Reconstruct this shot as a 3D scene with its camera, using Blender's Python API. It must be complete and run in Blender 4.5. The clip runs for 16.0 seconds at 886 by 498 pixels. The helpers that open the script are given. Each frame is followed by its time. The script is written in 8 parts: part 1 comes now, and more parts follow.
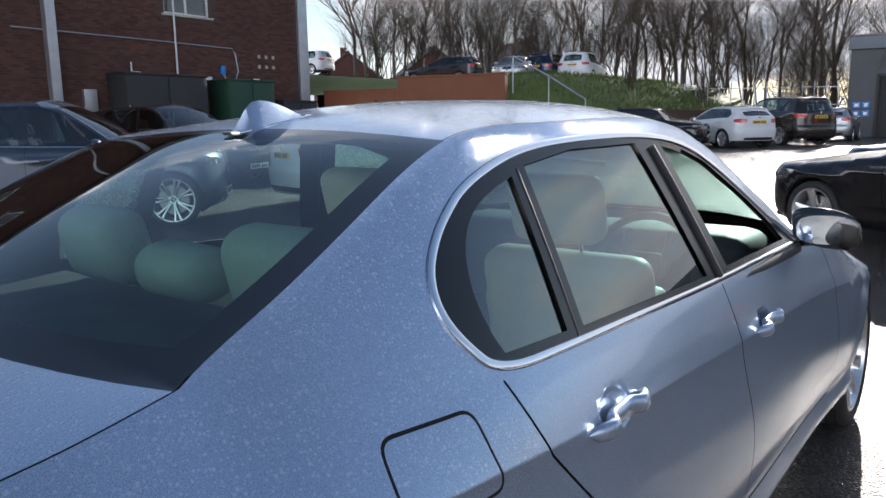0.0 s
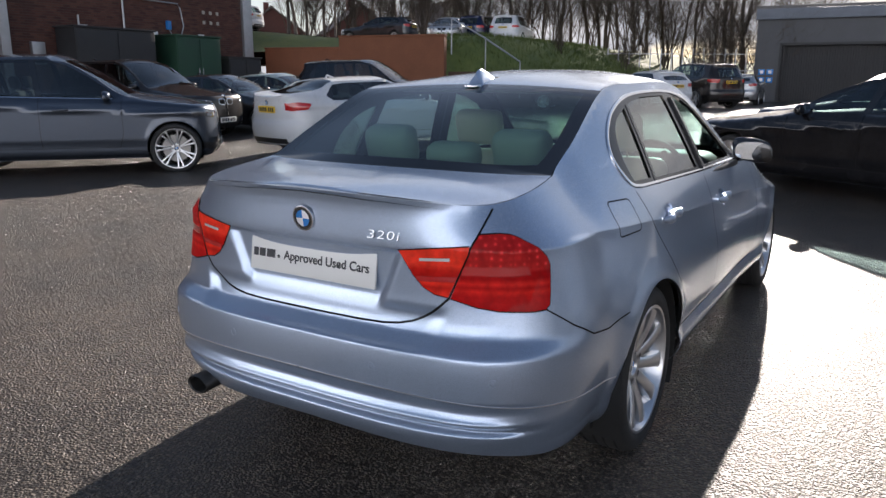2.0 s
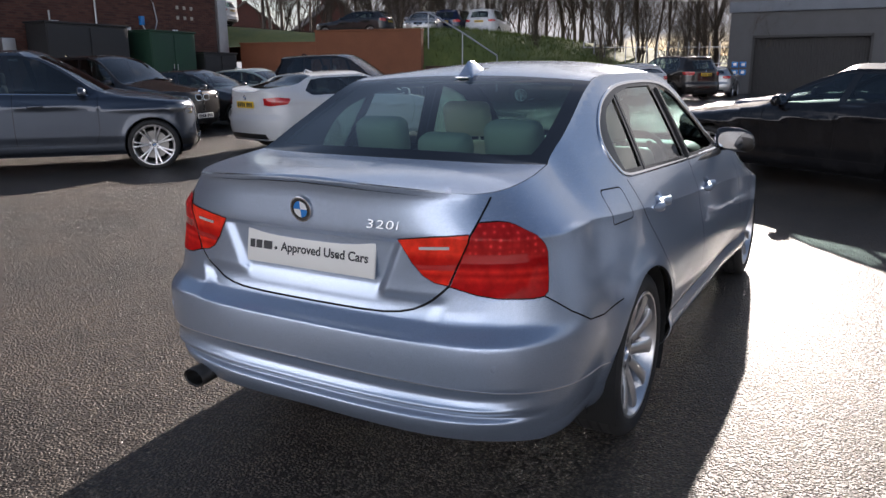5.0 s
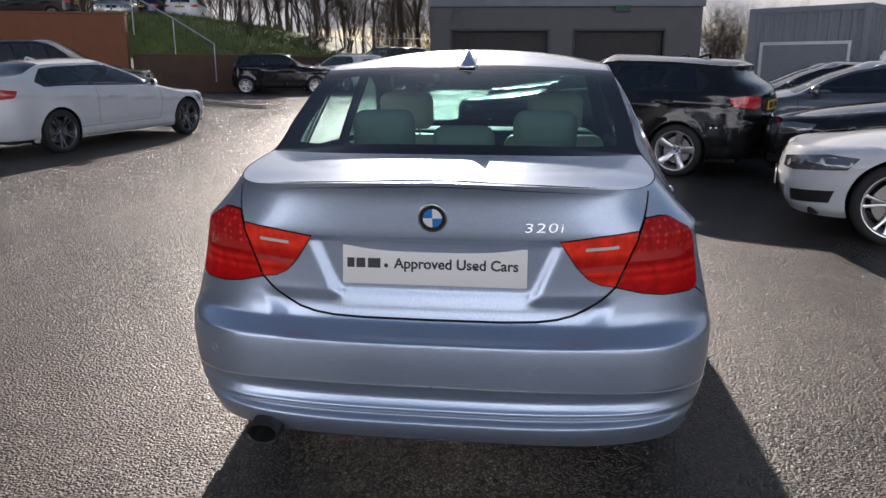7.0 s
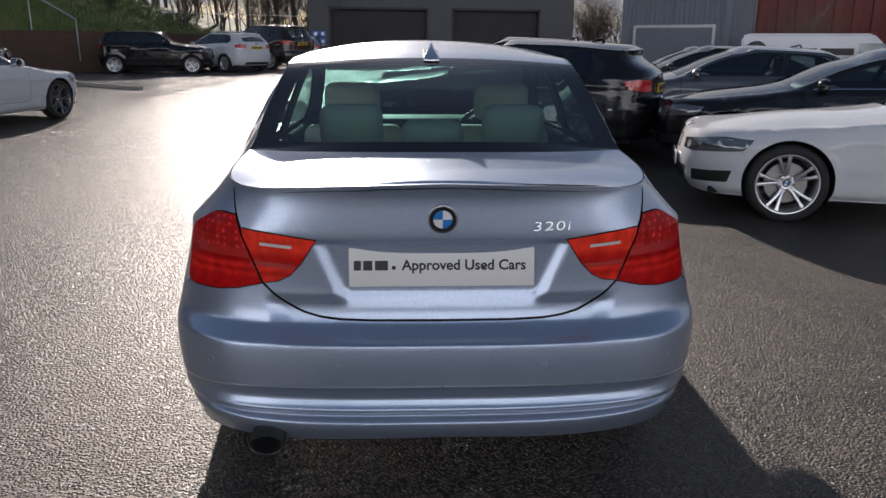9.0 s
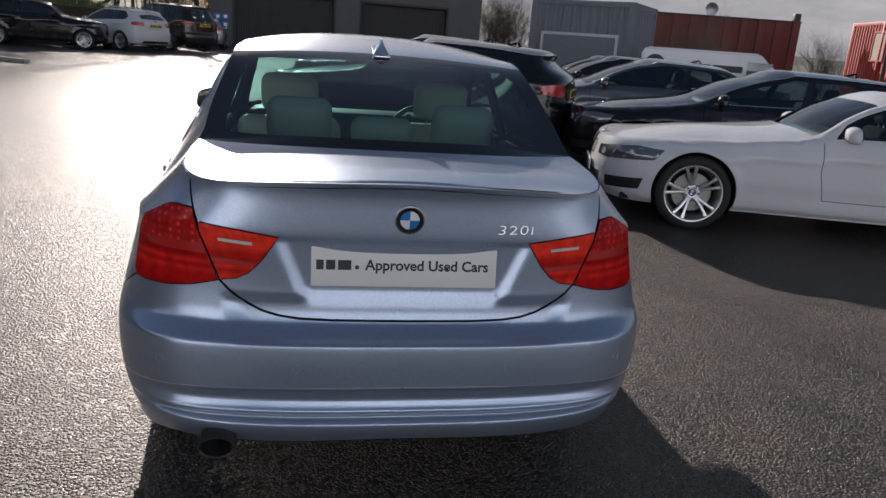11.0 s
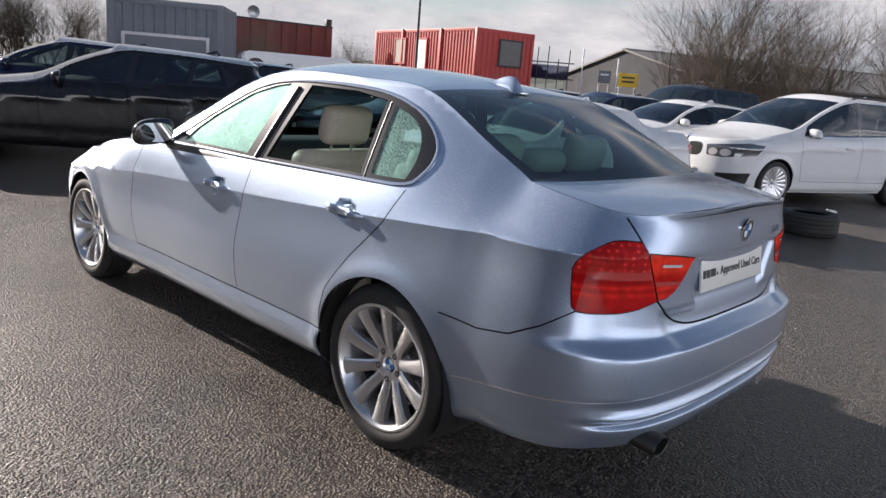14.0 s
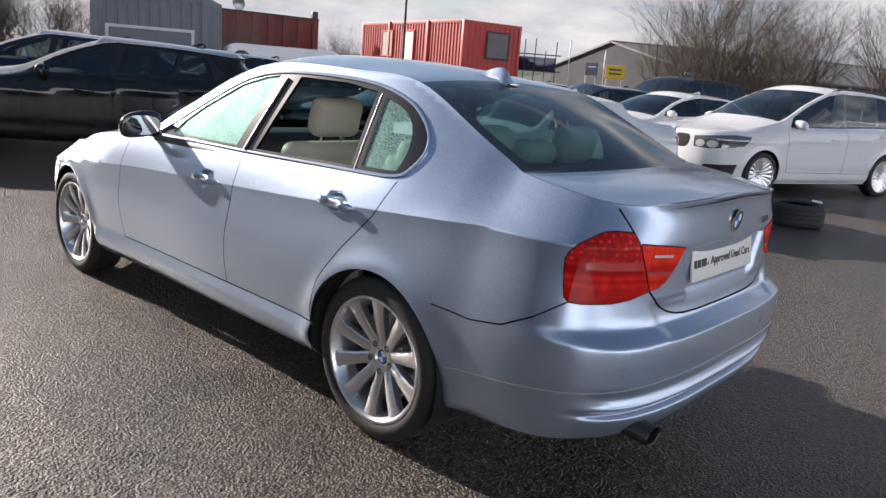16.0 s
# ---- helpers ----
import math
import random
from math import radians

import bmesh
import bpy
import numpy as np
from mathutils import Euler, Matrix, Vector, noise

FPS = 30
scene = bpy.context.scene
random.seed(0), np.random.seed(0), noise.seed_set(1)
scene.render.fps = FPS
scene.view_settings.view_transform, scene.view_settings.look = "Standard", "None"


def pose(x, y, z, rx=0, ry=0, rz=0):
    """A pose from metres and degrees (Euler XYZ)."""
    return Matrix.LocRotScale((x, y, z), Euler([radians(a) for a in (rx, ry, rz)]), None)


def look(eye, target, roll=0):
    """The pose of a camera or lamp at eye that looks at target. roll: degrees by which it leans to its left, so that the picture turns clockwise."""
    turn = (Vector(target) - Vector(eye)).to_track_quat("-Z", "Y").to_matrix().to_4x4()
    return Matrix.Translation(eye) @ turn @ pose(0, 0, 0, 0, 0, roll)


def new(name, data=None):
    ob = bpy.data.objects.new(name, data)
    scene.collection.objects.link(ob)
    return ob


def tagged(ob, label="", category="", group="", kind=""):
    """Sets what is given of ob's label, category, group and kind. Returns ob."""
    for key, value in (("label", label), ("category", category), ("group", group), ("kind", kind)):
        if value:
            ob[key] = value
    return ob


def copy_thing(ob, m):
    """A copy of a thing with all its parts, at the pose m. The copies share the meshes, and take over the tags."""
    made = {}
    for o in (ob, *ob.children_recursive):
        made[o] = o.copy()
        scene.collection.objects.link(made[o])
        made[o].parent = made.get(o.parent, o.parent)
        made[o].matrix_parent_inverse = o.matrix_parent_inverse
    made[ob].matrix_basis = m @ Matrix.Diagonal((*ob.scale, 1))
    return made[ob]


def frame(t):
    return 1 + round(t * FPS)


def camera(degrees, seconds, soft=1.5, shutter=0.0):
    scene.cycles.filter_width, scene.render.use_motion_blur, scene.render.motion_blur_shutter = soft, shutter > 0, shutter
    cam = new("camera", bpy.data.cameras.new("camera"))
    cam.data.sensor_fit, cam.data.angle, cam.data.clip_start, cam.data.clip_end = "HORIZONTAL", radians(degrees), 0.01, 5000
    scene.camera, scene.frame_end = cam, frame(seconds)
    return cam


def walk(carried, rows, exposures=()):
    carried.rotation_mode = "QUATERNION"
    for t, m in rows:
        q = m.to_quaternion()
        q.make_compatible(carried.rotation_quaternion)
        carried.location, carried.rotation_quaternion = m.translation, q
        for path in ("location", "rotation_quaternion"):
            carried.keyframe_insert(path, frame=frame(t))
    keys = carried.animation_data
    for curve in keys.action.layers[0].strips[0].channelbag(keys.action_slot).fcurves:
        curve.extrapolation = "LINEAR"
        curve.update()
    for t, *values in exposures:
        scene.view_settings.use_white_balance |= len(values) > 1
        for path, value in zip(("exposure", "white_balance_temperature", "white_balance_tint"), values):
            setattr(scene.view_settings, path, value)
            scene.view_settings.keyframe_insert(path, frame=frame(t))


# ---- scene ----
cam = camera(62.0, 16.0)
PATH = [
    (0, (1.334, -0.885, 1.369), (0.12, 0.668, 1.035), -0.8),
    (0.2, (1.355, -1.160, 1.388), (0.174, 0.415, 1.036), 0.6),
    (0.5, (1.388, -1.524, 1.383), (0.247, 0.077, 1.017), 2.6),
    (0.8, (1.452, -1.876, 1.370), (0.329, -0.265, 1.002), 2.2),
    (1, (1.458, -2.087, 1.338), (0.352, -0.461, 0.975), 1.4),
    (1.5, (1.533, -2.455, 1.346), (0.472, -0.819, 0.905), 0.6),
    (2, (1.557, -2.642, 1.368), (0.531, -0.982, 0.929), 0.2),
    (2.5, (1.555, -2.693, 1.37), (0.544, -1.024, 0.93), -0.3),
    (3, (1.549, -2.694, 1.371), (0.543, -1.024, 0.925), -0.5),
    (3.5, (1.553, -2.69, 1.372), (0.552, -1.018, 0.923), -0.4),
    (5.8, (1.423, -2.704, 1.341), (0.516, -0.981, 0.883), 0.2),
    (6, (1.292, -2.726, 1.339), (0.465, -0.966, 0.872), 1.3),
    (6.5, (0.783, -2.852, 1.353), (0.27, -0.982, 0.861), 2.7),
    (7, (0.263, -2.895, 1.355), (0.031, -0.967, 0.876), -0.0),
    (7.5, (-0.043, -2.919, 1.4), (-0.084, -0.984, 0.894), -0.9),
    (8, (-0.091, -2.904, 1.409), (-0.039, -0.973, 0.889), -0.5),
    (8.5, (-0.092, -2.898, 1.41), (-0.014, -0.97, 0.882), 0.2),
    (9, (-0.09, -2.899, 1.412), (0.0, -0.973, 0.88), 0.4),
    (9.5, (-0.091, -2.901, 1.413), (0.011, -0.976, 0.881), 0.6),
    (9.7, (-0.092, -2.9, 1.412), (0.016, -0.974, 0.881), 0.7),
    (11.8, (-0.839, -2.785, 1.425), (-0.221, -0.953, 0.913), 7.0),
    (12, (-1.064, -2.69, 1.399), (-0.374, -0.88, 0.901), 7.4),
    (12.5, (-1.621, -2.43, 1.375), (-0.634, -0.748, 0.93), 6.7),
    (13, (-2.119, -2.186, 1.339), (-0.885, -0.67, 0.915), 4.9),
    (13.5, (-2.462, -1.995, 1.369), (-1.094, -0.602, 0.932), 4.9),
    (14, (-2.596, -1.922, 1.383), (-1.17, -0.592, 0.939), 4.7),
    (14.5, (-2.612, -1.921, 1.377), (-1.171, -0.607, 0.934), 4.6),
    (15, (-2.609, -1.921, 1.378), (-1.166, -0.61, 0.93), 4.5),
    (15.5, (-2.604, -1.919, 1.377), (-1.161, -0.61, 0.924), 4.3),
    (16, (-2.604, -1.911, 1.377), (-1.158, -0.609, 0.917), 4.6),
]
walk(cam, [(t, look(eye, target, roll)) for t, eye, target, roll in PATH],
     [(0, 1.45, 6550, 13), (2, 1.08, 6800, 15), (3.5, 1.02, 6900, 17), (6.5, 0.86, 6850, 17), (9, 0.48, 6850, 17), (12.5, 0.15, 6800, 16), (14, 0.88, 6800, 16), (16, 0.98, 6800, 16)])

# ---- sky and sun ----
SUN_AZ, SUN_EL = -8.0, 20.0          # degrees clockwise from +y, and above the ground


def node(nt, kind, **kw):
    n = nt.nodes.new(kind)
    for k, v in kw.items():
        n.inputs[k.replace("_", " ")].default_value = v
    return n


def make_world():
    w = bpy.data.worlds.new("sky")
    scene.world = w
    w.use_nodes = True
    nt = w.node_tree
    nt.nodes.clear()
    out = nt.nodes.new("ShaderNodeOutputWorld")
    bg = nt.nodes.new("ShaderNodeBackground")
    sky = nt.nodes.new("ShaderNodeTexSky")
    sky.sky_type, sky.sun_disc = "NISHITA", False
    sky.sun_elevation, sky.sun_rotation = radians(SUN_EL), radians(SUN_AZ)
    sky.air_density, sky.dust_density, sky.ozone_density = 1.0, 0.4, 1.6
    # broken cloud over the blue
    tc = nt.nodes.new("ShaderNodeTexCoord")
    mp = nt.nodes.new("ShaderNodeMapping")
    mp.inputs["Scale"].default_value = (1.0, 1.0, 3.2)
    nz = node(nt, "ShaderNodeTexNoise", Scale=2.3, Detail=7.0, Roughness=0.55)
    ramp = nt.nodes.new("ShaderNodeValToRGB")
    ramp.color_ramp.elements[0].position, ramp.color_ramp.elements[1].position = 0.46, 0.62
    nz2 = node(nt, "ShaderNodeTexNoise", Scale=4.5, Detail=6.0, Roughness=0.6)
    cr = nt.nodes.new("ShaderNodeValToRGB")
    cr.color_ramp.elements[0].color, cr.color_ramp.elements[1].color = (5.4, 6.0, 7.0, 1), (11.4, 11.6, 12.0, 1)
    cr.color_ramp.elements[0].position, cr.color_ramp.elements[1].position = 0.35, 0.68
    mix = nt.nodes.new("ShaderNodeMixRGB")
    nt.links.new(tc.outputs["Generated"], mp.inputs["Vector"])
    nt.links.new(mp.outputs["Vector"], nz.inputs["Vector"])
    nt.links.new(mp.outputs["Vector"], nz2.inputs["Vector"])
    # cloud closes up towards the horizon and opens overhead
    sep = nt.nodes.new("ShaderNodeSeparateXYZ")
    lift_ = nt.nodes.new("ShaderNodeMath")
    lift_.operation, lift_.inputs[1].default_value, lift_.inputs[2].default_value = "MULTIPLY_ADD", -0.58, 0.185
    add_ = nt.nodes.new("ShaderNodeMath")
    nt.links.new(tc.outputs["Generated"], sep.inputs["Vector"])
    nt.links.new(sep.outputs["Z"], lift_.inputs[0])
    nt.links.new(lift_.outputs["Value"], add_.inputs[0])
    nt.links.new(nz.outputs["Fac"], add_.inputs[1])
    nt.links.new(add_.outputs["Value"], ramp.inputs["Fac"])
    nt.links.new(nz2.outputs["Fac"], cr.inputs["Fac"])
    nt.links.new(ramp.outputs["Color"], mix.inputs["Fac"])
    nt.links.new(sky.outputs["Color"], mix.inputs["Color1"])
    # cloud facing the sun is brighter than cloud seen against it
    lit = nt.nodes.new("ShaderNodeMapRange")
    lit.inputs["From Min"].default_value, lit.inputs["From Max"].default_value = 0.25, -0.8
    lit.inputs["To Min"].default_value, lit.inputs["To Max"].default_value = 0.62, 2.9
    glow = nt.nodes.new("ShaderNodeMixRGB")
    glow.blend_type, glow.inputs["Fac"].default_value = "MULTIPLY", 1.0
    dot = nt.nodes.new("ShaderNodeVectorMath")
    dot.operation, dot.inputs[1].default_value = "DOT_PRODUCT", (0.35, 0.9, 0.0)
    nt.links.new(tc.outputs["Generated"], dot.inputs[0])
    nt.links.new(dot.outputs["Value"], lit.inputs["Value"])
    nt.links.new(cr.outputs["Color"], glow.inputs["Color1"])
    nt.links.new(lit.outputs["Result"], glow.inputs["Color2"])
    nt.links.new(glow.outputs["Color"], mix.inputs["Color2"])
    nt.links.new(mix.outputs["Color"], bg.inputs["Color"])
    bg.inputs["Strength"].default_value = 0.062
    nt.links.new(bg.outputs["Background"], out.inputs["Surface"])


make_world()
sun_data = bpy.data.lights.new("sun", "SUN")
sun_data.energy, sun_data.angle, sun_data.color = 5.0, radians(0.6), (1.0, 0.95, 0.88)
sun = new("sun", sun_data)
_a, _e = radians(SUN_AZ), radians(SUN_EL)
SUN_DIR = Vector((math.sin(_a) * math.cos(_e), math.cos(_a) * math.cos(_e), math.sin(_e)))
sun.matrix_world = look(SUN_DIR * 60, (0, 0, 0))
scene.view_settings.exposure = 0.0

# ---- materials ----
def material(name, base, rough=0.5, metal=0.0, **kw):
    m = bpy.data.materials.new(name)
    m.use_nodes = True
    p = m.node_tree.nodes["Principled BSDF"]
    p.inputs["Base Color"].default_value = (*base, 1)
    p.inputs["Roughness"].default_value, p.inputs["Metallic"].default_value = rough, metal
    for k, v in kw.items():
        p.inputs[k.replace("_", " ")].default_value = v
    return m


def bsdf(m):
    return m.node_tree.nodes["Principled BSDF"]


def coords(m, scale=(1, 1, 1), space="Object"):
    nt = m.node_tree
    tc, mp = nt.nodes.new("ShaderNodeTexCoord"), nt.nodes.new("ShaderNodeMapping")
    mp.inputs["Scale"].default_value = scale
    nt.links.new(tc.outputs[space], mp.inputs["Vector"])
    return mp.outputs["Vector"]


def noise_out(m, vec, scale, detail=5.0, rough=0.6):
    n = node(m.node_tree, "ShaderNodeTexNoise", Scale=scale, Detail=detail, Roughness=rough)
    m.node_tree.links.new(vec, n.inputs["Vector"])
    return n.outputs["Fac"]


def ramp(m, fac, stops):
    r = m.node_tree.nodes.new("ShaderNodeValToRGB")
    e = r.color_ramp.elements
    while len(e) < len(stops):
        e.new(0.5)
    for el, (p, c) in zip(e, stops):
        el.position = p
        el.color = (*c, 1) if not isinstance(c, (int, float)) else (c, c, c, 1)
    m.node_tree.links.new(fac, r.inputs["Fac"])
    return r.outputs["Color"]


def mixed(m, fac, a, b, how="MIX"):
    n = m.node_tree.nodes.new("ShaderNodeMixRGB")
    n.blend_type = how
    for key, v in (("Fac", fac), ("Color1", a), ("Color2", b)):
        if isinstance(v, (int, float)):
            n.inputs[key].default_value = v if key == "Fac" else (v, v, v, 1)
        elif isinstance(v, tuple):
            n.inputs[key].default_value = (*v, 1)
        else:
            m.node_tree.links.new(v, n.inputs[key])
    return n.outputs["Color"]


def bump(m, height, strength=0.2, distance=0.01, prev=None):
    b = node(m.node_tree, "ShaderNodeBump", Strength=strength, Distance=distance)
    m.node_tree.links.new(height, b.inputs["Height"])
    if prev is not None:
        m.node_tree.links.new(prev, b.inputs["Normal"])
    m.node_tree.links.new(b.outputs["Normal"], bsdf(m).inputs["Normal"])
    return b.outputs["Normal"]


def put(m, socket, out):
    m.node_tree.links.new(out, bsdf(m).inputs[socket])


def rough_surface(name, c1, c2, scale, rough=(0.6, 0.9), bump_s=0.3, bump_d=0.01, fine=40.0, space="Object", metal=0.0):
    """A surface that varies at two scales."""
    m = material(name, c1, rough[0], metal)
    v = coords(m, space=space)
    big, small = noise_out(m, v, scale), noise_out(m, v, fine, 6.0)
    col = ramp(m, big, [(0.3, c1), (0.7, c2)])
    put(m, "Base Color", mixed(m, 0.35, col, mixed(m, 1.0, col, ramp(m, small, [(0.3, 0.55), (0.7, 1.3)]), "MULTIPLY")))
    put(m, "Roughness", ramp(m, big, [(0.3, rough[0]), (0.7, rough[1])]))
    bump(m, small, bump_s, bump_d)
    return m


def car_paint(name, col, metal=0.75, rough=0.3, wet=0.0):
    m = material(name, col, rough, metal, Coat_Weight=1.0, Coat_Roughness=0.03, Coat_IOR=1.5, Specular_IOR_Level=0.0)
    nt = m.node_tree
    v = coords(m)
    dirt = noise_out(m, v, 3.0, 6.0)
    flake = noise_out(m, v, 900.0, 1.0)
    c = mixed(m, 0.25, ramp(m, flake, [(0.35, tuple(x * 0.6 for x in col)), (0.65, tuple(min(1, x * 1.35) for x in col))]), col)
    put(m, "Base Color", mixed(m, ramp(m, dirt, [(0.45, 0.0), (0.75, 0.18)]), c, tuple(x * 0.6 + 0.06 for x in col)))
    put(m, "Coat Roughness", ramp(m, dirt, [(0.4, 0.02), (0.75, 0.12)]))
    if wet:
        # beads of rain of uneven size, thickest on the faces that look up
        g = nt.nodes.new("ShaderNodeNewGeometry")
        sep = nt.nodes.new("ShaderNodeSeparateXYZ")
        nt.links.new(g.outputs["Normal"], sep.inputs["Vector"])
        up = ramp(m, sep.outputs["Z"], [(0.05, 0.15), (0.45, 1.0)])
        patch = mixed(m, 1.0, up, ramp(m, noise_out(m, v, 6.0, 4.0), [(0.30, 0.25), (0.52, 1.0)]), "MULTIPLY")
        heights = []
        for scale, lo, hi in ((170.0, 0.20, 0.46), (85.0, 0.12, 0.34)):
            vor = node(nt, "ShaderNodeTexVoronoi", Scale=scale)
            nt.links.new(v, vor.inputs["Vector"])
            grey = nt.nodes.new("ShaderNodeRGBToBW")
            nt.links.new(vor.outputs["Color"], grey.inputs["Color"])
            size = nt.nodes.new("ShaderNodeMapRange")
            size.inputs["From Min"].default_value, size.inputs["From Max"].default_value = 0.25, 0.8
            size.inputs["To Min"].default_value, size.inputs["To Max"].default_value = lo, hi
            nt.links.new(grey.outputs["Val"], size.inputs["Value"])
            d = nt.nodes.new("ShaderNodeMath")
            d.operation = "DIVIDE"
            nt.links.new(vor.outputs["Distance"], d.inputs[0])
            nt.links.new(size.outputs["Result"], d.inputs[1])
            some = ramp(m, grey.outputs["Val"], [(0.40, 0.0), (0.46, 1.0)])
            heights.append(mixed(m, 1.0, ramp(m, d.outputs["Value"], [(0.0, 1.0), (0.6, 0.8), (1.0, 0.0)]), some, "MULTIPLY"))
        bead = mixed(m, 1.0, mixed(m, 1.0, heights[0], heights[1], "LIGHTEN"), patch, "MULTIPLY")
        # glint of each bead, put into the base colour as a paler tone
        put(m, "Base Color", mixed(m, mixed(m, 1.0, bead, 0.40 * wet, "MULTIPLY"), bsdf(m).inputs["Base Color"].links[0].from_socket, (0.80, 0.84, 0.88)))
        b = node(nt, "ShaderNodeBump", Strength=wet, Distance=0.0020)
        nt.links.new(bead, b.inputs["Height"])
        nt.links.new(b.outputs["Normal"], bsdf(m).inputs["Coat Normal"])
        film = mixed(m, 1.0, patch, 0.04 * wet, "MULTIPLY")
        put(m, "Coat Roughness", mixed(m, 1.0, ramp(m, dirt, [(0.4, 0.02), (0.75, 0.10)]), film, "ADD"))
    return m


def clear_glass(name, tint=(0.75, 0.9, 0.86), gloss=0.02, beads=0.0, see=1.0, ior=2.0):
    """Thin car glass: tinted light through, a mirror at glancing angles."""
    m = bpy.data.materials.new(name)
    m.use_nodes = True
    nt = m.node_tree
    nt.nodes.clear()
    out = nt.nodes.new("ShaderNodeOutputMaterial")
    tr = nt.nodes.new("ShaderNodeBsdfTransparent")
    tr.inputs["Color"].default_value = (*[c * see for c in tint], 1)
    gl = nt.nodes.new("ShaderNodeBsdfGlossy")
    gl.inputs["Roughness"].default_value = gloss
    # mirror share rises towards glancing angles, alike from both sides
    lw = nt.nodes.new("ShaderNodeLayerWeight")
    lw.inputs["Blend"].default_value = 0.5
    up = nt.nodes.new("ShaderNodeMath")
    up.operation, up.inputs[1].default_value = "POWER", 4.5
    fr = nt.nodes.new("ShaderNodeMath")
    f0 = ((ior - 1) / (ior + 1)) ** 2
    fr.operation, fr.inputs[1].default_value, fr.inputs[2].default_value = "MULTIPLY_ADD", 1 - f0, f0
    nt.links.new(lw.outputs["Facing"], up.inputs[0])
    nt.links.new(up.outputs["Value"], fr.inputs[0])
    mix = nt.nodes.new("ShaderNodeMixShader")
    nt.links.new(fr.outputs["Value"], mix.inputs["Fac"])
    nt.links.new(tr.outputs["BSDF"], mix.inputs[1])
    nt.links.new(gl.outputs["BSDF"], mix.inputs[2])
    last = mix.outputs["Shader"]
    if beads:
        tc = nt.nodes.new("ShaderNodeTexCoord")
        vor = node(nt, "ShaderNodeTexVoronoi", Scale=230.0)
        nz = node(nt, "ShaderNodeTexNoise", Scale=9.0, Detail=5.0)
        nt.links.new(tc.outputs["Object"], vor.inputs["Vector"])
        nt.links.new(tc.outputs["Object"], nz.inputs["Vector"])
        r = nt.nodes.new("ShaderNodeValToRGB")
        r.color_ramp.elements[0].position, r.color_ramp.elements[1].position = 0.3, 0.55
        r.color_ramp.elements[0].color, r.color_ramp.elements[1].color = (1, 1, 1, 1), (0.4, 0.4, 0.4, 1)
        nt.links.new(vor.outputs["Distance"], r.inputs["Fac"])
        mul = nt.nodes.new("ShaderNodeMath")
        mul.operation = "MULTIPLY"
        mul.inputs[1].default_value = beads
        nt.links.new(r.outputs["Color"], mul.inputs[0])
        mul2 = nt.nodes.new("ShaderNodeMath")
        mul2.operation = "MULTIPLY"
        nt.links.new(mul.outputs["Value"], mul2.inputs[0])
        r2 = nt.nodes.new("ShaderNodeValToRGB")
        r2.color_ramp.elements[0].position, r2.color_ramp.elements[1].position = 0.25, 0.6
        r2.color_ramp.elements[0].color = (0.7, 0.7, 0.7, 1)
        nt.links.new(nz.outputs["Fac"], r2.inputs["Fac"])
        nt.links.new(r2.outputs["Color"], mul2.inputs[1])
        # pale teal drop colour stands in for light refracted by the beads
        drop = nt.nodes.new("ShaderNodeBsdfTranslucent")
        drop.inputs["Color"].default_value = (0.82, 0.97, 0.91, 1)
        drop2 = nt.nodes.new("ShaderNodeBsdfDiffuse")
        drop2.inputs["Color"].default_value = (0.44, 0.84, 0.72, 1)
        dm = nt.nodes.new("ShaderNodeMixShader")
        dm.inputs["Fac"].default_value = 0.7
        nt.links.new(drop.outputs["BSDF"], dm.inputs[1])
        nt.links.new(drop2.outputs["BSDF"], dm.inputs[2])
        fwd = nt.nodes.new("ShaderNodeBsdfGlossy")
        fwd.inputs["Roughness"].default_value, fwd.inputs["Color"].default_value = 0.5, (0.62, 1.0, 0.9, 1)
        dm2 = nt.nodes.new("ShaderNodeMixShader")
        dm2.inputs["Fac"].default_value = 0.13
        nt.links.new(dm.outputs["Shader"], dm2.inputs[1])
        nt.links.new(fwd.outputs["BSDF"], dm2.inputs[2])
        m2 = nt.nodes.new("ShaderNodeMixShader")
        nt.links.new(mul2.outputs["Value"], m2.inputs["Fac"])
        nt.links.new(last, m2.inputs[1])
        nt.links.new(dm2.outputs["Shader"], m2.inputs[2])
        last = m2.outputs["Shader"]
    nt.links.new(last, out.inputs["Surface"])
    return m


M = {}
M["trim"] = rough_surface("black_trim", (0.012, 0.012, 0.013), (0.022, 0.022, 0.024), 6.0, (0.35, 0.55), 0.1, 0.001, 300.0)
M["frit"] = material("black_frit", (0.006, 0.006, 0.007), 0.1)
M["satin_black"] = material("satin_black", (0.010, 0.010, 0.011), 0.22)
M["gloss_black"] = material("gloss_black", (0.01, 0.01, 0.011), 0.1, Coat_Weight=1.0)
M["rubber"] = rough_surface("tyre_rubber", (0.014, 0.014, 0.015), (0.028, 0.027, 0.026), 8.0, (0.6, 0.85), 0.2, 0.002, 120.0)
M["alloy"] = material("silver_alloy", (0.72, 0.72, 0.73), 0.28, 0.9)
M["alloy_dark"] = material("dark_alloy", (0.2, 0.2, 0.21), 0.35, 0.9)
M["disc"] = material("brake_steel", (0.3, 0.29, 0.28), 0.4, 1.0)
M["chrome"] = material("satin_chrome", (0.78, 0.78, 0.8), 0.12, 1.0)
M["badge_chrome"] = material("dull_chrome", (0.45, 0.46, 0.48), 0.22, 1.0)
# near-black, put in for the shade inside hollows and gaps
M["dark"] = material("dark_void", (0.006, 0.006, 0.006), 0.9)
M["under"] = material("underbody", (0.012, 0.012, 0.012), 0.8)
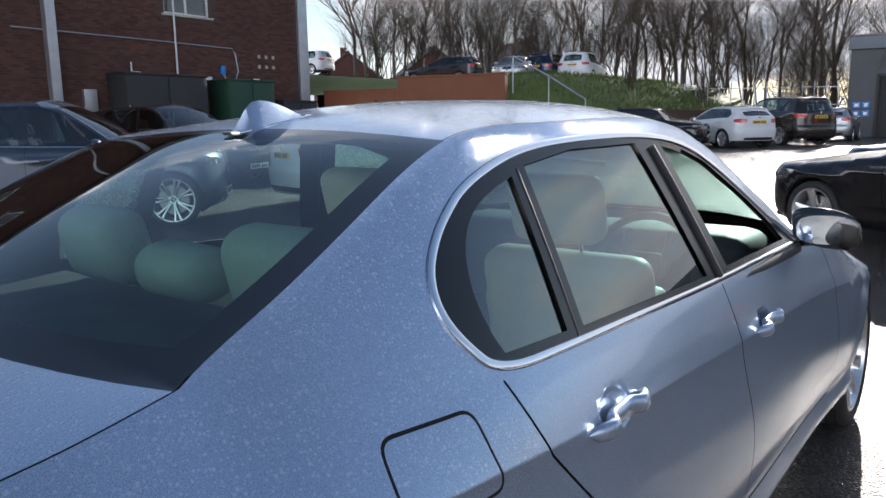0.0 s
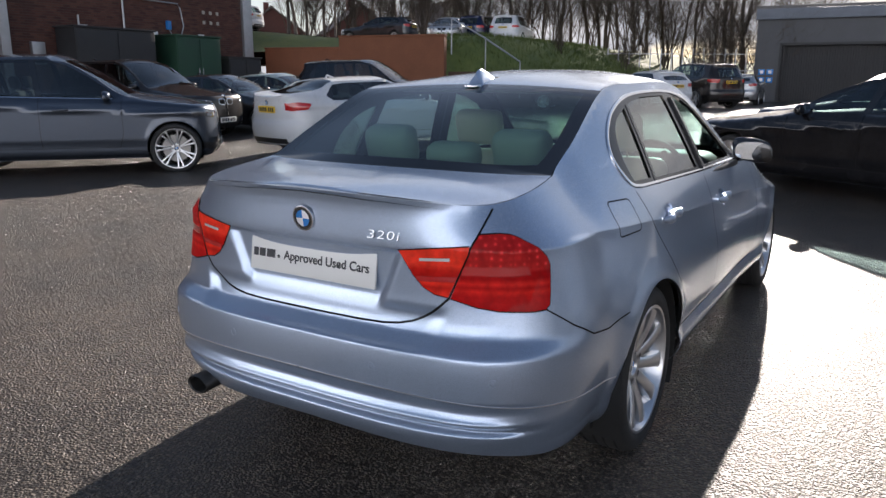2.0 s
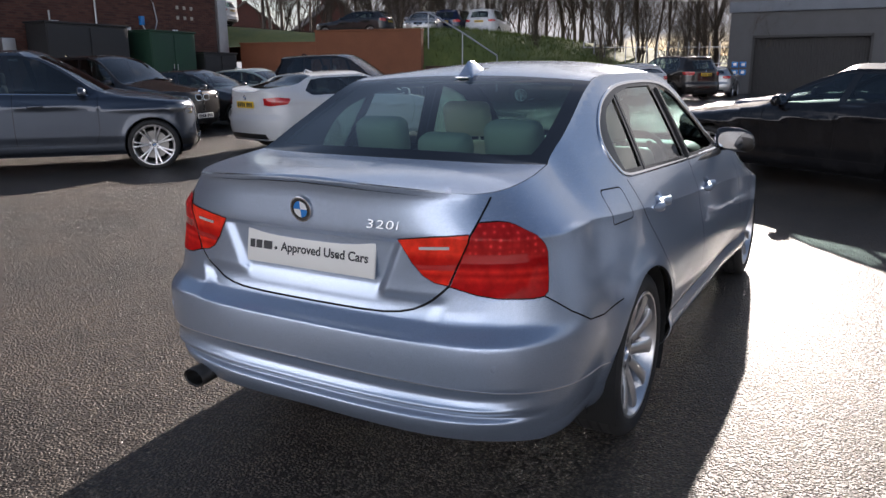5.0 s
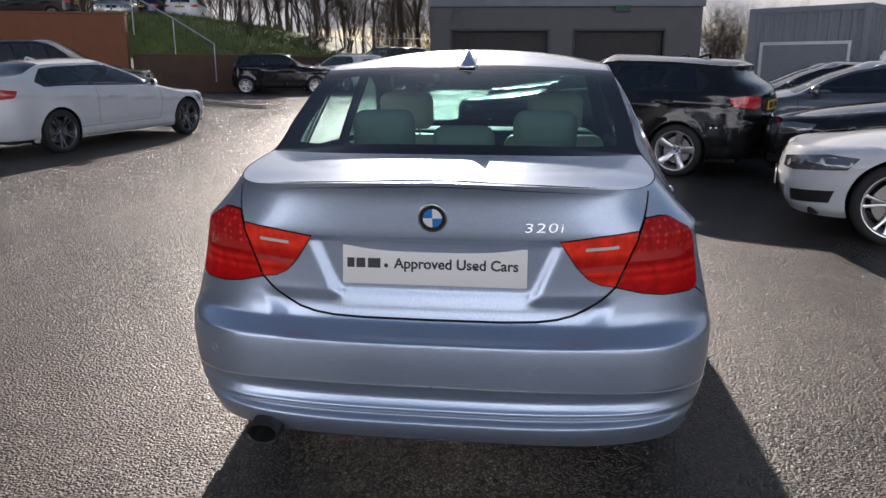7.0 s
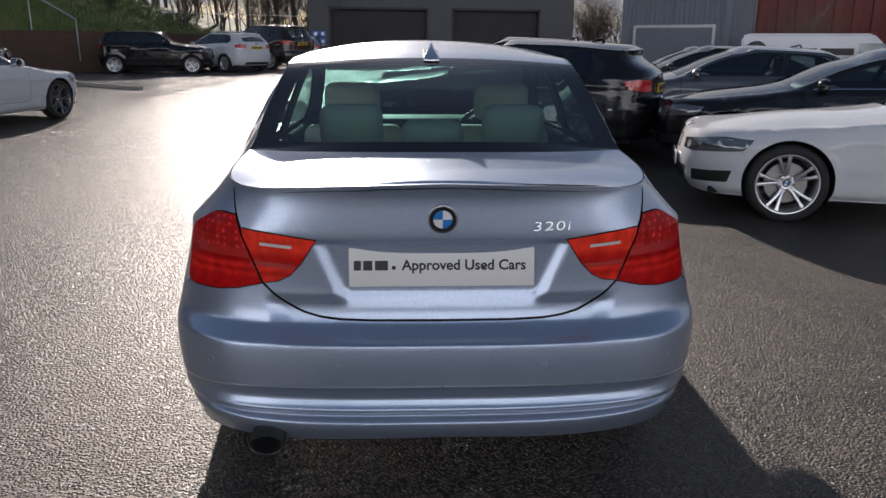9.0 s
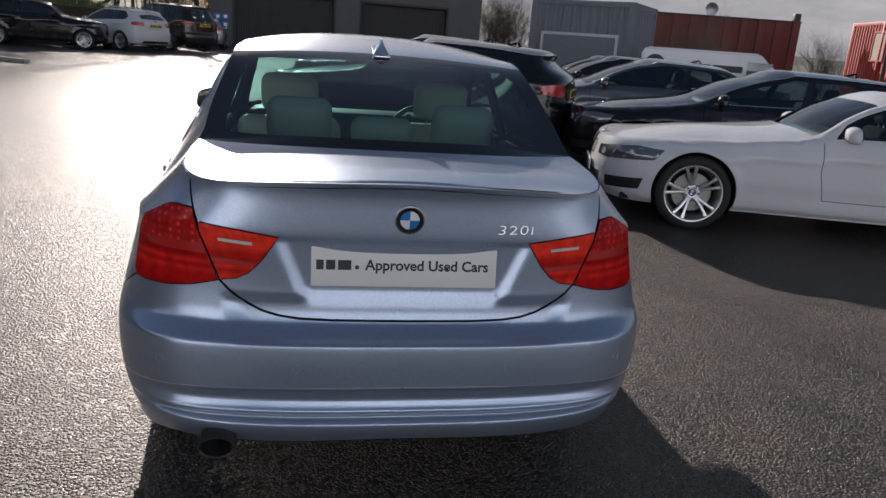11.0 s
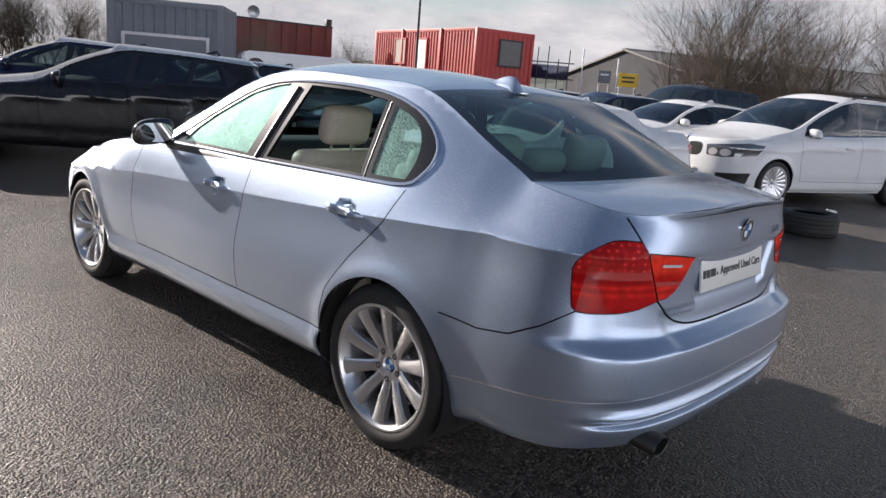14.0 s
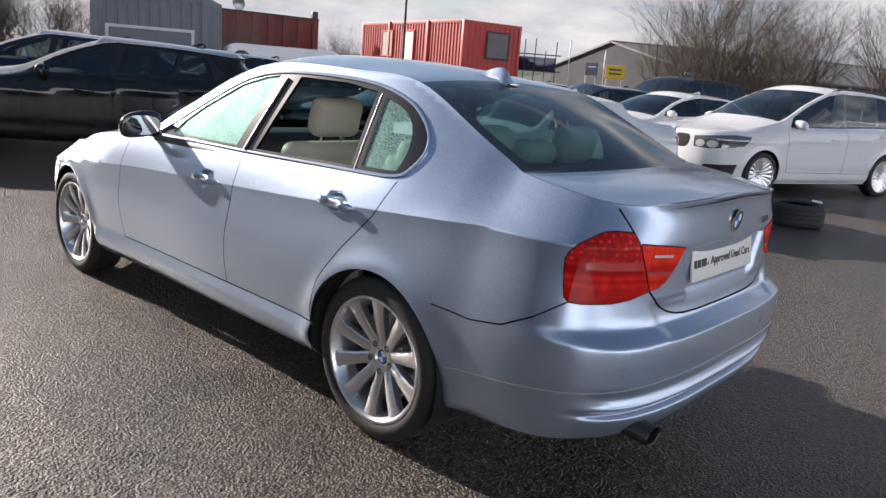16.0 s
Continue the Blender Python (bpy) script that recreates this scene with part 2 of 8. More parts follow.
M["leather"] = rough_surface("cream_leather", (0.56, 0.50, 0.42), (0.64, 0.57, 0.48), 5.0, (0.45, 0.6), 0.15, 0.002, 160.0)
M["carpet"] = rough_surface("dark_carpet", (0.03, 0.03, 0.032), (0.05, 0.05, 0.05), 8.0, (0.9, 1.0), 0.3, 0.003, 200.0)
M["headlining"] = material("grey_headlining", (0.45, 0.43, 0.4), 0.9)
M["dash"] = rough_surface("dashboard", (0.02, 0.02, 0.022), (0.035, 0.035, 0.036), 6.0, (0.5, 0.7), 0.1, 0.002, 200.0)
M["glass"] = clear_glass("tinted_glass", (0.36, 0.54, 0.51), ior=1.8)
M["glass_side"] = clear_glass("side_glass", (0.40, 0.54, 0.51), ior=2.5)
M["glass_wet"] = clear_glass("rain_beaded_glass", (0.5, 0.72, 0.66), beads=0.85)
M["glass_beads"] = clear_glass("beaded_quarter_glass", (0.36, 0.52, 0.49), beads=0.42)
M["glass_dark"] = clear_glass("dark_glass", (0.38, 0.45, 0.45))
M["red_lens"] = material("red_lens", (0.5, 0.012, 0.012), 0.12, Coat_Weight=0.25, Coat_Roughness=0.03, Specular_IOR_Level=0.0)
M["sooty_steel"] = material("sooty_steel", (0.07, 0.066, 0.062), 0.45, 0.8)


def lamp_lens(m, stops, dotted):
    """Bright and deep bars one above another; above the height dotted, rows of small reflectors."""
    v = coords(m)
    sep = m.node_tree.nodes.new("ShaderNodeSeparateXYZ")
    m.node_tree.links.new(v, sep.inputs["Vector"])
    rise = m.node_tree.nodes.new("ShaderNodeMapRange")
    rise.inputs["From Min"].default_value, rise.inputs["From Max"].default_value = 0.73, 0.96
    m.node_tree.links.new(sep.outputs["Z"], rise.inputs["Value"])
    bars = ramp(m, rise.outputs["Result"], stops)
    vor = node(m.node_tree, "ShaderNodeTexVoronoi", Scale=52.0, Randomness=0.25)
    m.node_tree.links.new(v, vor.inputs["Vector"])
    dots = ramp(m, vor.outputs["Distance"], [(0.12, (1.9, 2.6, 2.6)), (0.34, (0.95, 0.9, 0.9)), (0.6, (0.75, 0.7, 0.7))])
    upper = ramp(m, rise.outputs["Result"], [(dotted, 0.0), (dotted + 0.05, 0.8)])
    col = mixed(m, upper, bars, mixed(m, 1.0, bars, dots, "MULTIPLY"))
    put(m, "Base Color", mixed(m, 0.5, col, mixed(m, 1.0, col, ramp(m, noise_out(m, v, 26.0, 3.0), [(0.35, 0.6), (0.65, 1.35)]), "MULTIPLY")))


lamp_lens(M["red_lens"], [(0.0, (0.80, 0.030, 0.014)), (0.2, (0.85, 0.036, 0.018)), (0.28, (0.55, 0.014, 0.010)), (0.33, (0.84, 0.036, 0.018)), (0.40, (0.46, 0.010, 0.008)), (0.50, (0.60, 0.016, 0.010)), (0.57, (0.88, 0.045, 0.022)), (1.0, (0.90, 0.045, 0.022))], 1.2)
M["red_lens_outer"] = material("smoked_red_lens", (0.4, 0.012, 0.012), 0.1, Coat_Weight=0.25, Coat_Roughness=0.03, Specular_IOR_Level=0.0)
lamp_lens(M["red_lens_outer"], [(0.0, (0.46, 0.006, 0.007)), (0.20, (0.54, 0.009, 0.009)), (0.26, (0.72, 0.020, 0.014)), (0.31, (0.48, 0.008, 0.008)), (0.36, (0.74, 0.022, 0.016)), (0.42, (0.40, 0.006, 0.007)), (0.50, (0.38, 0.006, 0.007)), (0.54, (0.56, 0.024, 0.022)), (1.0, (0.50, 0.018, 0.018))], 0.52)
M["red_lens_dark"] = material("deep_red_lens", (0.5, 0.012, 0.012), 0.1, Coat_Weight=1.0)
M["clear_lens"] = material("clear_lens", (0.75, 0.72, 0.7), 0.08, 0.3, Coat_Weight=1.0)
M["lamp_dark"] = material("headlamp_glass", (0.16, 0.17, 0.18), 0.05, 0.6, Coat_Weight=1.0)
M["plate_white"] = material("white_plate", (0.78, 0.77, 0.73), 0.35)
M["plate_yellow"] = material("yellow_plate", (0.78, 0.5, 0.03), 0.4)
M["ink"] = material("black_ink", (0.03, 0.03, 0.035), 0.5)
M["white"] = material("badge_white", (0.8, 0.8, 0.8), 0.3)
M["blue"] = material("badge_blue", (0.02, 0.2, 0.55), 0.25)
M["mirror"] = material("mirror_glass", (0.85, 0.87, 0.88), 0.02, 1.0)

# ---- the car builder ----
from mathutils.geometry import delaunay_2d_cdt


def curve(*pts):
    """A smooth monotone curve through (x, y) pairs; takes numbers and arrays."""
    X, Y = np.array([p[0] for p in pts], float), np.array([p[1] for p in pts], float)
    return lambda q: pchip(X, Y, q)


def flowing(*pts):
    """A natural cubic curve through (x, y) pairs, with no breaks in its bend; straight on past its ends."""
    X, Y = np.array([p[0] for p in pts], float), np.array([p[1] for p in pts], float)
    n, h = len(X), np.diff(X)
    A, b = np.eye(n), np.zeros(n)
    for i in range(1, n - 1):
        A[i, i - 1:i + 2] = h[i - 1], 2 * (h[i - 1] + h[i]), h[i]
        b[i] = 6 * ((Y[i + 1] - Y[i]) / h[i] - (Y[i] - Y[i - 1]) / h[i - 1])
    C = np.linalg.solve(A, b)

    def at(q):
        q = np.clip(np.asarray(q, float), X[0], X[-1])
        k = np.clip(np.searchsorted(X, q) - 1, 0, n - 2)
        l, r = X[k + 1] - q, q - X[k]
        return (C[k] * l ** 3 + C[k + 1] * r ** 3) / (6 * h[k]) + (Y[k] / h[k] - C[k] * h[k] / 6) * l + (Y[k + 1] / h[k] - C[k + 1] * h[k] / 6) * r
    return at


def pchip(X, Y, q):
    h, d = np.diff(X), np.diff(Y) / np.diff(X)
    m = np.zeros_like(Y)
    for i in range(1, len(X) - 1):
        if d[i - 1] * d[i] > 0:
            w1, w2 = 2 * h[i] + h[i - 1], h[i] + 2 * h[i - 1]
            m[i] = (w1 + w2) / (w1 / d[i - 1] + w2 / d[i])
    m[0], m[-1] = d[0], d[-1]
    q = np.clip(np.asarray(q, float), X[0], X[-1])
    k = np.clip(np.searchsorted(X, q) - 1, 0, len(X) - 2)
    t = (q - X[k]) / h[k]
    return ((1 + 2 * t) * (1 - t) ** 2 * Y[k] + t * (1 - t) ** 2 * h[k] * m[k]
            + t * t * (3 - 2 * t) * Y[k + 1] + t * t * (t - 1) * h[k] * m[k + 1])


def smooth(a, b, x):
    t = np.clip((np.asarray(x, float) - a) / (b - a), 0, 1)
    return t * t * (3 - 2 * t)


def inside(poly, P):
    """Which of the points P lie within the polygon."""
    x, y = P[:, 0], P[:, 1]
    res = np.zeros(len(P), bool)
    a = np.array(poly)
    b = np.roll(a, -1, 0)
    for (x0, y0), (x1, y1) in zip(a, b):
        if y0 == y1:
            continue
        c = ((y0 > y) != (y1 > y)) & (x < (x1 - x0) * (y - y0) / (y1 - y0) + x0)
        res ^= c
    return res


def near(line, P, w):
    """Which of the points P lie within w of the polyline."""
    best = np.full(len(P), 9.0)
    a = np.array(line)
    for p, q in zip(a[:-1], a[1:]):
        d = q - p
        t = np.clip(((P - p) @ d) / max(d @ d, 1e-12), 0, 1)
        best = np.minimum(best, np.hypot(*(P - p - t[:, None] * d).T))
    return best < w


def offset_lines(line, w):
    a = np.array(line, float)
    d = np.gradient(a, axis=0)
    n = np.stack([-d[:, 1], d[:, 0]], 1) / np.maximum(np.hypot(d[:, 0], d[:, 1]), 1e-9)[:, None]
    return a + n * w, a - n * w


def fine(pts, step, closed=False):
    """The polyline, with points at least every step."""
    a = [np.array(p, float) for p in pts]
    if closed:
        a.append(a[0])
    res = []
    for p, q in zip(a[:-1], a[1:]):
        k = max(1, int(math.ceil(np.linalg.norm(q - p) / step)))
        res += [p + (q - p) * i / k for i in range(k)]
    if not closed:
        res.append(a[-1])
    return np.array(res)


def rounded(pts, r, k=5):
    """The closed polygon with its corners rounded."""
    a = [np.array(p, float) for p in pts]
    res = []
    for i, p in enumerate(a):
        u, v = a[i - 1] - p, a[(i + 1) % len(a)] - p
        lu, lv = np.linalg.norm(u), np.linalg.norm(v)
        rr = min(r, lu * 0.45, lv * 0.45)
        s, e = p + u / lu * rr, p + v / lv * rr
        for j in range(k + 1):
            t = j / k
            res.append((1 - t) ** 2 * s + 2 * t * (1 - t) * p + t * t * e)
    return np.array(res)


def cut_sheet(domain, regions, gaps, step, dense=(), folds=()):
    """Triangulates a flat domain along the outlines of its regions. regions: (name, polygon), later ones lie on top;
    gaps: (polyline, half width). Returns points, triangles and each triangle's region (None: a gap)."""
    pts, edges = [], []

    def add(line, closed):
        k = len(pts)
        pts.extend(map(tuple, line))
        n = len(line)
        edges.extend((k + i, k + (i + 1) % n) for i in range(n if closed else n - 1))

    add(domain, True)
    for name, poly in regions:
        add(fine(poly, step, True), True)
    for line, w in gaps:
        for side in offset_lines(fine(line, step), w):
            add(side, False)
    for line in folds:
        add(fine(line, step), False)
    lo, hi = domain.min(0), domain.max(0)
    grid = []
    for (x0, x1, y0, y1, st) in [(lo[0], hi[0], lo[1], hi[1], step), *dense]:
        gx, gy = np.arange(x0 + st / 2, x1, st), np.arange(y0 + st / 2, y1, st)
        g = np.stack(np.meshgrid(gx, gy), -1).reshape(-1, 2)
        g[:, 0] += (np.round(g[:, 1] / st) % 2) * st * 0.5
        grid.append(g)
    g = np.concatenate(grid)
    g = g[inside(domain, g)]
    g = g[~near(np.vstack([domain, domain[:1]]), g, step * 0.3)]
    for _, poly in regions:
        f = fine(poly, step, True)
        g = g[~near(np.vstack([f, f[:1]]), g, step * 0.2)]
    for line, w in gaps:
        g = g[~near(np.array(line), g, w + step * 0.15)]
    for line in folds:
        g = g[~near(np.array(line), g, step * 0.2)]
    pts.extend(map(tuple, g))
    V, _, F, *_ = delaunay_2d_cdt([Vector(p) for p in pts], edges, [], 0, 1e-6)
    V = np.array([tuple(v) for v in V])
    F = np.array([f for f in F if len(f) == 3])
    c = V[F].mean(1)
    keep = inside(domain, c)
    F, c = F[keep], c[keep]
    label = np.array(["body"] * len(F), dtype=object)
    for name, poly in regions:
        label[inside(np.array(poly), c)] = name
    for line, w in gaps:
        label[near(np.array(line), c, w)] = None
    return V, F, label


def mesh_from(name, V, F, N=None, mats=(), mat_index=None):
    me = bpy.data.meshes.new(name)
    me.from_pydata([tuple(v) for v in V], [], [tuple(map(int, f)) for f in F])
    for m in mats:
        me.materials.append(m)
    if mat_index is not None:
        me.polygons.foreach_set("material_index", np.asarray(mat_index, np.int32))
    me.polygons.foreach_set("use_smooth", np.ones(len(me.polygons), bool))
    me.update()
    if N is not None:
        me.normals_split_custom_set_from_vertices([tuple(n) for n in N])
    return me


def child(name, me, parent, label="", m=None):
    ob = new(name, me)
    ob.parent = parent
    if m is not None:
        ob.matrix_local = m
    return tagged(ob, label)


def part(name, bm, mat, parent, label="", m=None, smooth_shade=True):
    """Links a bmesh as one mesh object under a thing or a part."""
    me = bpy.data.meshes.new(name)
    bm.normal_update()
    bm.to_mesh(me)
    bm.free()
    for x in (mat if isinstance(mat, (list, tuple)) else [mat]):
        me.materials.append(x)
    if smooth_shade:
        me.polygons.foreach_set("use_smooth", np.ones(len(me.polygons), bool))
        me.set_sharp_from_angle(angle=radians(38))
    return child(name, me, parent, label, m)


def box_bm(sx, sy, sz, at=(0, 0, 0), bevel=0.0, seg=2, bm=None):
    bm2 = bmesh.new()
    bmesh.ops.create_cube(bm2, size=1.0, matrix=Matrix.Translation(at) @ Matrix.Diagonal((sx, sy, sz, 1)))
    if bevel:
        bmesh.ops.bevel(bm2, geom=bm2.edges[:], offset=bevel, segments=seg, affect="EDGES", profile=0.6)
    if bm is None:
        return bm2
    me = bpy.data.meshes.new("tmp")
    bm2.to_mesh(me)
    bm2.free()
    bm.from_mesh(me)
    bpy.data.meshes.remove(me)
    return bm


def lathe_bm(profile, n=48, axis="X", bm=None, cap=False):
    """Turns a profile of (along, radius) about the axis."""
    bm = bm or bmesh.new()
    rings = []
    for a, r in profile:
        ring = []
        for i in range(n):
            t = 2 * math.pi * i / n
            p = (a, r * math.cos(t), r * math.sin(t)) if axis == "X" else (r * math.cos(t), r * math.sin(t), a) if axis == "Z" else (r * math.cos(t), a, r * math.sin(t))
            ring.append(bm.verts.new(p))
        rings.append(ring)
    for r0, r1 in zip(rings[:-1], rings[1:]):
        for i in range(n):
            bm.faces.new((r0[i], r0[(i + 1) % n], r1[(i + 1) % n], r1[i]))
    if cap:
        bm.faces.new(rings[0][::-1])
        bm.faces.new(rings[-1])
    bmesh.ops.recalc_face_normals(bm, faces=bm.faces[:])
    return bm


def tube_bm(path, r, n=8, closed=False, bm=None):
    """A round bar along a path; r is a number or one per point."""
    bm = bm or bmesh.new()
    P = [Vector(p) for p in path]
    rr = r if isinstance(r, (list, tuple)) else [r] * len(P)
    rings = []
    up = Vector((0, 0, 1))
    for i, p in enumerate(P):
        if closed:
            d = (P[(i + 1) % len(P)] - P[i - 1]).normalized()
        else:
            d = (P[min(i + 1, len(P) - 1)] - P[max(i - 1, 0)]).normalized()
        a = d.cross(up if abs(d.dot(up)) < 0.95 else Vector((1, 0, 0))).normalized()
        b = d.cross(a)
        rings.append([bm.verts.new(p + rr[i] * (math.cos(2 * math.pi * k / n) * a + math.sin(2 * math.pi * k / n) * b)) for k in range(n)])
    for i in range(len(rings) - (0 if closed else 1)):
        r0, r1 = rings[i], rings[(i + 1) % len(rings)]
        for k in range(n):
            bm.faces.new((r0[k], r0[(k + 1) % n], r1[(k + 1) % n], r1[k]))
    if not closed:
        bm.faces.new(rings[0][::-1])
        bm.faces.new(rings[-1])
    return bm


class Shell:
    """The outer skin of a car as two sheets: a belt that runs round it from the sill to the top edge, and the top between."""

    def __init__(self, s):
        self.s = s
        self.yR, self.yF, self.n, self.nF = s["yR"], s["yF"], s.get("n", 2.75), s.get("nF", 2.6)
        th = np.linspace(0, math.pi / 2, 400)
        for tag, n, a, b in (("R", self.n, float(s["W"](self.yR)) - 0.02, s["bR"]), ("F", self.nF, float(s["W"](self.yF)) - 0.02, s["bF"])):
            c_, q_ = np.cos(th) ** (2 / n), np.sin(th) ** (2 / n)
            c_[-1], q_[0] = 0.0, 0.0
            x, y = a * c_, b * q_
            arc = np.concatenate([[0], np.cumsum(np.hypot(np.diff(x), np.diff(y)))])
            if tag == "R":
                self.arcR, self.cR, self.qR = arc, c_, q_
            else:
                self.arcF, self.cF, self.qF = arc, c_, q_
        self.th = th
        self.LR, self.LF = self.arcR[-1], self.arcF[-1]
        self.side = self.yF - self.yR
        self.L = self.LR + self.side + self.LF

    # half width at (y, z): a section from the sill to the top edge
    def half(self, y, z):
        s = self.s
        y, z = np.broadcast_arrays(np.asarray(y, float), np.asarray(z, float))
        if "section" in s:
            return s["section"](s, y, z)
        W, zs, zk, zb, xb, xT, zT = (np.asarray(s[k](y)) for k in ("W", "zs", "zk", "zb", "xb", "xT", "zT"))
        p = np.asarray(s["pT"](y))
        tuck, K = s["tuck"], W - np.asarray(s["kin"](y))
        ctrl = [(W - 0.10, zs), (W - 0.05, zs + 0.045), (W - 0.036, zs + 0.10), (W - 0.032, zs + 0.17), (W - 0.014, zs + 0.27),
                (0.55 * W + 0.45 * K - tuck, zk - 0.13), (0.2 * W + 0.8 * K - tuck, zk - 0.045), (K, zk), (K - 0.012, zk + 0.03), (xb + 0.035, zb - 0.022), (xb, zb)]
        for t in (0.15, 0.3, 0.5, 0.7, 0.85, 1.0):
            ctrl.append((xb + (xT - xb) * t, zb + (zT - zb) * t ** p))
        X = np.stack([c[0] for c in ctrl], -1)
        Z = np.stack([c[1] for c in ctrl], -1)
        Z = np.maximum.accumulate(Z, -1) + np.arange(Z.shape[-1]) * 1e-4
        return rowwise_pchip(Z, X, z)

    def rear(self, z):
        return self.yR - np.asarray(self.s["rear"](z))

    def u_of_y(self, y, z):
        if y >= self.yR and y <= self.yF:
            return self.LR + (y - self.yR)
        if y < self.yR:
            q = min(1.0, (self.yR - y) / float(self.rear(z)))
            return self.LR - float(np.interp(q, self.qR, self.arcR))
        q = min(1.0, (y - self.yF) / float(self.s["front"](z) - self.yF))
        return self.LR + self.side + float(np.interp(q, self.qF, self.arcF))

    def u_of_x(self, x, z, front=False):
        if front:
            c = min(1.0, x / float(self.half(self.yF, z)))
            return self.LR + self.side + float(np.interp(c, self.cF[::-1], self.arcF[::-1]))
        c = min(1.0, x / float(self.half(self.yR, z)))
        return self.LR - float(np.interp(c, self.cR[::-1], self.arcR[::-1]))

    def uz(self, pts):
        """Outline points ('y', y, z), ('x', x, z) at the rear or ('f', x, z) at the front, as belt coordinates."""
        return np.array([(self.u_of_y(a, z) if k == "y" else self.u_of_x(a, z, k == "f"), z) for k, a, z in pts])

    def belt(self, P):
        u, z = P[:, 0], P[:, 1]
        s = self.s
        y = np.clip(self.yR + (u - self.LR), self.yR, self.yF)
        x = self.half(y, z)
        r, f = u < self.LR, u > self.LR + self.side
        a = np.abs(self.LR - u)
        c, q = np.interp(a, self.arcR, self.cR), np.interp(a, self.arcR, self.qR)
        y = np.where(r, self.yR - self.rear(z) * q, y)
        x = np.where(r, x * c, x)
        a = np.abs(u - self.LR - self.side)
        cf, qf = np.interp(a, self.arcF, self.cF), np.interp(a, self.arcF, self.qF)
        y = np.where(f, self.yF + (np.asarray(s["front"](z)) - self.yF) * qf, y)
        x = np.where(f, x * cf, x)
        Q = np.stack([x, y, z], 1)
        # flared lips round the wheels
        for wy in (0.0, s["wb"]):
            d = np.hypot(y - wy, z - s["wr"]) - s["arch"]
            Q[:, 0] += np.where(np.abs(x) > 0.5, s.get("flare", 0.012) * np.exp(-np.maximum(d, 0) ** 2 / 0.055 ** 2), 0)
        return s["dent"](Q) if "dent" in s else Q

    def top_edge(self, step):
        """Points along the top edge of the belt, from the rear middle to the front middle."""
        us = np.concatenate([np.arange(0, self.L, step), [self.L]])
        ys = np.clip(self.yR + (us - self.LR), self.yR, self.yF)
        zT = np.asarray(self.s["zT"](ys))
        zr, zf = self.s["z_tail"], self.s["z_nose"]
        tail = self.s.get("tail", lambda q: zr + (float(self.s["zT"](self.yR)) - zr) * smooth(0.0, 1.0, q))
        zT = np.where(us < self.LR, tail(us / self.LR), zT)
        zT = np.where(us > self.LR + self.side, zf + (self.s["zT"](self.yF) - zf) * smooth(self.L, self.LR + self.side, us), zT)
        return np.stack([us, zT], 1)

    def prepare_top(self):
        e = self.top_edge(0.01)
        E = self.belt(e)
        o = np.argsort(E[:, 1])
        self.ey, self.ex, self.ez = E[o, 1], E[o, 0], E[o, 2]

    def top(self, P):
        x, y = P[:, 0], P[:, 1]
        xT, zT = np.interp(y, self.ey, self.ex), np.interp(y, self.ey, self.ez)
        w = np.clip(np.abs(x) / np.maximum(xT, 1e-4), 0, 1)
        # the crown fades out at the two ends, where the edge closes
        ends = smooth(self.ey[0], self.ey[0] + self.s.get("fade", 0.12), y) * smooth(self.ey[-1], self.ey[-1] - 0.25, y)
        # the fold at the foot of the rear window bows back in the middle
        yc = y - self.s.get("bow", 0.0) * w ** 2 * smooth(0.25, -0.2, y)
        z = zT + (np.asarray(self.s["zc"](yc)) - zT) * (1 - w ** 2.3) * ends
        return np.stack([x, y, z], 1)


def rowwise_pchip(X, Y, q):
    """A monotone curve for every row of control points."""
    h = np.diff(X, axis=-1)
    d = np.diff(Y, axis=-1) / h
    m = np.zeros_like(Y)
    w1, w2 = 2 * h[..., 1:] + h[..., :-1], h[..., 1:] + 2 * h[..., :-1]
    a, b = d[..., :-1], d[..., 1:]
    ok = a * b > 0
    with np.errstate(divide="ignore", invalid="ignore"):
        m[..., 1:-1] = np.where(ok, (w1 + w2) / (w1 / np.where(ok, a, 1) + w2 / np.where(ok, b, 1)), 0)
    m[..., 0], m[..., -1] = d[..., 0], d[..., -1]
    q = np.clip(q, X[..., 0], X[..., -1])
    k = np.clip((q[..., None] > X).sum(-1) - 1, 0, X.shape[-1] - 2)
    g = lambda A: np.take_along_axis(A, k[..., None], -1)[..., 0]
    g1 = lambda A: np.take_along_axis(A, k[..., None] + 1, -1)[..., 0]
    hh = g(h)
    t = (q - g(X)) / hh
    return ((1 + 2 * t) * (1 - t) ** 2 * g(Y) + t * (1 - t) ** 2 * hh * g(m)
            + t * t * (3 - 2 * t) * g1(Y) + t * t * (t - 1) * hh * g1(m))


def lift(fn, V, eps=0.003, flip=False):
    """Points and normals of a sheet."""
    P = fn(V)
    du, dv = fn(V + [eps, 0]) - fn(V - [eps, 0]), fn(V + [0, eps]) - fn(V - [0, eps])
    seam = np.abs(P[:, 0]) < 1e-4
    du[seam] = [1.0, 0.0, 0.0]
    N = np.cross(du, dv)
    N /= np.maximum(np.linalg.norm(N, axis=1), 1e-9)[:, None]
    return P, (-N if flip else N)


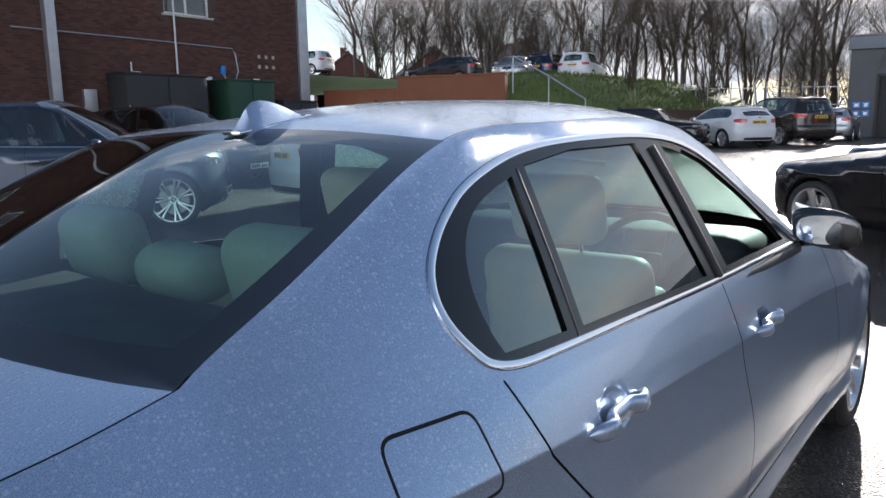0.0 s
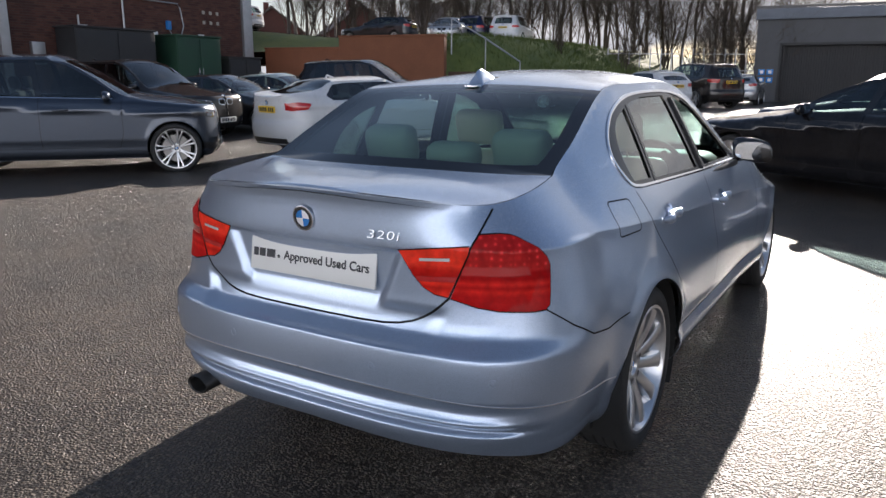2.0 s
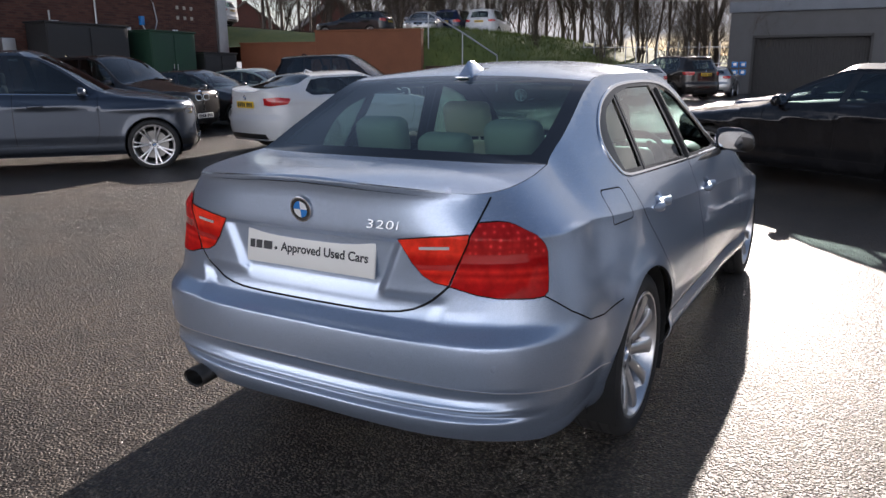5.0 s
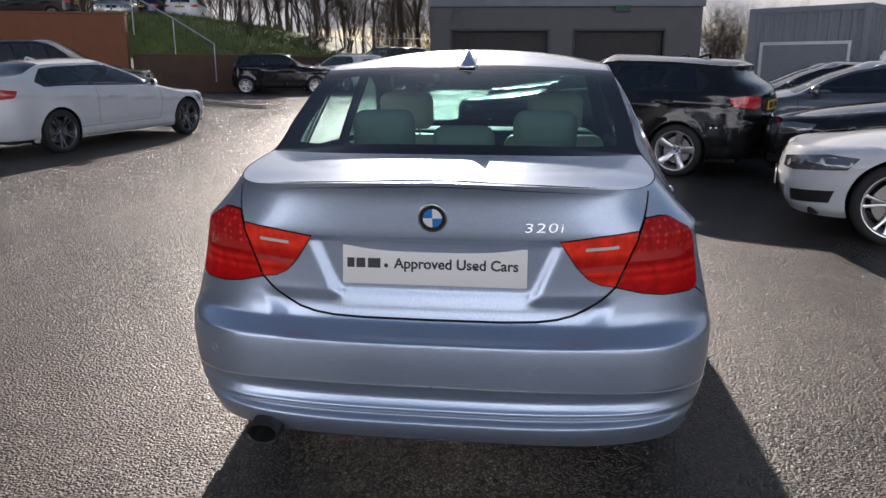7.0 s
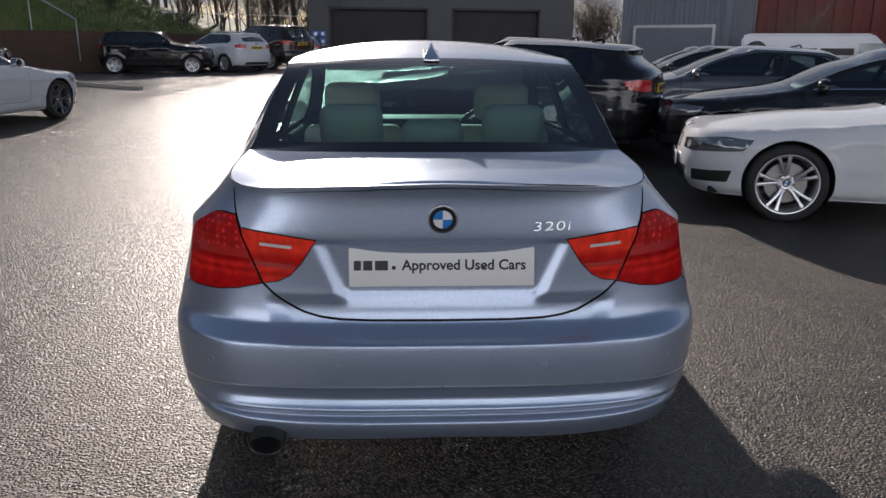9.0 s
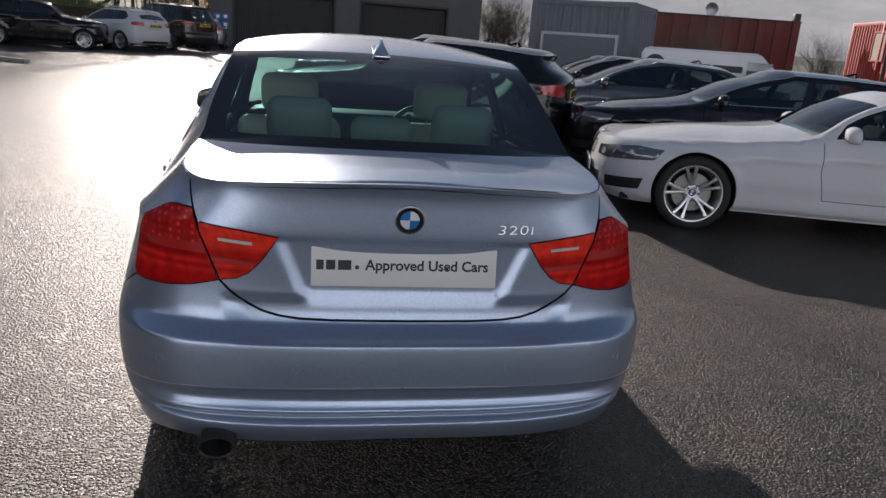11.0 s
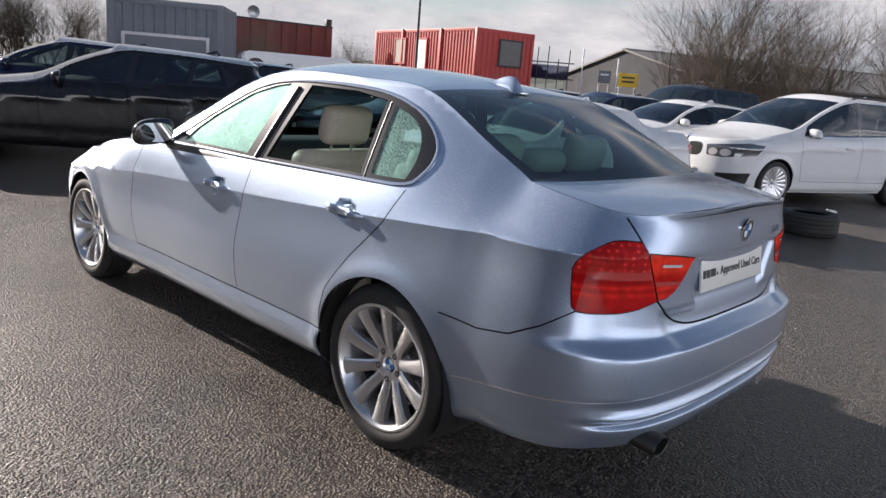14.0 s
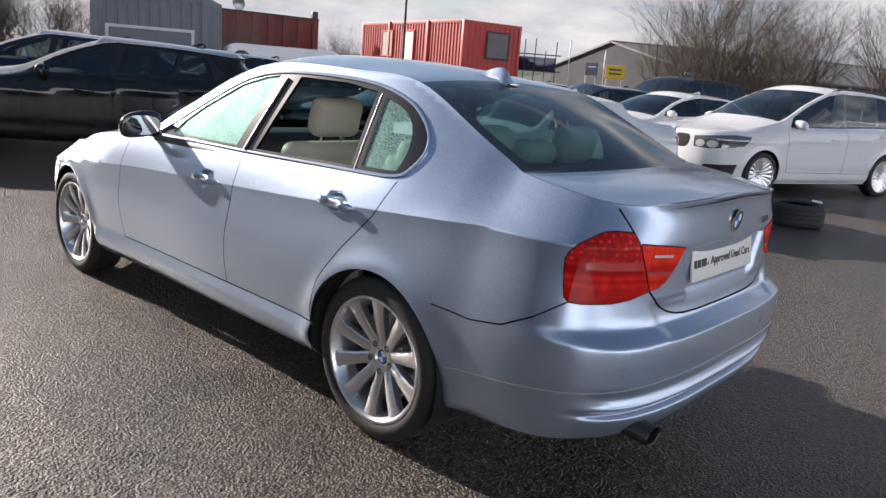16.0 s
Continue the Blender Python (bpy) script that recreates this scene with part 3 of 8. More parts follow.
def build_skin(s, parent, mats, step, names, backing=True, open_windows=()):
    """Builds all panels of a car's skin under the parent. mats: region -> material; names: region -> (part, label)."""
    sh = Shell(s)
    sh.prepare_top()
    edge = sh.top_edge(step)
    low = fine(np.stack([edge[::-1, 0], np.asarray(s["bottom"](sh, edge[::-1, 0]))], 1), step)
    ends = min(step, 0.012) if step < 0.03 else step
    dom = np.vstack([edge, fine([edge[-1], low[0]], ends)[1:-1], low, fine([low[-1], edge[0]], ends)[1:-1]])
    regs = [(n, sh.uz(p) if isinstance(p, list) else p) for n, p in s["side_regions"](sh)]
    gaps = [(sh.uz(p), w) for p, w in s["side_gaps"]]
    for wy in (0.0, s["wb"]):
        t = np.linspace(0, 2 * math.pi, 72 if step < 0.03 else 32, endpoint=False)
        regs.append(("hole", np.stack([sh.LR + (wy - sh.yR) + s["arch"] * np.cos(t), s["wr"] + s["arch"] * np.sin(t)], 1)))
    V, F, lab = cut_sheet(dom, regs, gaps, step, [(*map(float, d),) for d in s.get("dense", lambda q: [])(sh)], s.get("folds", lambda q: [])(sh))
    P, N = lift(sh.belt, V)
    if (N[:, 0] > 0).mean() < 0.5:
        N = -N
    E = sh.belt(edge)
    tdom = np.vstack([E[:, :2], (E[:, :2] * [-1, 1])[::-1][1:-1]])
    V2, F2, lab2 = cut_sheet(tdom, [(n, np.array(p)) for n, p in s["top_regions"](sh)], [(np.array(p), w) for p, w in s["top_gaps"](sh)], step, (), s.get("top_folds", lambda q: [])(sh))
    P2, N2 = lift(sh.top, V2)
    N2 *= np.sign(N2[:, 2:3])
    parts = {}

    def collect(key, P, N, F, mirror):
        sel = parts.setdefault(key, [[], [], []])
        used, inv = np.unique(F, return_inverse=True)
        F = inv.reshape(-1, 3)
        p, n = P[used].copy(), N[used].copy()
        if mirror:
            p[:, 0] *= -1
            n[:, 0] *= -1
        # turn every triangle to its normal
        g = np.cross(p[F[:, 1]] - p[F[:, 0]], p[F[:, 2]] - p[F[:, 0]])
        bad = (g * n[F].mean(1)).sum(1) < 0
        F[bad] = F[bad][:, ::-1]
        k = sum(len(q) for q in sel[0])
        sel[0].append(p), sel[1].append(n), sel[2].append(F + k)

    back = [[], []]
    for P_, N_, F_, lab_, mirrors in ((P, N, F, lab, (False, True)), (P2, N2, F2, lab2, (False,))):
        for mir in mirrors:
            for r in set(x for x in lab_ if x is not None and x != "hole"):
                sided = r in s["sided"]
                key = r + ("|L" if mir else "|R") if sided else r
                if key in open_windows:
                    continue
                collect(key, P_, N_, F_[lab_ == r], mir)
    res = {}
    for key, (p, n, f) in sorted(parts.items()):
        r = key.split("|")[0]
        p, n, f = np.vstack(p), np.vstack(n), np.vstack(f)
        off = s.get("offset", {}).get(r, 0.0)
        name, label = names.get(r, (r, ""))
        res[key] = child(name, mesh_from(name, p + n * off, f, n, [mats[r]]), parent, label)
    # near-black backing, its colour puts shade into the open panel gaps
    if backing:
        bp, bf, k = [], [], 0
        for P_, N_, F_, lab_, mirrors in ((P, N, F, lab, (False, True)), (P2, N2, F2, lab2, (False,))):
            ok = np.array([x is None or x not in s["glass"] for x in lab_]) & np.array([x != "hole" for x in lab_])
            for mir in mirrors:
                p = P_ - N_ * 0.014
                p = p * ([-1, 1, 1] if mir else [1, 1, 1])
                bp.append(p), bf.append(F_[ok] + k)
                k += len(p)
        child("inner_shell", mesh_from("inner_shell", np.vstack(bp), np.vstack(bf), None, [mats["shell"]]), parent)
    return sh, res

# ---- wheels, seats and small car parts ----
def inset(poly, d):
    """The polygon drawn in by d."""
    a = np.array(poly, float)
    area = 0.5 * np.sum(a[:, 0] * np.roll(a[:, 1], -1) - np.roll(a[:, 0], -1) * a[:, 1])
    e0, e1 = a - np.roll(a, 1, 0), np.roll(a, -1, 0) - a
    n0, n1 = (np.stack([-e[:, 1], e[:, 0]], 1) / np.maximum(np.hypot(e[:, 0], e[:, 1]), 1e-9)[:, None] for e in (e0, e1))
    n = n0 + n1
    n /= np.maximum(np.hypot(n[:, 0], n[:, 1]), 1e-9)[:, None]
    n /= np.maximum((n * n0).sum(1), 0.5)[:, None]
    return a + n * d * (1 if area > 0 else -1)


def make_tyre(r, rim, w):
    sw = w / 2
    prof = [(-sw * 0.8, rim - 0.012), (-sw * 0.97, rim + 0.012), (-sw, rim + (r - rim) * 0.45), (-sw * 0.93, r - 0.022), (-sw * 0.8, r - 0.006),
            (-sw * 0.62, r), (-sw * 0.58, r - 0.007), (-sw * 0.54, r), (-sw * 0.22, r), (-sw * 0.18, r - 0.007), (-sw * 0.14, r), (sw * 0.14, r),
            (sw * 0.18, r - 0.007), (sw * 0.22, r), (sw * 0.54, r), (sw * 0.58, r - 0.007), (sw * 0.62, r), (sw * 0.8, r - 0.006), (sw * 0.93, r - 0.022), (sw, rim + (r - rim) * 0.45),
            (sw * 0.97, rim + 0.012), (sw * 0.8, rim - 0.012)]
    return lathe_bm(prof, 56)


def make_rim(rim, w, spokes, style):
    """An alloy rim: outer side towards +x."""
    sw = w / 2
    bm = lathe_bm([(sw * 0.86, rim + 0.004), (sw * 0.93, rim - 0.001), (sw * 0.92, rim - 0.010), (sw * 0.80, rim - 0.018), (sw * 0.35, rim - 0.036), (-sw * 0.8, rim - 0.045), (-sw * 0.9, rim)], 56)
    hub = lathe_bm([(sw * 0.30, 0.001), (sw * 0.32, 0.028), (sw * 0.42, 0.034), (sw * 0.45, 0.05), (sw * 0.42, 0.068), (sw * 0.2, 0.078), (-sw * 0.2, 0.075)], 40)
    me = bpy.data.meshes.new("tmp")
    hub.to_mesh(me), hub.free(), bm.from_mesh(me), bpy.data.meshes.remove(me)
    for k in range(spokes):
        if style == "even":
            a, lean, wi, wo = 2 * math.pi * k / spokes, 0.0, 0.019, 0.030
        elif style == "pair":
            f_ = 10 / spokes * (1 if k % 2 else -1)
            a, lean, wi, wo = 2 * math.pi * (k // 2) / (spokes // 2) + 0.11 * f_, 0.08 * f_, 0.011, 0.013
        else:
            a, lean, wi, wo = 2 * math.pi * k / spokes, 0.0, 0.03, 0.045
        secs = []
        for f in (0.0, 0.2, 0.5, 0.8, 1.0):
            r = 0.055 + (rim - 0.016 - 0.055) * f
            h = wi + (wo - wi) * f + (0.006 if f in (0.0, 1.0) else 0)
            x1 = sw * (0.40 + 0.22 * math.sin(f * 1.8) + 0.18 * f)
            ang = a + lean * f
            c, s_ = math.cos(ang), math.sin(ang)
            pts = []
            for dx, dh in ((-0.035, -h * 0.9), (-0.004, -h), (0.001, -h * 0.75), (0.0025, 0), (0.001, h * 0.75), (-0.004, h), (-0.035, h * 0.9)):
                pts.append(bm.verts.new((x1 + dx, r * c - dh * s_, r * s_ + dh * c)))
            secs.append(pts)
        for p, q in zip(secs[:-1], secs[1:]):
            for i in range(len(p) - 1):
                bm.faces.new((p[i], p[i + 1], q[i + 1], q[i]))
    bmesh.ops.recalc_face_normals(bm, faces=bm.faces[:])
    return bm


WHEELS = {}


def add_wheels(car, s, spokes=10, style="even", alloy="alloy", rim=0.245, width=0.225, turn=0.3):
    """Four wheels under a car, each with tyre, rim, brake disc and hub cap."""
    key = (s["wr"], spokes, style, alloy, rim, width)
    if key not in WHEELS:
        root = bpy.data.objects.new("t", None)
        tmp = []
        for nm, bm, mat in (("tyre", make_tyre(s["wr"], rim, width), "rubber"), ("rim", make_rim(rim, width, spokes, style), alloy),
                            ("brake_disc", lathe_bm([(0.0, 0.07), (0.0, rim * 0.68), (-0.025, rim * 0.68), (-0.025, 0.07)], 40), "disc"),
                            # black disc added for the shade behind the spokes
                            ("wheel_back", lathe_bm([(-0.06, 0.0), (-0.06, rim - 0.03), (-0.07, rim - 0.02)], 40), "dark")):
            me = bpy.data.meshes.new(nm)
            bm.to_mesh(me), bm.free()
            me.materials.append(M[mat])
            me.polygons.foreach_set("use_smooth", np.ones(len(me.polygons), bool))
            me.set_sharp_from_angle(angle=radians(40))
            tmp.append((nm, me))
        cap = lathe_bm([(width * 0.16, 0.0), (width * 0.17, 0.02), (width * 0.165, 0.030), (width * 0.12, 0.033)], 32)
        me = bpy.data.meshes.new("hub_cap")
        cap.to_mesh(me), cap.free()
        me.materials.append(M["gloss_black"])
        tmp.append(("hub_cap", me))
        for k in range(4):
            bm = bmesh.new()
            vs = [bm.verts.new((width * 0.176, 0, 0))] + [bm.verts.new((width * 0.176, 0.023 * math.cos(t), 0.023 * math.sin(t))) for t in np.linspace(k * math.pi / 2, (k + 1) * math.pi / 2, 7)]
            for i in range(1, 7):
                bm.faces.new((vs[0], vs[i], vs[i + 1]))
            me = bpy.data.meshes.new("badge_quarter")
            bm.to_mesh(me), bm.free()
            me.materials.append(M["blue" if k % 2 else "white"])
            tmp.append(("badge_quarter", me))
        for k in range(5):
            t = 2 * math.pi * (k + 0.5) / 5
            hole = lathe_bm([(width * 0.2, 0.0), (width * 0.235, 0.006), (width * 0.235, 0.013)], 14)
            bmesh.ops.translate(hole, vec=(0, 0.056 * math.cos(t), 0.056 * math.sin(t)), verts=hole.verts[:])
            me = bpy.data.meshes.new("wheel_bolt")
            hole.to_mesh(me), hole.free()
            me.materials.append(M["alloy_dark"])
            tmp.append(("wheel_bolt", me))
        bpy.data.objects.remove(root)
        WHEELS[key] = tmp
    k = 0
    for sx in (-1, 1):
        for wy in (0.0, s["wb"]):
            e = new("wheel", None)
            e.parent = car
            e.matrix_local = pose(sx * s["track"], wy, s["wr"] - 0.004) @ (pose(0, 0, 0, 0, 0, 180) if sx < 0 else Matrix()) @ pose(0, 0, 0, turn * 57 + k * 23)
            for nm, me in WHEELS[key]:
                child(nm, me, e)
            k += 1


def pad_bm(sx, sy, sz, r, bulge=0.0, k=4):
    """An upholstered block with soft edges."""
    bm = bmesh.new()
    bmesh.ops.create_cube(bm, size=1.0, matrix=Matrix.Diagonal((sx, sy, sz, 1)))
    bmesh.ops.bevel(bm, geom=bm.edges[:], offset=r, segments=k, affect="EDGES", profile=0.5)
    if bulge:
        for v in bm.verts:
            fx, fz = 1 - (2 * v.co.x / sx) ** 2, 1 - (2 * v.co.z / sz) ** 2
            v.co.y *= 1 + bulge * max(0, fx) * max(0, fz)
    return bm


def add_seat(car, x, y, lean, mat, zc=0.30, headrest=True, name="seat"):
    """A car seat: cushion, backrest with side bolsters, and a headrest on two posts."""
    e = new(name, None)
    e.parent = car
    e.matrix_local = pose(x, y, zc)
    part("cushion", pad_bm(0.50, 0.52, 0.16, 0.06), mat, e, "", pose(0, 0.10, 0.07, 8))
    back = part("backrest", pad_bm(0.50, 0.13, 0.62, 0.055, 0.25), mat, e, "", pose(0, -0.19 - 0.06, 0.42, lean))
    for sx in (-1, 1):
        part("bolster", pad_bm(0.09, 0.17, 0.46, 0.04), mat, back, "", pose(sx * 0.215, 0.03, -0.03))
    if headrest:
        top = 0.31
        part("headrest", pad_bm(0.27, 0.10, 0.185, 0.045, 0.3), mat, back, "", pose(0, 0.0, top + 0.125))
        for sx in (-1, 1):
            part("headrest_post", tube_bm([(sx * 0.06, 0, top - 0.03), (sx * 0.06, 0, top + 0.06)], 0.006), M["chrome"], back, "chrome post")
    return e


def add_interior(car, s, seat_mat, rhd=True):
    """Floor, dashboard, steering wheel, seats and rear shelf."""
    wb = s["wb"]
    x = float(s["xb"](wb * 0.4)) - 0.10
    zf = 0.24
    dash_y = s["dash_y"]
    part("floor_pan", box_bm(2 * x, dash_y + 0.35, 0.05, (0, (dash_y - 0.35) / 2, zf), 0.02), M["carpet"], car)
    part("dashboard", pad_bm(2 * x + 0.02, 0.42, 0.34, 0.1), M["dash"], car, "", pose(0, dash_y, float(s["zb"](dash_y - 0.2)) - 0.15))
    part("centre_console", box_bm(0.22, 0.9, 0.26, (0, dash_y - 0.65, zf + 0.14), 0.04), M["dash"], car)
    sx = 0.37 if rhd else -0.37
    bm = lathe_bm([(0.012 * math.cos(t), 0.185 + 0.014 * math.sin(t)) for t in np.linspace(0, 2 * math.pi, 9)], 36, "Y")
    for k in (0, 2.2, -2.2):
        box_bm(0.03, 0.02, 0.17, (math.sin(k) * 0.09, 0.01, -math.cos(k) * 0.09), 0.005, 1, bm)
    box_bm(0.12, 0.04, 0.12, (0, 0.01, 0), 0.02, 2, bm)
    part("steering_wheel", bm, M["dash"], car, "", pose(sx, dash_y - 0.36, float(s["zb"](dash_y - 0.2)) - 0.08, -24))
    for q in (-1, 1):
        add_seat(car, q * 0.37, s["seat_y"], 14, seat_mat)
    yb = s["bench_y"]
    bw = 2 * x - 0.06
    bench = new("rear_bench", None)
    bench.parent = car
    bench.matrix_local = pose(0, yb, 0.30)
    part("cushion", pad_bm(bw, 0.5, 0.18, 0.06), seat_mat, bench, "", pose(0, 0.12, 0.08, 6))
    part("backrest", pad_bm(bw, 0.14, 0.58, 0.05, 0.15), seat_mat, bench, "", pose(0, -0.22, 0.41, 22))
    for hx, w, h in ((-0.31, 0.24, 0.17), (0, 0.24, 0.11), (0.31, 0.24, 0.17)):
        part("headrest", pad_bm(w, 0.11, h, 0.045, 0.3), seat_mat, bench, "", pose(hx, -0.36, s["bench_head"] + h * 0.5, 14))
    if "shelf" in s:
        y0, y1, z = s["shelf"]
        part("parcel_shelf", box_bm(bw + 0.06, y1 - y0, 0.03, (0, (y0 + y1) / 2, z), 0.01), M["dash"], car)


def add_mirror(car, s, side, y, z, mat):
    """A door mirror: foot, painted shell, black rim and glass that faces back."""
    x = float(Shell(s).half(y, z - 0.02)) if "half_cache" not in s else s["half_cache"]
    e = new("door_mirror", None)
    e.parent = car
    e.matrix_local = pose(side * (x + 0.085), y, z + 0.03)
    bm = bmesh.new()
    bmesh.ops.create_uvsphere(bm, u_segments=28, v_segments=16, radius=1.0)
    for v in bm.verts:
        a = v.co.copy()
        v.co.x = 0.108 * math.copysign(abs(a.x) ** 0.75, a.x) - 0.012 * side * (a.z)
        v.co.z = 0.068 * math.copysign(abs(a.z) ** 0.75, a.z) - 0.012 * side * a.x
        v.co.y = 0.085 * a.y if a.y > 0 else 0.022 * a.y
    part("shell", bm, mat, e)
    bm = bmesh.new()
    bmesh.ops.create_uvsphere(bm, u_segments=28, v_segments=16, radius=1.0)
    for v in bm.verts:
        a = v.co.copy()
        v.co = Vector((0.102 * math.copysign(abs(a.x) ** 0.7, a.x), -0.016 + 0.012 * a.y, 0.060 * math.copysign(abs(a.z) ** 0.7, a.z)))
    part("rim", bm, M["gloss_black"], e)
    bm = bmesh.new()
    ring = [bm.verts.new((0.088 * math.copysign(abs(math.cos(t)) ** 0.7, math.cos(t)), -0.0295, 0.049 * math.copysign(abs(math.sin(t)) ** 0.7, math.sin(t)))) for t in np.linspace(0, 2 * math.pi, 40, endpoint=False)]
    bm.faces.new(ring)
    part("mirror_glass", bm, M["mirror"], e, "", pose(0, 0, 0, 4, 0, side * 8))
    part("foot", tube_bm([(-side * 0.11, 0.02, -0.055), (-side * 0.09, 0.015, -0.05), (-side * 0.03, 0.01, -0.03)], [0.026, 0.024, 0.03], 10), M["gloss_black"], e)


def add_handle(car, sh, y, z, mat, length=0.225):
    """A pull handle with its lock cap, on both sides."""
    for side in (-1, 1):
        bm = bmesh.new()
        rings = []
        for f in np.linspace(0, 1, 17):
            yy = y - length / 2 + length * f
            zz = z - 0.004 + 0.010 * (f - 0.5)
            x = float(sh.belt(np.array([[sh.u_of_y(yy, zz), zz]]))[0, 0])
            bow = 0.025 * (1 - abs(2 * f - 1) ** 3.5) + 0.002
            hz = 0.017 * (1 - abs(2 * f - 1) ** 6) ** 0.5 + 0.0015
            hx = 0.010 * (1 - abs(2 * f - 1) ** 6) ** 0.5 + 0.002
            rings.append([bm.verts.new((side * (x + bow + hx * math.cos(t)), yy, zz + hz * math.sin(t))) for t in np.linspace(0, 2 * math.pi, 14, endpoint=False)])
        for p, q in zip(rings[:-1], rings[1:]):
            for i in range(14):
                bm.faces.new((p[i], p[(i + 1) % 14], q[(i + 1) % 14], q[i]))
        bm.faces.new(rings[0]), bm.faces.new(rings[-1][::-1])
        bmesh.ops.recalc_face_normals(bm, faces=bm.faces[:])
        part("door_handle", bm, mat, car)


def strip_on(sh, pts, w, mat, car, name, label="", side=(1, -1), proud=0.004, closed=False, step=0.02):
    """A bright moulding that follows a line of belt coordinates."""
    line = fine(pts, step, closed)
    P, N = lift(sh.belt, line)
    if (N[:, 0] > 0).mean() < 0.5:
        N = -N
    for sd in side:
        bm = bmesh.new()
        d = np.gradient(P, axis=0) if not closed else (np.roll(P, -1, 0) - np.roll(P, 1, 0))
        d /= np.maximum(np.linalg.norm(d, axis=1), 1e-9)[:, None]
        b = np.cross(N, d)
        rings = []
        for p, n, q in zip(P, N, b):
            ring = []
            for a, h in ((-w, -0.004), (-w * 0.8, proud * 0.7), (0, proud), (w * 0.8, proud * 0.7), (w, -0.004)):
                r = p + q * a + n * h
                ring.append(bm.verts.new((r[0] * sd, r[1], r[2])))
            rings.append(ring)
        m = len(rings)
        for i in range(m if closed else m - 1):
            p, q = rings[i], rings[(i + 1) % m]
            for k in range(4):
                bm.faces.new((p[k], p[k + 1], q[k + 1], q[k]))
        bmesh.ops.recalc_face_normals(bm, faces=bm.faces[:])
        part(name, bm, mat, car, label)


def liner(car, s):
    """Dark wells behind the wheels."""
    for sx in (-1, 1):
        for wy in (0.0, s["wb"]):
            bm = bmesh.new()
            x1 = float(s["W"](wy)) - (0.02 if wy == 0 else 0.06)
            rings = []
            for x in (x1, x1 - 0.30):
                rings.append([bm.verts.new((sx * x, wy + (s["arch"] + 0.004) * math.cos(t), s["wr"] + (s["arch"] + 0.004) * math.sin(t))) for t in np.linspace(-0.5, math.pi + 0.5, 28)])
            for i in range(27):
                bm.faces.new((rings[0][i], rings[0][i + 1], rings[1][i + 1], rings[1][i]))
            bm.faces.new(rings[1])
            part("wheel_arch_liner", bm, M["under"], car)

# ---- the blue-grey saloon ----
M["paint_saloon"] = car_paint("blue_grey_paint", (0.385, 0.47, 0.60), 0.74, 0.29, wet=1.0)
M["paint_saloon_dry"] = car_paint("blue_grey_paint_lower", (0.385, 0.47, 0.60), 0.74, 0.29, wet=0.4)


BUMPER_FOOT = curve((0.28, 0.010), (0.34, 0.001), (0.358, 0.003), (0.368, 0.014), (0.376, 0.026), (0.390, 0.024), (0.398, 0.006), (0.404, 0.0), (0.420, 0.010), (0.442, 0.018), (0.462, 0.010), (0.484, 0.0), (0.5, 0.0))


def saloon_dent(Q):
    """The hollows of the tail: number plate recess, lower groove and handle cups."""
    x, y, z = Q[:, 0], Q[:, 1], Q[:, 2]
    rear = y < -0.75
    hw = 0.272 + (z - 0.72) * 0.42
    rec = smooth(hw + 0.026, hw - 0.020, x) * smooth(0.698, 0.746, z) * smooth(0.897, 0.880, z)
    full = np.exp(-((x - 0.66) / 0.15) ** 2) * smooth(-0.55, -0.75, y) * smooth(0.665, 0.60, z) * smooth(0.30, 0.42, z)
    Q[:, 1] -= 0.014 * full
    # lower edge of the bumper: a ledge that faces up, a dark step under it, and a lip
    mid = smooth(0.80, 0.64, x)
    edge = np.where(z > 0.49, 0.0, BUMPER_FOOT(z))
    xs = x - 0.45 * np.maximum(z - 0.625, 0)
    shelf = smooth(0.475, 0.405, xs) * smooth(0.608, 0.622, z) * smooth(0.74, 0.70, z)
    Q[:, 1] += np.where(rear, 0.019 * rec + edge * mid + 0.012 * shelf, 0)
    for cy, cz in ((0.275, 0.868), (1.225, 0.822)):
        e = np.sqrt(((y - cy) / 0.062) ** 2 + ((z - cz) / 0.034) ** 2)
        Q[:, 0] -= np.where(rear, 0, 0.022 * smooth(1.0, 0.55, e))
    return Q


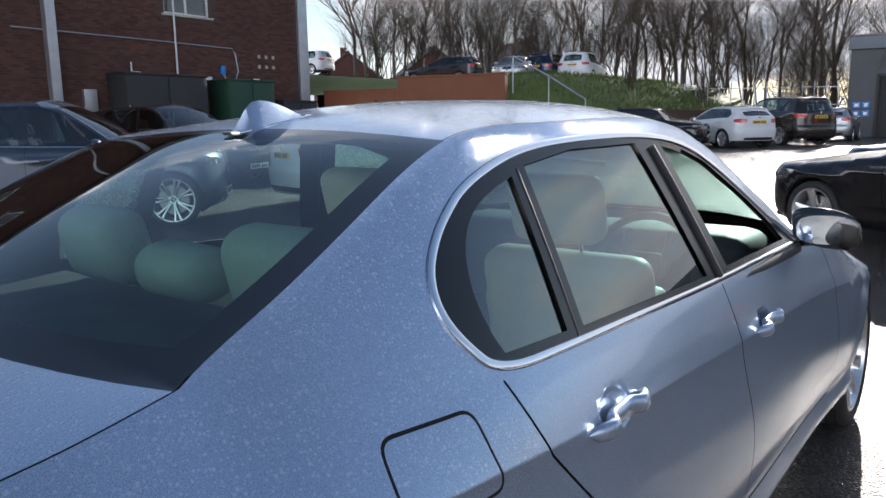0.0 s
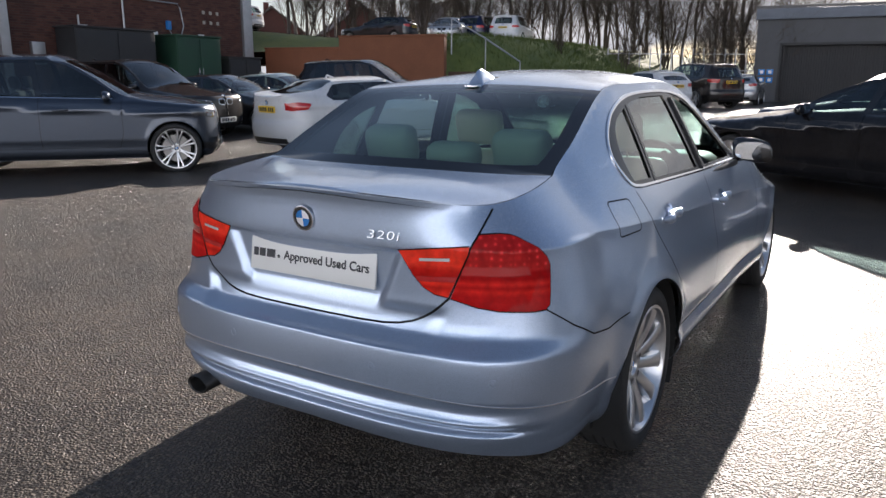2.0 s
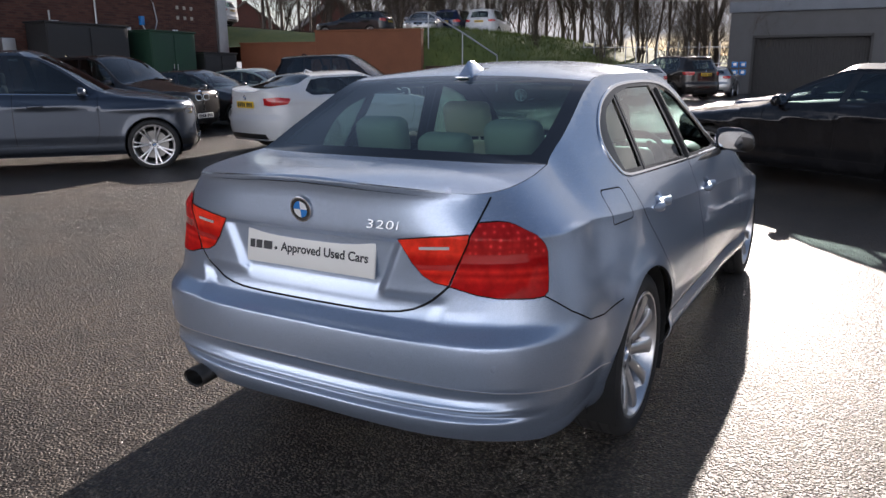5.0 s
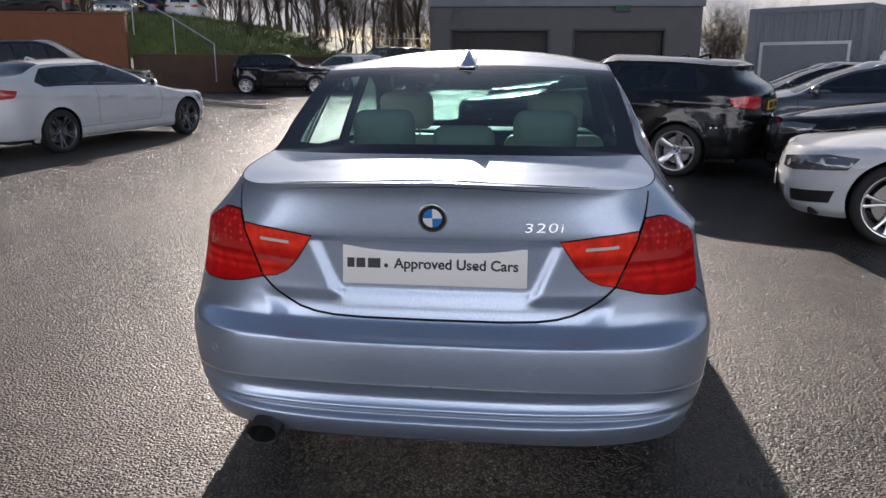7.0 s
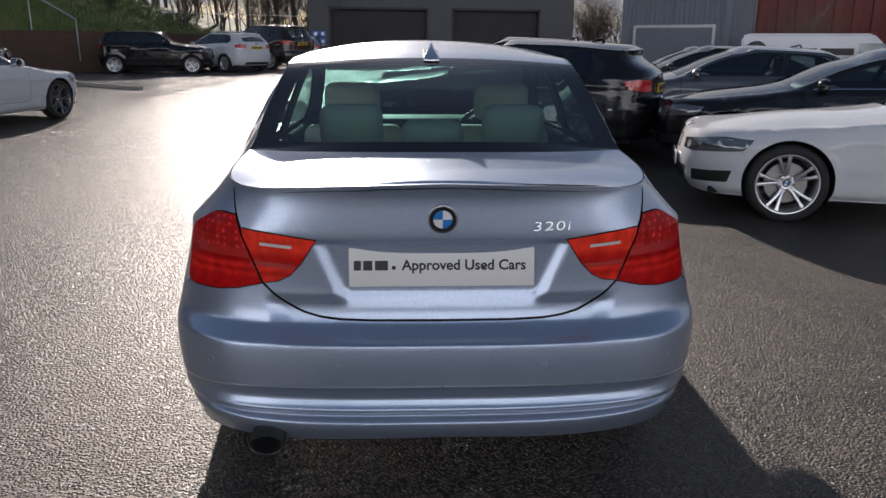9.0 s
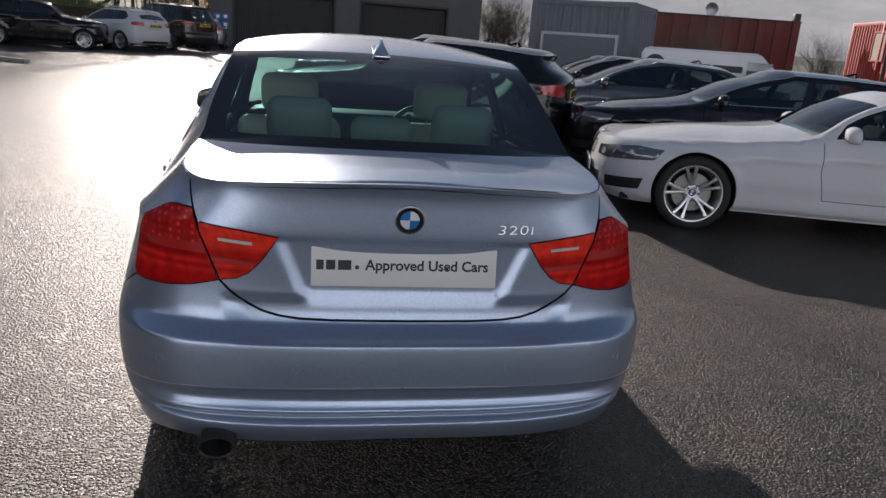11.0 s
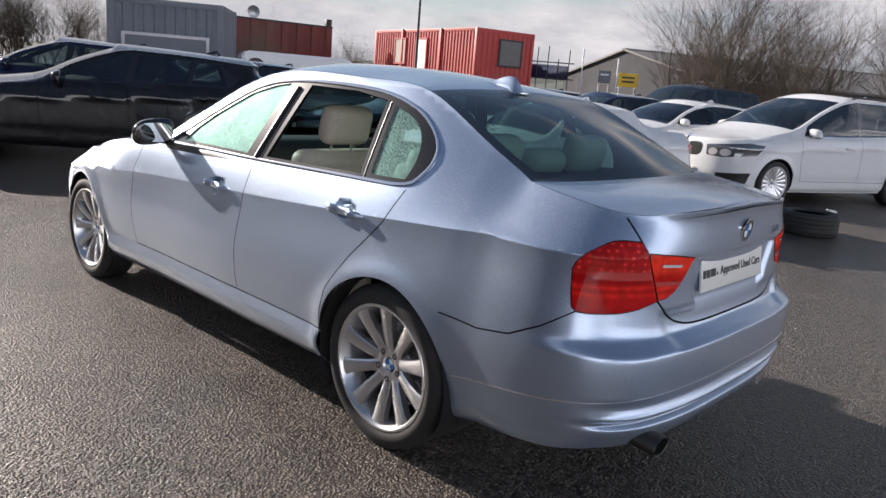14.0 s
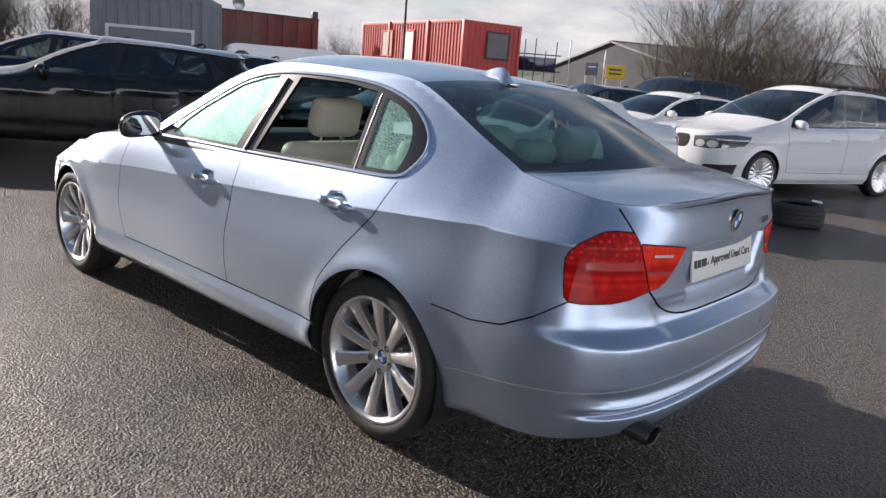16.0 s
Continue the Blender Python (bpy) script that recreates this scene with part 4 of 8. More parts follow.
def saloon_section(s, y, z):
    """Half width of the saloon: sill, door, shoulder crease, shoulder, and glass house or rear pillar."""
    W, zk, zb, xb, xT, zT = (s[k](y) for k in ("W", "zk", "zb", "xb", "xT", "zS"))
    K = W - s["kin"](y)
    zm, zd = 0.56, 0.372
    u = np.clip((z - zm) / (zk - zm), 0, 1)
    door = W - (W - K) * (2.4 * u ** 2 - 1.4 * u ** 3)
    v = np.clip((zm - z) / (zm - zd), 0, 2.2)
    low = W - 0.024 * v ** 2
    # the sill stands out below the doors and turns under
    k = np.clip((zd - z) / 0.042, 0, 1)
    sill = W - 0.024 + 0.016 * k - 0.085 * np.clip((0.33 - z) / 0.13, 0, 1.2) ** 2.2
    on = smooth(0.30, 0.36, y) * smooth(2.42, 2.36, y)
    plain = W - 0.024 * np.minimum(v, 1.25) ** 2 - 0.07 * np.clip((0.33 - z) / 0.13, 0, 1.2) ** 2
    low = np.where(z < zd, on * sill + (1 - on) * plain, low)
    x = np.where(z > zm, door, low)
    # above the crease, beside the side windows
    v = np.clip((z - zk) / (zb - zk), 0, 1)
    a = K - (K - xb) * (0.88 * v + 0.12 * v ** 3)
    t = np.clip((z - zb) / np.maximum(zT - zb, 0.03), 0, 1)
    a = np.where(z > zb, xb + (xT - xb) * (0.90 * t + 0.10 * t ** 2), a)
    # above the crease, at the rear quarter: one swell up to the edge of the rear window
    t = np.clip((z - zk) / np.maximum(zT - zk, 0.03), 0, 1.25)
    b = K - (K - xT) * (1.22 * t - 0.22 * t ** 2.0)
    lg = s["ledge"](y)
    return np.where(z > zk, lg * a + (1 - lg) * b, x)


def yz(*pts):
    return [("y", a, b) for a, b in pts]


def levelled(f, y0=-0.45, w=0.2):
    """The curve, made level at y0 so that the sides run into the tail without a fold."""
    def at(y):
        d = np.asarray(y, float) - y0
        return f(np.where((d > 0) & (d < w), y0 + d * d * (2 * w - d) / w ** 2, y))
    return at


def saloon_crown(y):
    """Height of the middle line: the boot lid, the rear window that meets it in a fold, the roof, the screen and the bonnet."""
    return np.maximum(BOOT_LINE(y), CABIN_LINE(y))


BOOT_LINE = curve((-0.97, 1.056), (-0.8, 1.073), (-0.6, 1.080), (-0.3, 1.085), (0.0, 1.0), (3.5, 0.2))
CABIN_LINE = flowing((-0.62, 1.036), (-0.53, 1.086), (-0.2, 1.243), (0.17, 1.368), (0.45, 1.415), (0.9, 1.437), (1.15, 1.425), (1.35, 1.375), (1.75, 1.195), (2.15, 1.0), (2.4, 0.970), (2.9, 0.890), (3.3, 0.778), (3.5, 0.715))

EDGE_LINE = ((-0.45, 1.080), (-0.15, 1.226), (0.117, 1.342), (0.4, 1.368), (0.8, 1.378), (1.1, 1.358), (1.3, 1.305), (1.7, 1.115), (2.05, 0.955), (2.6, 0.88), (2.85, 0.832), (3.02, 0.778))
ROOF_EDGE, NOSE_EDGE = flowing(*EDGE_LINE), curve(*EDGE_LINE)

SALOON = dict(
    wb=2.76, wr=0.318, arch=0.347, track=0.742, yR=-0.45, yF=3.02, n=3.35, nF=2.15, bR=0.52, bF=0.5, flare=0.010, ledge=lambda y: smooth(-0.42, 0.06, y) * smooth(2.85, 2.15, y),
    W=flowing((-0.45, 0.833), (-0.2, 0.855), (0.1, 0.870), (0.6, 0.868), (1.2, 0.867), (2.0, 0.868), (2.76, 0.864), (3.02, 0.822)),
    dent=saloon_dent, section=saloon_section, kin=flowing((-0.45, 0.067), (-0.1, 0.065), (0.3, 0.056), (1.2, 0.043), (2.5, 0.022), (3.02, 0.012)),
    zk=flowing((-0.45, 0.908), (0.1, 0.872), (1.0, 0.817), (2.08, 0.760), (3.02, 0.668)),
    zb=flowing((-0.45, 0.985), (-0.1, 0.995), (0.3, 0.988), (1.0, 0.968), (1.8, 0.958), (2.3, 0.905), (3.02, 0.757)),
    xb=flowing((-0.45, 0.702), (0.0, 0.741), (0.4, 0.752), (1.0, 0.757), (1.8, 0.752), (2.3, 0.775), (3.02, 0.77)),
    xT=flowing((-0.45, 0.616), (-0.15, 0.588), (0.117, 0.560), (0.4, 0.560), (0.8, 0.567), (1.1, 0.572), (1.3, 0.588), (1.7, 0.655), (2.05, 0.705), (3.02, 0.66)),
    zT=lambda y: np.where(np.asarray(y) < 1.1, ROOF_EDGE(y), NOSE_EDGE(y)),
    zc=saloon_crown, bow=0.085,
    rear=curve((0.2, -0.90), (0.30, -0.960), (0.345, -0.980), (0.40, -0.992), (0.49, -1.000), (0.56, -1.003), (0.604, -1.001), (0.614, -0.996), (0.620, -0.989), (0.655, -0.950),
               (0.70, -0.940), (0.76, -0.936), (0.86, -0.940), (0.92, -0.945), (0.985, -0.9455), (1.010, -0.947), (1.030, -0.9515), (1.046, -0.957), (1.056, -0.959), (1.07, -0.955)),
    front=curve((0.2, 3.42), (0.35, 3.50), (0.55, 3.53), (0.7, 3.46), (0.81, 3.40)),
    z_tail=1.056, z_nose=0.73, fade=0.015,
    tail=curve((0.0, 1.056), (0.35, 1.046), (0.45, 1.040), (0.62, 1.030), (0.85, 1.056), (1.0, 1.080)),
    bottom=lambda sh, u: np.interp(u, [0, sh.LR * 0.6, sh.LR, sh.LR + 0.45, sh.L - sh.LF, sh.L], [0.300, 0.285, 0.25, 0.205, 0.20, 0.2]),
    sided={"door_cup_rear", "glass_front", "glass_rear", "glass_quarter", "front_door", "rear_door", "lamp_outer", "lamp_inner", "lamp_bar", "lamp_band", "fuel_ring", "fuel_flap", "door_cup",
           "window_trim", "head_lamp"},
    glass={"glass_front", "glass_rear", "glass_quarter", "rear_glass", "windscreen"},
    offset={"lamp_outer": 0.003, "lamp_inner": 0.002, "lamp_bar": 0.004, "lamp_band": 0.003, "glass_front": -0.006, "glass_rear": -0.006, "glass_quarter": -0.006},
    dash_y=1.78, seat_y=1.20, bench_y=0.32, bench_head=0.725, shelf=(-0.52, 0.02, 0.985),
)

DLO = [(1.86, 0.950), (1.4, 0.957), (1.0, 0.962), (0.5, 0.976), (0.2, 0.984), (0.005, 0.990), (-0.045, 1.042), (-0.068, 1.092), (-0.060, 1.14), (-0.032, 1.180), (0.018, 1.224), (0.11, 1.278),
       (0.3, 1.328), (0.55, 1.343), (0.85, 1.345), (1.08, 1.325), (1.27, 1.275), (1.55, 1.135), (1.75, 1.020)]


def eased(pts, keep=(), rounds=3):
    """The closed outline with its corners cut round again and again; the points in keep stay."""
    a = [(np.array(p, float), i in keep) for i, p in enumerate(pts)]
    for _ in range(rounds):
        b = []
        for (p, fixed), (q, fixed_q) in zip(a, a[1:] + a[:1]):
            b.append((p, True) if fixed else (p * 0.75 + q * 0.25, False))
            if fixed:
                b.append((p * 0.75 + q * 0.25, False))
            b.append((p * 0.25 + q * 0.75, False))
        a = b
    return [tuple(p) for p, _ in a]


DLO = eased(DLO, (0,))


def saloon_side(sh):
    uz = sh.uz
    dlo = uz(yz(*DLO))
    trim_ = inset(dlo, 0.016)
    door_f = uz(yz((2.085, 0.94), (2.09, 0.77), (2.05, 0.55), (2.03, 0.372), (0.99, 0.372), (0.985, 0.6), (0.992, 0.8), (1.0, 0.96), (1.4, 0.955), (1.86, 0.948)))
    door_r = uz(yz((1.0, 0.962), (0.992, 0.8), (0.985, 0.6), (0.99, 0.372), (0.345, 0.372), (0.335, 0.44), (0.295, 0.56), (0.19, 0.71), (0.055, 0.865), (0.0, 0.99)))
    lid = uz([("x", 0.0, 0.66), ("x", 0.20, 0.661), ("x", 0.29, 0.664), ("x", 0.345, 0.671), ("x", 0.39, 0.683), ("x", 0.425, 0.700), ("x", 0.455, 0.720), ("x", 0.48, 0.742), ("x", 0.503, 0.765), ("x", 0.560, 0.915), ("x", 0.585, 1.002), ("x", 0.585, 1.04), ("x", 0.3, 1.08), ("x", 0.0, 1.08)])
    lid[0, 0] = lid[-1, 0] = -0.02
    bumper = uz([("y", -0.25, 0.15), ("y", -0.29, 0.618), ("y", -0.45, 0.606), ("y", -0.58, 0.625), ("y", -0.68, 0.675), ("y", -0.77, 0.735), ("y", -0.80, 0.728), ("x", 0.60, 0.735), ("x", 0.503, 0.765),
                 ("x", 0.48, 0.742), ("x", 0.455, 0.720), ("x", 0.425, 0.700), ("x", 0.39, 0.683), ("x", 0.345, 0.671), ("x", 0.29, 0.664), ("x", 0.20, 0.661), ("x", 0.0, 0.66), ("x", 0.0, 0.15)])
    bumper[-2:, 0] = -0.02
    outer = uz([("x", 0.574, 0.953), ("x", 0.561, 0.915), ("x", 0.507, 0.764), ("x", 0.58, 0.744), ("x", 0.64, 0.735), ("y", -0.792, 0.732), ("y", -0.764, 0.735), ("y", -0.750, 0.748), ("y", -0.741, 0.785), ("y", -0.733, 0.83),
                ("y", -0.729, 0.862), ("y", -0.736, 0.884), ("y", -0.757, 0.912), ("y", -0.790, 0.943), ("y", -0.803, 0.951), ("x", 0.62, 0.955)])
    inner = uz([("x", 0.557, 0.920), ("x", 0.45, 0.909), ("x", 0.346, 0.895), ("x", 0.366, 0.865), ("x", 0.392, 0.825), ("x", 0.425, 0.79), ("x", 0.46, 0.772), ("x", 0.500, 0.766)])
    bar = uz([("x", 0.505, 0.884), ("x", 0.415, 0.878), ("x", 0.415, 0.869), ("x", 0.505, 0.875)])
    band = uz([("x", 0.545, 0.862), ("x", 0.66, 0.862), ("y", -0.79, 0.862), ("y", -0.785, 0.838), ("x", 0.66, 0.836), ("x", 0.537, 0.836)])
    band2 = uz([("x", 0.535, 0.830), ("x", 0.40, 0.822), ("x", 0.408, 0.808), ("x", 0.53, 0.815)])
    gf = inset(uz(yz((1.70, 0.978), (1.08, 0.984), (0.955, 1.322), (1.08, 1.304), (1.25, 1.258), (1.5, 1.135), (1.62, 1.06))), 0.004)
    gr = inset(uz(yz((0.93, 0.986), (0.277, 1.004), (0.300, 1.294), (0.5, 1.318), (0.812, 1.322))), 0.004)
    gq = inset(uz(yz(*eased(((0.230, 1.006), (0.035, 1.012), (0.020, 1.05), (0.016, 1.10), (0.026, 1.145), (0.050, 1.188), (0.09, 1.225), (0.15, 1.254), (0.258, 1.282)), (0, 1, 8), 2))), 0.006)
    ring = uz(yz(*rounded([(-0.078, 0.972), (-0.250, 0.978), (-0.268, 0.860), (-0.066, 0.858)], 0.025)))
    flap = inset(ring, 0.005)
    cups = [(nm_, uz(yz(*[(cy + 0.055 * math.cos(t), cz + 0.03 * math.sin(t)) for t in np.linspace(0, 6.28, 20, endpoint=False)]))) for nm_, cy, cz in (("door_cup_rear", 0.275, 0.868), ("door_cup", 1.225, 0.822))]
    lamp_f = uz([("y", 3.06, 0.66), ("y", 3.2, 0.60), ("f", 0.5, 0.56), ("f", 0.42, 0.68), ("y", 3.25, 0.735)])
    grille = uz([("f", 0.02, 0.55), ("f", 0.22, 0.56), ("f", 0.24, 0.68), ("f", 0.02, 0.69)])
    lines = []
    for z in (0.340, 0.350, 0.358, 0.363, 0.368, 0.372, 0.376, 0.383, 0.390, 0.394, 0.398, 0.401, 0.404, 0.412, 0.420, 0.431, 0.442, 0.452, 0.462, 0.473, 0.484, 0.604, 0.609, 0.614, 0.620, 0.626):
        lines.append(("bumper", np.array([(-0.01, z), (sh.u_of_x(0.72, z), z), (sh.u_of_x(0.72, z), z + 0.001), (-0.01, z + 0.001)])))
    return [("bumper", bumper), *lines, ("boot_lid", lid), ("front_door", door_f), ("rear_door", door_r), *cups, ("fuel_ring", ring), ("fuel_flap", flap), ("window_trim", dlo), ("glass_front", gf), ("glass_rear", gr),
            ("glass_quarter", gq), ("lamp_outer", outer), ("lamp_inner", inner), ("lamp_bar", bar), ("lamp_band", band), ("lamp_band", band2), ("head_lamp", lamp_f), ("grille", grille)]


SALOON["zS"] = levelled(SALOON["zT"])
for key_ in ("W", "kin", "zk", "zb", "xb", "xT"):
    SALOON[key_] = levelled(SALOON[key_])
SALOON["side_regions"] = saloon_side
G = 0.0026
SALOON["side_gaps"] = [
    (yz((1.0, 0.955), (0.992, 0.8), (0.985, 0.6), (0.99, 0.372)), G),
    (yz((2.085, 0.935), (2.09, 0.77), (2.05, 0.55), (2.03, 0.372)), G),
    (yz((0.01, 0.985), (0.055, 0.865), (0.19, 0.71), (0.295, 0.56), (0.335, 0.44), (0.345, 0.372)), G),
    (yz((0.345, 0.372), (2.03, 0.372)), G),
    ([("y", -0.29, 0.618), ("y", -0.45, 0.606), ("y", -0.58, 0.625), ("y", -0.68, 0.675), ("y", -0.762, 0.735)], G),
    ([("x", 0.0, 0.66), ("x", 0.20, 0.661), ("x", 0.29, 0.664), ("x", 0.345, 0.671), ("x", 0.39, 0.683), ("x", 0.425, 0.700), ("x", 0.455, 0.720), ("x", 0.48, 0.742), ("x", 0.503, 0.765), ("x", 0.560, 0.915), ("x", 0.582, 0.985), ("x", 0.588, 1.02)], 0.0024),
    (yz((2.95, 0.60), (2.99, 0.66), (3.06, 0.70)), G),
    ([("x", 0.0, 0.66), ("x", 0.20, 0.661), ("x", 0.29, 0.664), ("x", 0.345, 0.671), ("x", 0.39, 0.683), ("x", 0.425, 0.700), ("x", 0.455, 0.720), ("x", 0.48, 0.742), ("x", 0.503, 0.765)], 0.0034),
    ([("x", 0.503, 0.765), ("x", 0.58, 0.744), ("x", 0.64, 0.735), ("y", -0.792, 0.732), ("y", -0.764, 0.735), ("y", -0.750, 0.748), ("y", -0.741, 0.785), ("y", -0.733, 0.83), ("y", -0.729, 0.862),
      ("y", -0.736, 0.884), ("y", -0.757, 0.912), ("y", -0.790, 0.943), ("y", -0.803, 0.951), ("x", 0.62, 0.955), ("x", 0.574, 0.953)], 0.0022),
    ([("x", 0.557, 0.920), ("x", 0.45, 0.909), ("x", 0.346, 0.895), ("x", 0.366, 0.865), ("x", 0.392, 0.825), ("x", 0.425, 0.79), ("x", 0.46, 0.772), ("x", 0.500, 0.766)], 0.0018),
]
SALOON["folds"] = lambda sh: [np.array([(sh.LR + y - sh.yR, float(SALOON["zk"](y)) + d) for y in np.linspace(sh.yR + 0.01, 2.3, 60)]) for d in (-0.009, -0.003, 0.003, 0.009)]
SALOON["dense"] = lambda sh: [(0, sh.LR, 0.3, 1.06, 0.011), (sh.LR, sh.LR + 0.75, 0.75, 1.06, 0.012)]


def saloon_top(sh):
    T = lambda y: float(np.interp(y, sh.ey, sh.ex))
    bow = lambda y0, y1, k, d: [(x, y0 + (y1 - y0) * (1 - (x / k) ** 2)) for x in np.linspace(-k + d, k - d, 15)]
    rear = bow(-0.454, -0.539, 0.614, 0.0) + [(T(y) + 0.03, y) for y in np.linspace(-0.42, 0.11, 12)] + [(x, y) for x, y in bow(0.116, 0.155, 0.552, 0.0)[::-1]] + [(-T(y) - 0.03, y) for y in np.linspace(0.11, -0.42, 12)]
    rg = bow(-0.400, -0.488, 0.56, 0.02) + [(T(y) - 0.058, y) for y in np.linspace(-0.36, 0.07, 12)] + [(x, y) for x, y in bow(0.085, 0.122, 0.50, 0.01)[::-1]] + [(-T(y) + 0.058, y) for y in np.linspace(0.07, -0.36, 12)]
    ws = bow(1.24, 1.33, 0.58, 0.012) + [(T(y) - 0.012, y) for y in np.linspace(1.27, 2.02, 14)] + bow(2.05, 2.16, 0.70, 0.02)[::-1] + [(-T(y) + 0.012, y) for y in np.linspace(2.02, 1.27, 14)]
    wg = bow(1.30, 1.38, 0.56, 0.02) + [(T(y) - 0.04, y) for y in np.linspace(1.33, 1.97, 14)] + bow(1.99, 2.10, 0.66, 0.02)[::-1] + [(-T(y) + 0.04, y) for y in np.linspace(1.97, 1.33, 14)]
    lid = bow(-0.458, -0.543, 0.614, -0.04) + [(0.8, -0.45), (0.8, -1.1), (-0.8, -1.1), (-0.8, -0.45)]
    hood = bow(2.06, 2.19, 0.72, -0.06) + [(0.85, 2.1), (0.85, 3.6), (-0.85, 3.6), (-0.85, 2.1)]
    roof = bow(0.115, 0.160, 0.555, -0.03) + [(0.75, 0.12), (0.75, 1.25)] + bow(1.235, 1.325, 0.58, -0.03)[::-1] + [(-0.75, 1.25), (-0.75, 0.12)]
    return [("boot_lid", lid), ("bonnet", hood), ("roof", roof), ("rear_frit", rear), ("rear_glass", rg), ("screen_frit", ws), ("windscreen", wg)]


def saloon_top_gaps(sh):
    T = lambda y: float(np.interp(y, sh.ey, sh.ex))
    res = []
    for sx in (-1, 1):
        res.append(([(sx * (T(y) - 0.0022), y) for y in np.linspace(-0.87, -0.43, 24)], 0.0018))
        res.append(([(sx * (T(y) - 0.006), y) for y in np.linspace(0.12, 1.24, 30)], 0.002))
        res.append(([(sx * (T(y) - 0.004), y) for y in np.linspace(2.1, 3.1, 24)], 0.003))
    return res


SALOON["top_folds"] = lambda sh: [np.array([(x, -0.454 + d - 0.085 * (1 - (x / 0.614) ** 2)) for x in np.linspace(-0.6, 0.6, 49)]) for d in (0.005, 0.011, -0.010, -0.016)]
SALOON["top_regions"], SALOON["top_gaps"] = saloon_top, saloon_top_gaps


def text_mesh(text, size, depth, mat, spacing=1.0, shear=0.0, thick=0.0):
    cu = bpy.data.curves.new("lettering", "FONT")
    cu.body, cu.size, cu.extrude, cu.align_x, cu.align_y = text, size, depth, "CENTER", "CENTER"
    cu.space_character, cu.shear, cu.offset = spacing, shear, thick
    tmp = new("lettering", cu)
    me = bpy.data.meshes.new_from_object(tmp)
    bpy.data.objects.remove(tmp)
    me.materials.append(mat)
    return me


def roundel(parent, m, r=0.038):
    """The round badge: black ring with a quartered middle."""
    e = new("badge", None)
    e.parent = parent
    e.matrix_local = m
    part("ring", lathe_bm([(0.0, r + 0.002), (0.004, r + 0.001), (0.006, r - 0.001), (0.0055, r * 0.75), (0.007, r * 0.73), (0.007, r * 0.69)], 40, "Y"), M["gloss_black"], e, "black ring with silver edge", pose(0, 0, 0, 0, 0, 180))
    part("edge", lathe_bm([(0.0, r + 0.004), (0.006, r + 0.003), (0.0068, r - 0.001)], 40, "Y"), M["chrome"], e, "", pose(0, 0, 0, 0, 0, 180))
    for k in range(4):
        bm = bmesh.new()
        vs = [bm.verts.new((0, -0.0075, 0))] + [bm.verts.new((r * 0.70 * math.cos(t), -0.0068, r * 0.70 * math.sin(t))) for t in np.linspace(k * math.pi / 2, (k + 1) * math.pi / 2, 9)]
        for i in range(1, 9):
            bm.faces.new((vs[0], vs[i], vs[i + 1]))
        bmesh.ops.recalc_face_normals(bm, faces=bm.faces[:])
        part("quarter", bm, M["blue" if k % 2 else "white"], e, "", None, False)


def build_saloon():
    car = tagged(new("saloon_car", None), "blue-grey metallic four-door saloon beaded with rain on wet tarmac", "car")
    paint = M["paint_saloon"]
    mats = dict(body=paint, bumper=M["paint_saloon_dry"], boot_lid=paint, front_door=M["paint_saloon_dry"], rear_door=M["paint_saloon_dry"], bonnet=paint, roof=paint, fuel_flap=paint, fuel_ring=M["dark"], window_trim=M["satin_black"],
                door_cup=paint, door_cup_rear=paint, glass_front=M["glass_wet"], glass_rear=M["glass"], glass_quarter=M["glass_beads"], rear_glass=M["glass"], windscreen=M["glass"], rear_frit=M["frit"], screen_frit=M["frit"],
                lamp_outer=M["red_lens_outer"], lamp_inner=M["red_lens"], lamp_bar=M["clear_lens"], lamp_band=M["red_lens_dark"], head_lamp=M["lamp_dark"], grille=M["dark"], shell=M["dark"])
    names = {k: (k, "") for k in mats}
    names.update(lamp_outer=("tail_lamp", "red wrap-round lamp lens"), lamp_inner=("boot_lamp", "red lamp lens in the boot lid"), lamp_bar=("reversing_light", "clear lens"), lamp_band=("lamp_strip", "deep red strip"),
                 glass_front=("front_window", "rain-beaded side glass"), glass_rear=("rear_door_window", ""), glass_quarter=("quarter_window", ""), rear_glass=("rear_window", "green-tinted rear glass"),
                 door_cup_rear=("door_cup", ""), rear_frit=("rear_window_border", "black glass border"), screen_frit=("windscreen_border", "black glass border"), fuel_ring=("fuel_flap_gap", ""), body=("body", "blue-grey metallic body shell"))
    sh, obs = build_skin(SALOON, car, mats, 0.024, names, open_windows={"glass_rear|L", "glass_front|R"})
    obs["fuel_ring|L"].data.materials[0] = paint
    for key in ("glass_quarter|R", "glass_rear|R"):
        obs[key].data.materials[0] = M["glass_side"]
    return car, sh, obs


saloon, saloon_skin, saloon_parts = build_saloon()


